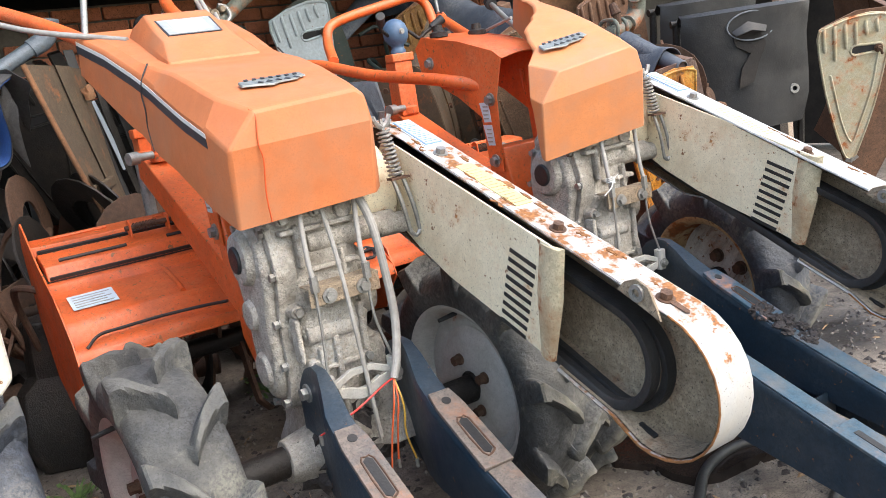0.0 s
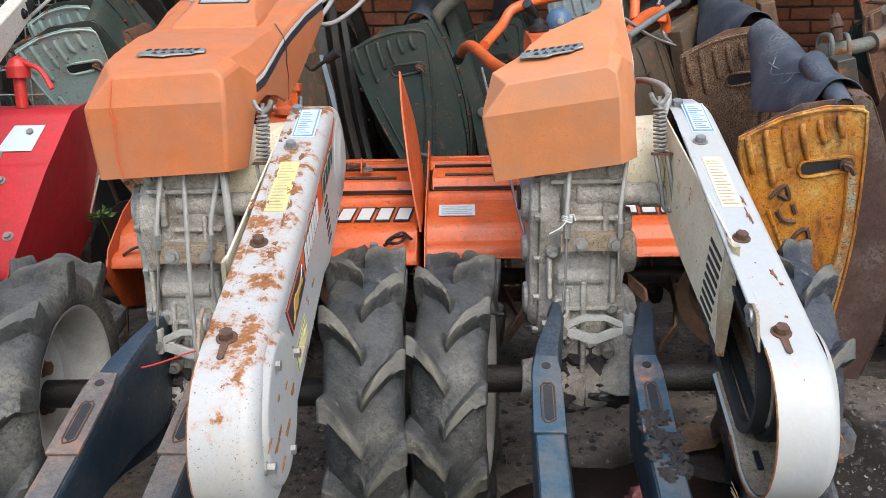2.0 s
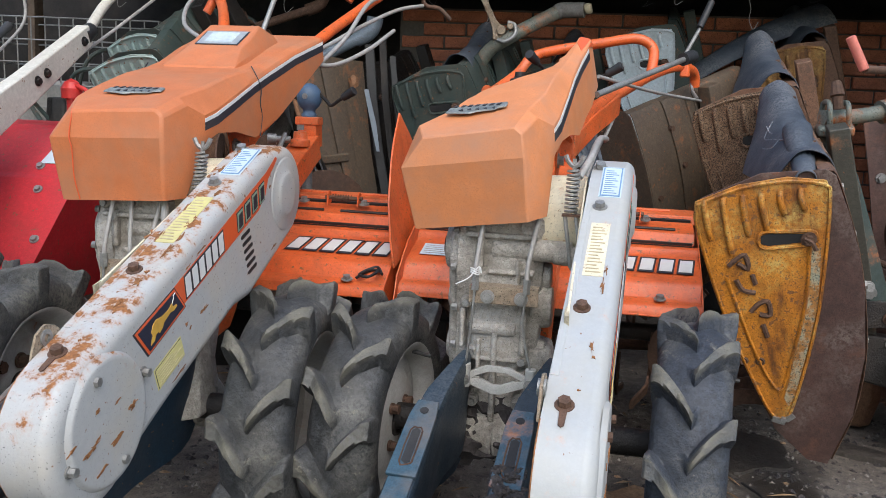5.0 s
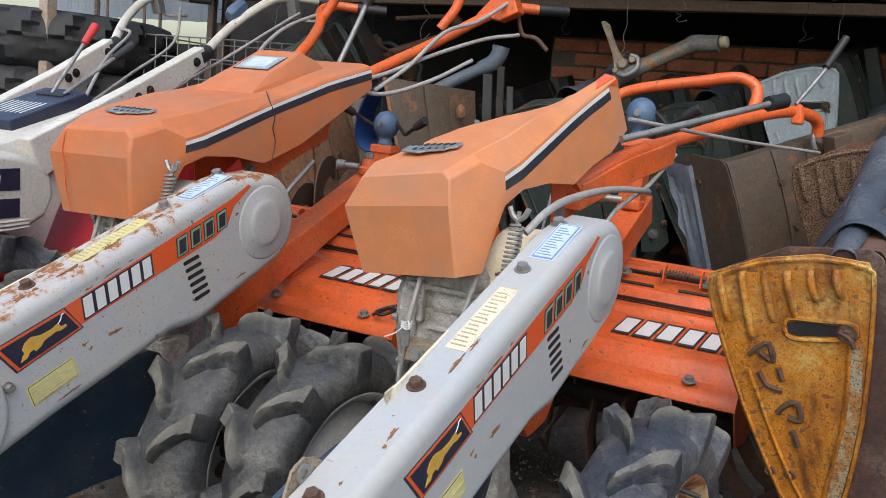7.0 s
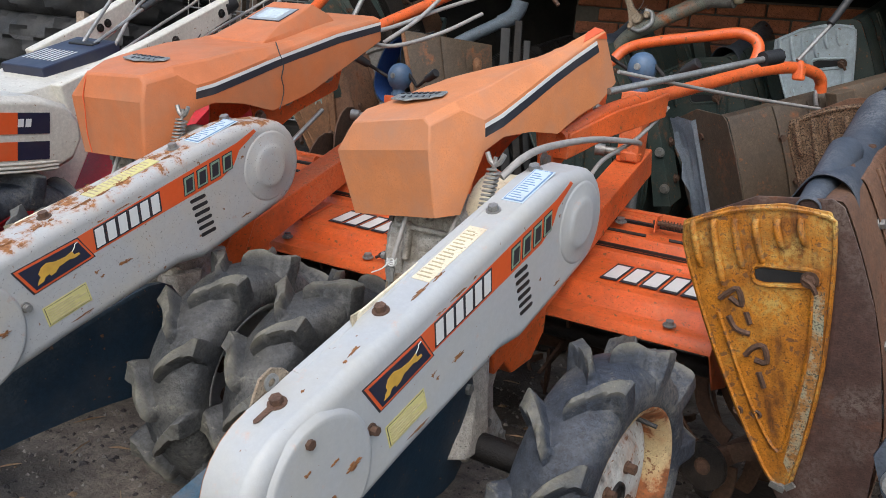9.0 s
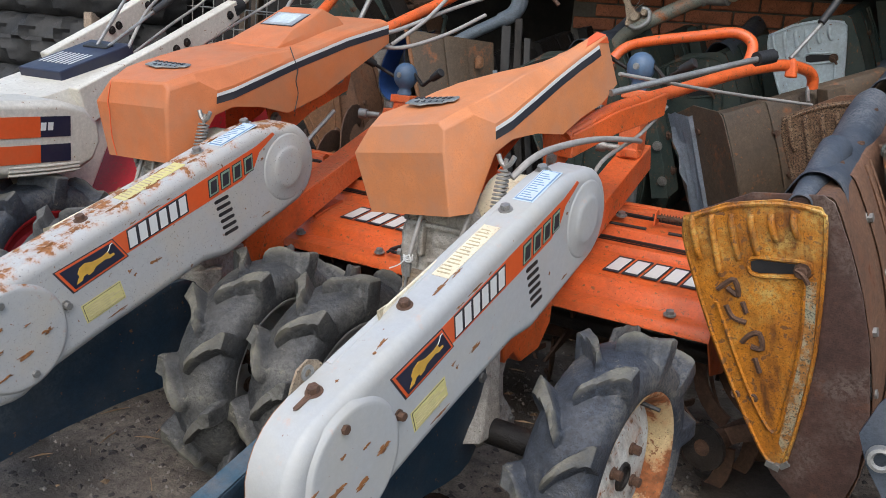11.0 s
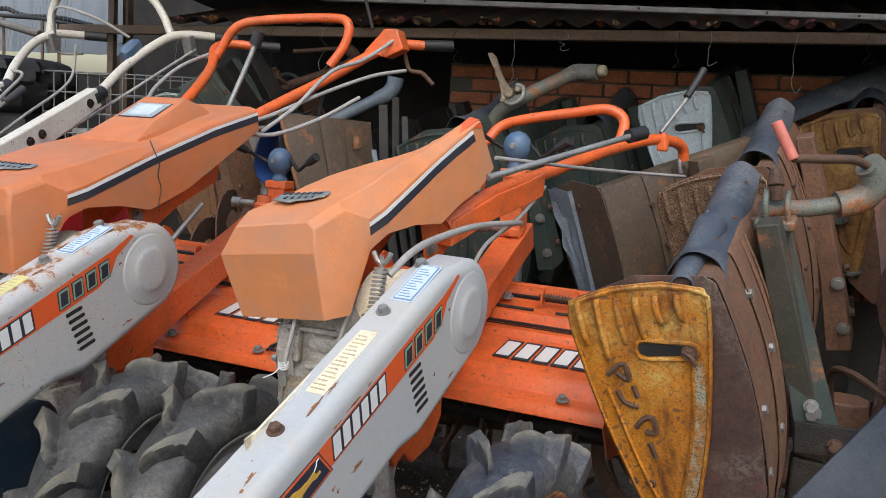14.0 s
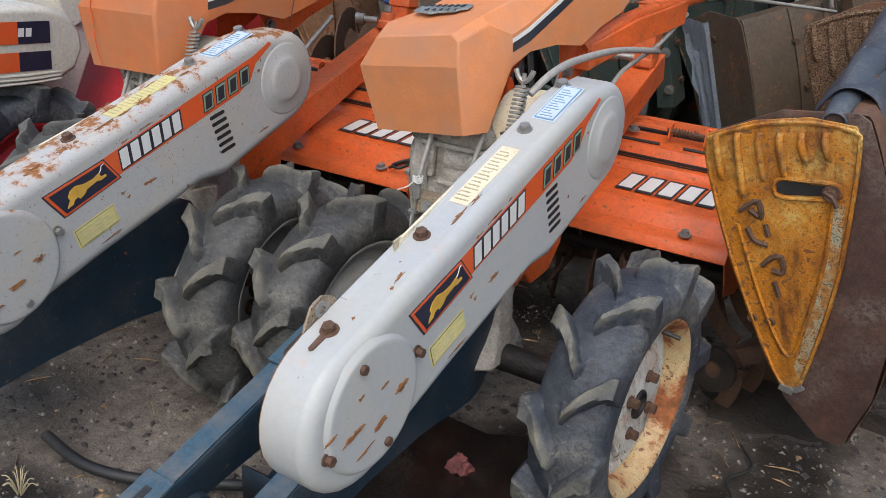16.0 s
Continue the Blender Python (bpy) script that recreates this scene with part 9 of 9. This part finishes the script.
hose = thing("rubber_hose", pose(0, 0, 0), "black rubber hose looped on the dirt", "hose")
bm = B()
tube(bm, [(0.78, 0.86, 0.012), (0.92, 0.83, 0.014), (1.05, 0.86, 0.013), (1.17, 0.93, 0.012), (1.28, 0.99, 0.014), (1.40, 1.00, 0.012), (1.48, 0.93, 0.012), (1.44, 0.80, 0.012), (1.30, 0.74, 0.012)], 0.011, 10, 6)
part("hose", bm, BLACK, hose, angle=60)
wire = thing("loose_wire", pose(0, 0, 0), "thin black wire lying on the dirt", "wire")
bm = B()
tube(bm, [(1.98, 1.35, 0.006), (2.01, 1.45, 0.008), (1.99, 1.52, 0.007), (2.03, 1.60, 0.008), (2.00, 1.68, 0.008)], 0.0035, 6, 6)
part("wire", bm, BLACK, wire)

# a weed by the ivory machine and grass tufts
random.seed(14)
for x, y, z, n, ln, lb in ((0.17, 2.25, 0.45, 16, 0.06, "small green weed hanging by the ivory side plate"), (0.33, 2.05, 0.0, 16, 0.10, "thin green weed at the edge of the dirt"), (0.95, 2.20, 0.0, 30, 0.16, "green weed growing between the units"), (2.70, 3.55, 0.85, 60, 0.16, "green weed along the brick wall"), (2.10, 3.55, 0.95, 40, 0.16, "green weed on the brick wall ledge"), (1.20, 3.55, 1.05, 40, 0.12, "green weed under the eave")):
    w = thing("weed", pose(x, y, z), lb, "plant", "green weeds")
    bm = B()
    for k in range(n):
        a, up = random.random() * 6.28, random.uniform(-0.2, 1.0) if z else random.uniform(0.5, 1.0)
        d = Vector((math.cos(a), math.sin(a), up)).normalized() * ln * random.uniform(0.5, 1.0)
        s = Vector((-math.sin(a), math.cos(a), 0)) * 0.004
        p = [bm.verts.new(q) for q in (-s * 0.4, s * 0.4, d * 0.5 + s + Vector((0, 0, 0.01)), d * 1.0, d * 0.5 - s + Vector((0, 0, 0.01)))]
        bm.faces.new(p)
        for q in range(3):
            c = d * (0.4 + 0.2 * q)
            e = Vector((math.sin(a + q), math.cos(a * 2 + q), 0.4)).normalized() * 0.018
            f = e.orthogonal().normalized() * 0.005
            bm.faces.new([bm.verts.new(v) for v in (c, c + e * 0.5 + f, c + e, c + e * 0.5 - f)])
    part("leaves", bm, LEAFGREEN, w)
    if z:
        bm = B()
        tube(bm, [(0, 0, 0.0), (0.01, 0.03, -0.06), (0.0, 0.30 if z > 0.8 else 0.05, -0.10)], 0.002, 5, 3)
        part("stem", bm, LEAFGREEN, w)

# dry grass tufts
random.seed(23)
for x, y, n, ln, lb in ((0.868, 0.730, 14, 0.06, "pale dry grass tuft on the dirt"), (1.678, 1.091, 6, 0.13, "dry white grass stems beside the front beam")):
    g = thing("grass_tuft", pose(x, y, -0.012), lb, "grass", "dry grass tufts")
    bm = B()
    for k in range(n):
        a = random.random() * 6.28
        d = Vector((math.cos(a) * 0.6, math.sin(a) * 0.6, random.uniform(0.4, 1.0))).normalized() * ln * random.uniform(0.5, 1.0)
        tube(bm, [(0.004 * math.cos(a), 0.004 * math.sin(a), 0), d * 0.6 + Vector((0, 0, 0.012)), d], 0.0011, 4, 3)
    part("blades", bm, STRAW, g)

# ---- clutter at the back of the pile ----
def lever_bundle(m, label, seed, mat_a, mat_b):
    """A stripped gearbox with brackets, stub pipes and bent levers."""
    random.seed(seed)
    t = thing("gearbox", m, label, "gearbox", "stripped gearboxes")
    bm = B()
    loft(bm, [rounded_rect(0, 0, z, w, d, 0.03) for z, w, d in ((0.0, 0.20, 0.16), (0.10, 0.24, 0.20), (0.22, 0.20, 0.18), (0.26, 0.14, 0.12), (0.40, 0.12, 0.11))])
    body = part("housing", bm, mat_a, t, bevel=0.008)
    for k in range(4):
        a = 1.6 * k + random.random()
        p = Vector((0.08 * math.cos(a), 0.07 * math.sin(a), 0.10 + 0.07 * k))
        d = Vector((math.cos(a), math.sin(a), 0.1))
        bm = B()
        cyl(bm, p, p + d * 0.09, 0.035, 0.03, 18)
        cyl(bm, p + d * 0.085, p + d * 0.10, 0.05, 0.05, 18)
        f = part("flange", bm, mat_b, body, bevel=0.003)
        for q in range(5):
            bm = B()
            o = d.orthogonal().normalized()
            o = Matrix.Rotation(q * 1.257, 3, d) @ o
            bolt(bm, p + d * 0.10 + o * 0.038, d, 0.007, 0.01, 0)
            part("flange_bolt", bm, RUSTSTEEL, f)
    for k in range(4):
        a = random.random() * 6.28
        bm = B()
        tube(bm, [(0.05 * math.cos(a), 0.05 * math.sin(a), 0.30), (0.12 * math.cos(a), 0.12 * math.sin(a), 0.38 + 0.05 * k), (0.22 * math.cos(a + 0.4), 0.16 * math.sin(a + 0.4), 0.36 + 0.08 * k), (0.26 * math.cos(a + 0.8), 0.2 * math.sin(a + 0.8), 0.30 + 0.09 * k)], 0.009, 8, 5)
        part("lever", bm, mat_b, t)
    return t


for x, y, a, lb, ma, mb in ((0.06, 3.02, 20, "greasy stripped gearbox under the drum", DARKSTEEL, RUSTSTEEL), (0.42, 2.40, 60, "dark stripped gearbox behind the orange cover", DARKSTEEL, RUSTSTEEL), (-0.22, 2.62, 110, "rusty stripped gearbox beside the tines", RUSTSTEEL, DARKSTEEL), (-0.45, 2.75, 10, "greasy gearbox by the wire crate", DARKSTEEL, GREEN),
                            (2.62, 2.02, 35, "brown gearbox with a bolted flange", RUSTSTEEL, RUSTBROWN), (2.42, 2.30, 80, "rusty gearbox among the tines", RUSTBROWN, RUSTSTEEL), (3.05, 2.45, 15, "dark gearbox behind the mudflaps", DARKSTEEL, RUSTSTEEL), (1.15, 2.72, 15, "greasy gearbox between leaning units", DARKSTEEL, GREEN)):
    lever_bundle(pose(x, y, -0.01, 0, 0, a), lb, int(a) + 1, ma, mb)
stand = ((-0.12, 3.15, 0.50, 30), (0.30, 3.20, 0.62, 75), (-0.55, 3.05, 0.45, 140), (2.35, 3.35, 0.5, 20))
for x, y, z, a in stand:
    g = lever_bundle(pose(x, y, z, 0, 0, a), "dark stripped gearbox stacked on a block", int(a) + 3, DARKSTEEL, GREEN)
    bm = B()
    loft(bm, [rounded_rect(0, 0, -z - 0.02, 0.34, 0.30, 0.02), rounded_rect(0, 0, 0.004, 0.30, 0.26, 0.02)])
    part("block", bm, SHADE_BLACK, g)

for x, y, z, a, b_, mt, lb in ((-0.197, 2.75, 1.054, -12, 14, MINT, "pale mint painted plate leaning in the pile"), (-0.165, 2.55, 0.958, 4, 20, MINT, "pale green plate with rust spots leaning in the pile")):
    rotary_unit(leaning((x, y, z), a, b_), lb, mt, GREEN, DARKSTEEL, None, None, 0.3)

# wires hanging under the eave
random.seed(31)
for k in range(16):
    x = -0.6 + 3.9 * k / 15 + random.uniform(-0.1, 0.1)
    w = thing("hanging_wire", pose(x, 3.19, 1.365 + (x + 3.4) * 0.0087), "thin tangled wire hanging from the eave", "wire", "hanging wires")
    bm = B()
    ln = random.uniform(0.06, 0.20)
    tube(bm, [(0.0, 0.012, 0.02)] + [(0.022 * noise.noise(Vector((1.3 * q, k * 2.1, 0))) * 1.6, -0.006 + 0.01 * math.sin(q), -ln * q / 5) for q in range(1, 6)] + [(0.03, 0, -ln * 0.85)], 0.0011, 5, 4)
    part("wire", bm, CABLE if k % 3 else BLACK, w)

# scraps lying along the eave rail
random.seed(40)
for k in range(48):
    x = -0.62 + 1.35 * random.random() if k < 28 else 0.75 + 2.0 * random.random()
    r = random.uniform(0.010, 0.020)
    o = thing("onion", pose(x, 3.205 + 0.03 * random.random(), 1.386 + (x + 3.4) * 0.0087 + r + 0.012), "small dried red onion on the eave rail", "onion", "dried onions")
    bm = B()
    lump(bm, (0, 0, 0), (r, r, r * 0.9), k * 2.0, 2)
    part("bulb", bm, (RAG, DRYLEAF, RUSTPATCH)[k % 3], o)

# pale sheet and chicken wire at the far end
pale = thing("roof_sheet", pose(-2.3, 3.62, 1.30), "pale blue corrugated sheet behind chicken wire", "sheet")
bm = B()
loft(bm, [[(0.02 * k, 0.012 * math.sin(k * 1.05), z) for k in range(65)] for z in (0.0, 0.25, 0.55)], close=False, caps=False)
part("sheet", bm, PALEBLUE, pale, solid=0.002, angle=60)
for x in (0.02, 1.26):
    bm = B()
    box(bm, (x, 0.04, -0.40), (0.05, 0.05, 1.82))
    part("stake", bm, WOOD, pale, bevel=0.004)
mesh_net = thing("chicken_wire", pose(-1.95, 3.30, 1.30), "galvanised chicken wire stretched under the roof", "wire mesh")
bm = B()
s = 0.026
for r in range(9):
    for c in range(34):
        x, z = c * s * 1.0, r * s * 1.5
        x += s * 0.5 if r % 2 else 0
        for pts in (((x, 0, z), (x + s * 0.5, 0, z + s * 0.4)), ((x + s * 0.5, 0, z + s * 0.4), (x + s, 0, z)), ((x + s * 0.5, 0, z + s * 0.4), (x + s * 0.5, 0, z + s * 1.5 - s * 0.0))):
            tube(bm, pts, 0.0011, 4, 1)
part("netting", bm, STEEL, mesh_net)
for x in (1.10,):
    bm = B()
    box(bm, (x, 0.02, -0.42), (0.035, 0.03, 1.80), (0, 1.5, 0))
    part("stake", bm, WOOD, mesh_net, bevel=0.003)

# cables and a pale pipe slung below the chicken wire
for pts, r, mt, lb in (([(-1.75, 3.32, 1.500), (-1.60, 3.32, 1.482), (-1.50, 3.32, 1.490), (-1.386, 3.32, 1.458), (-1.165, 3.32, 1.450), (-0.96, 3.32, 1.415)], 0.012, BLACK, "black hose slung below the chicken wire"),
                       ([(-1.75, 3.30, 1.470), (-1.50, 3.30, 1.452), (-1.25, 3.30, 1.440), (-0.96, 3.30, 1.400)], 0.010, BLACK, "black hose slung below the chicken wire"),
                       ([(-1.70, 3.28, 1.450), (-1.542, 3.28, 1.424), (-1.245, 3.28, 1.363)], 0.019, DRUMGREY, "grey pipe slung below the chicken wire")):
    h = thing("slung_hose" if mt is BLACK else "slung_pipe", pose(0, 0, 0), lb, "hose" if mt is BLACK else "pipe")
    bm = B()
    tube(bm, pts, r, 10, 5)
    part("tube", bm, mt, h, angle=60)
    for q in (pts[1], pts[-2]):
        bm = B()
        tube(bm, [Vector(q), Vector((q[0], q[1], 0.3)), Vector((q[0], q[1], -0.02))], 0.008, 6, 1)
        part("prop", bm, WOOD, h)
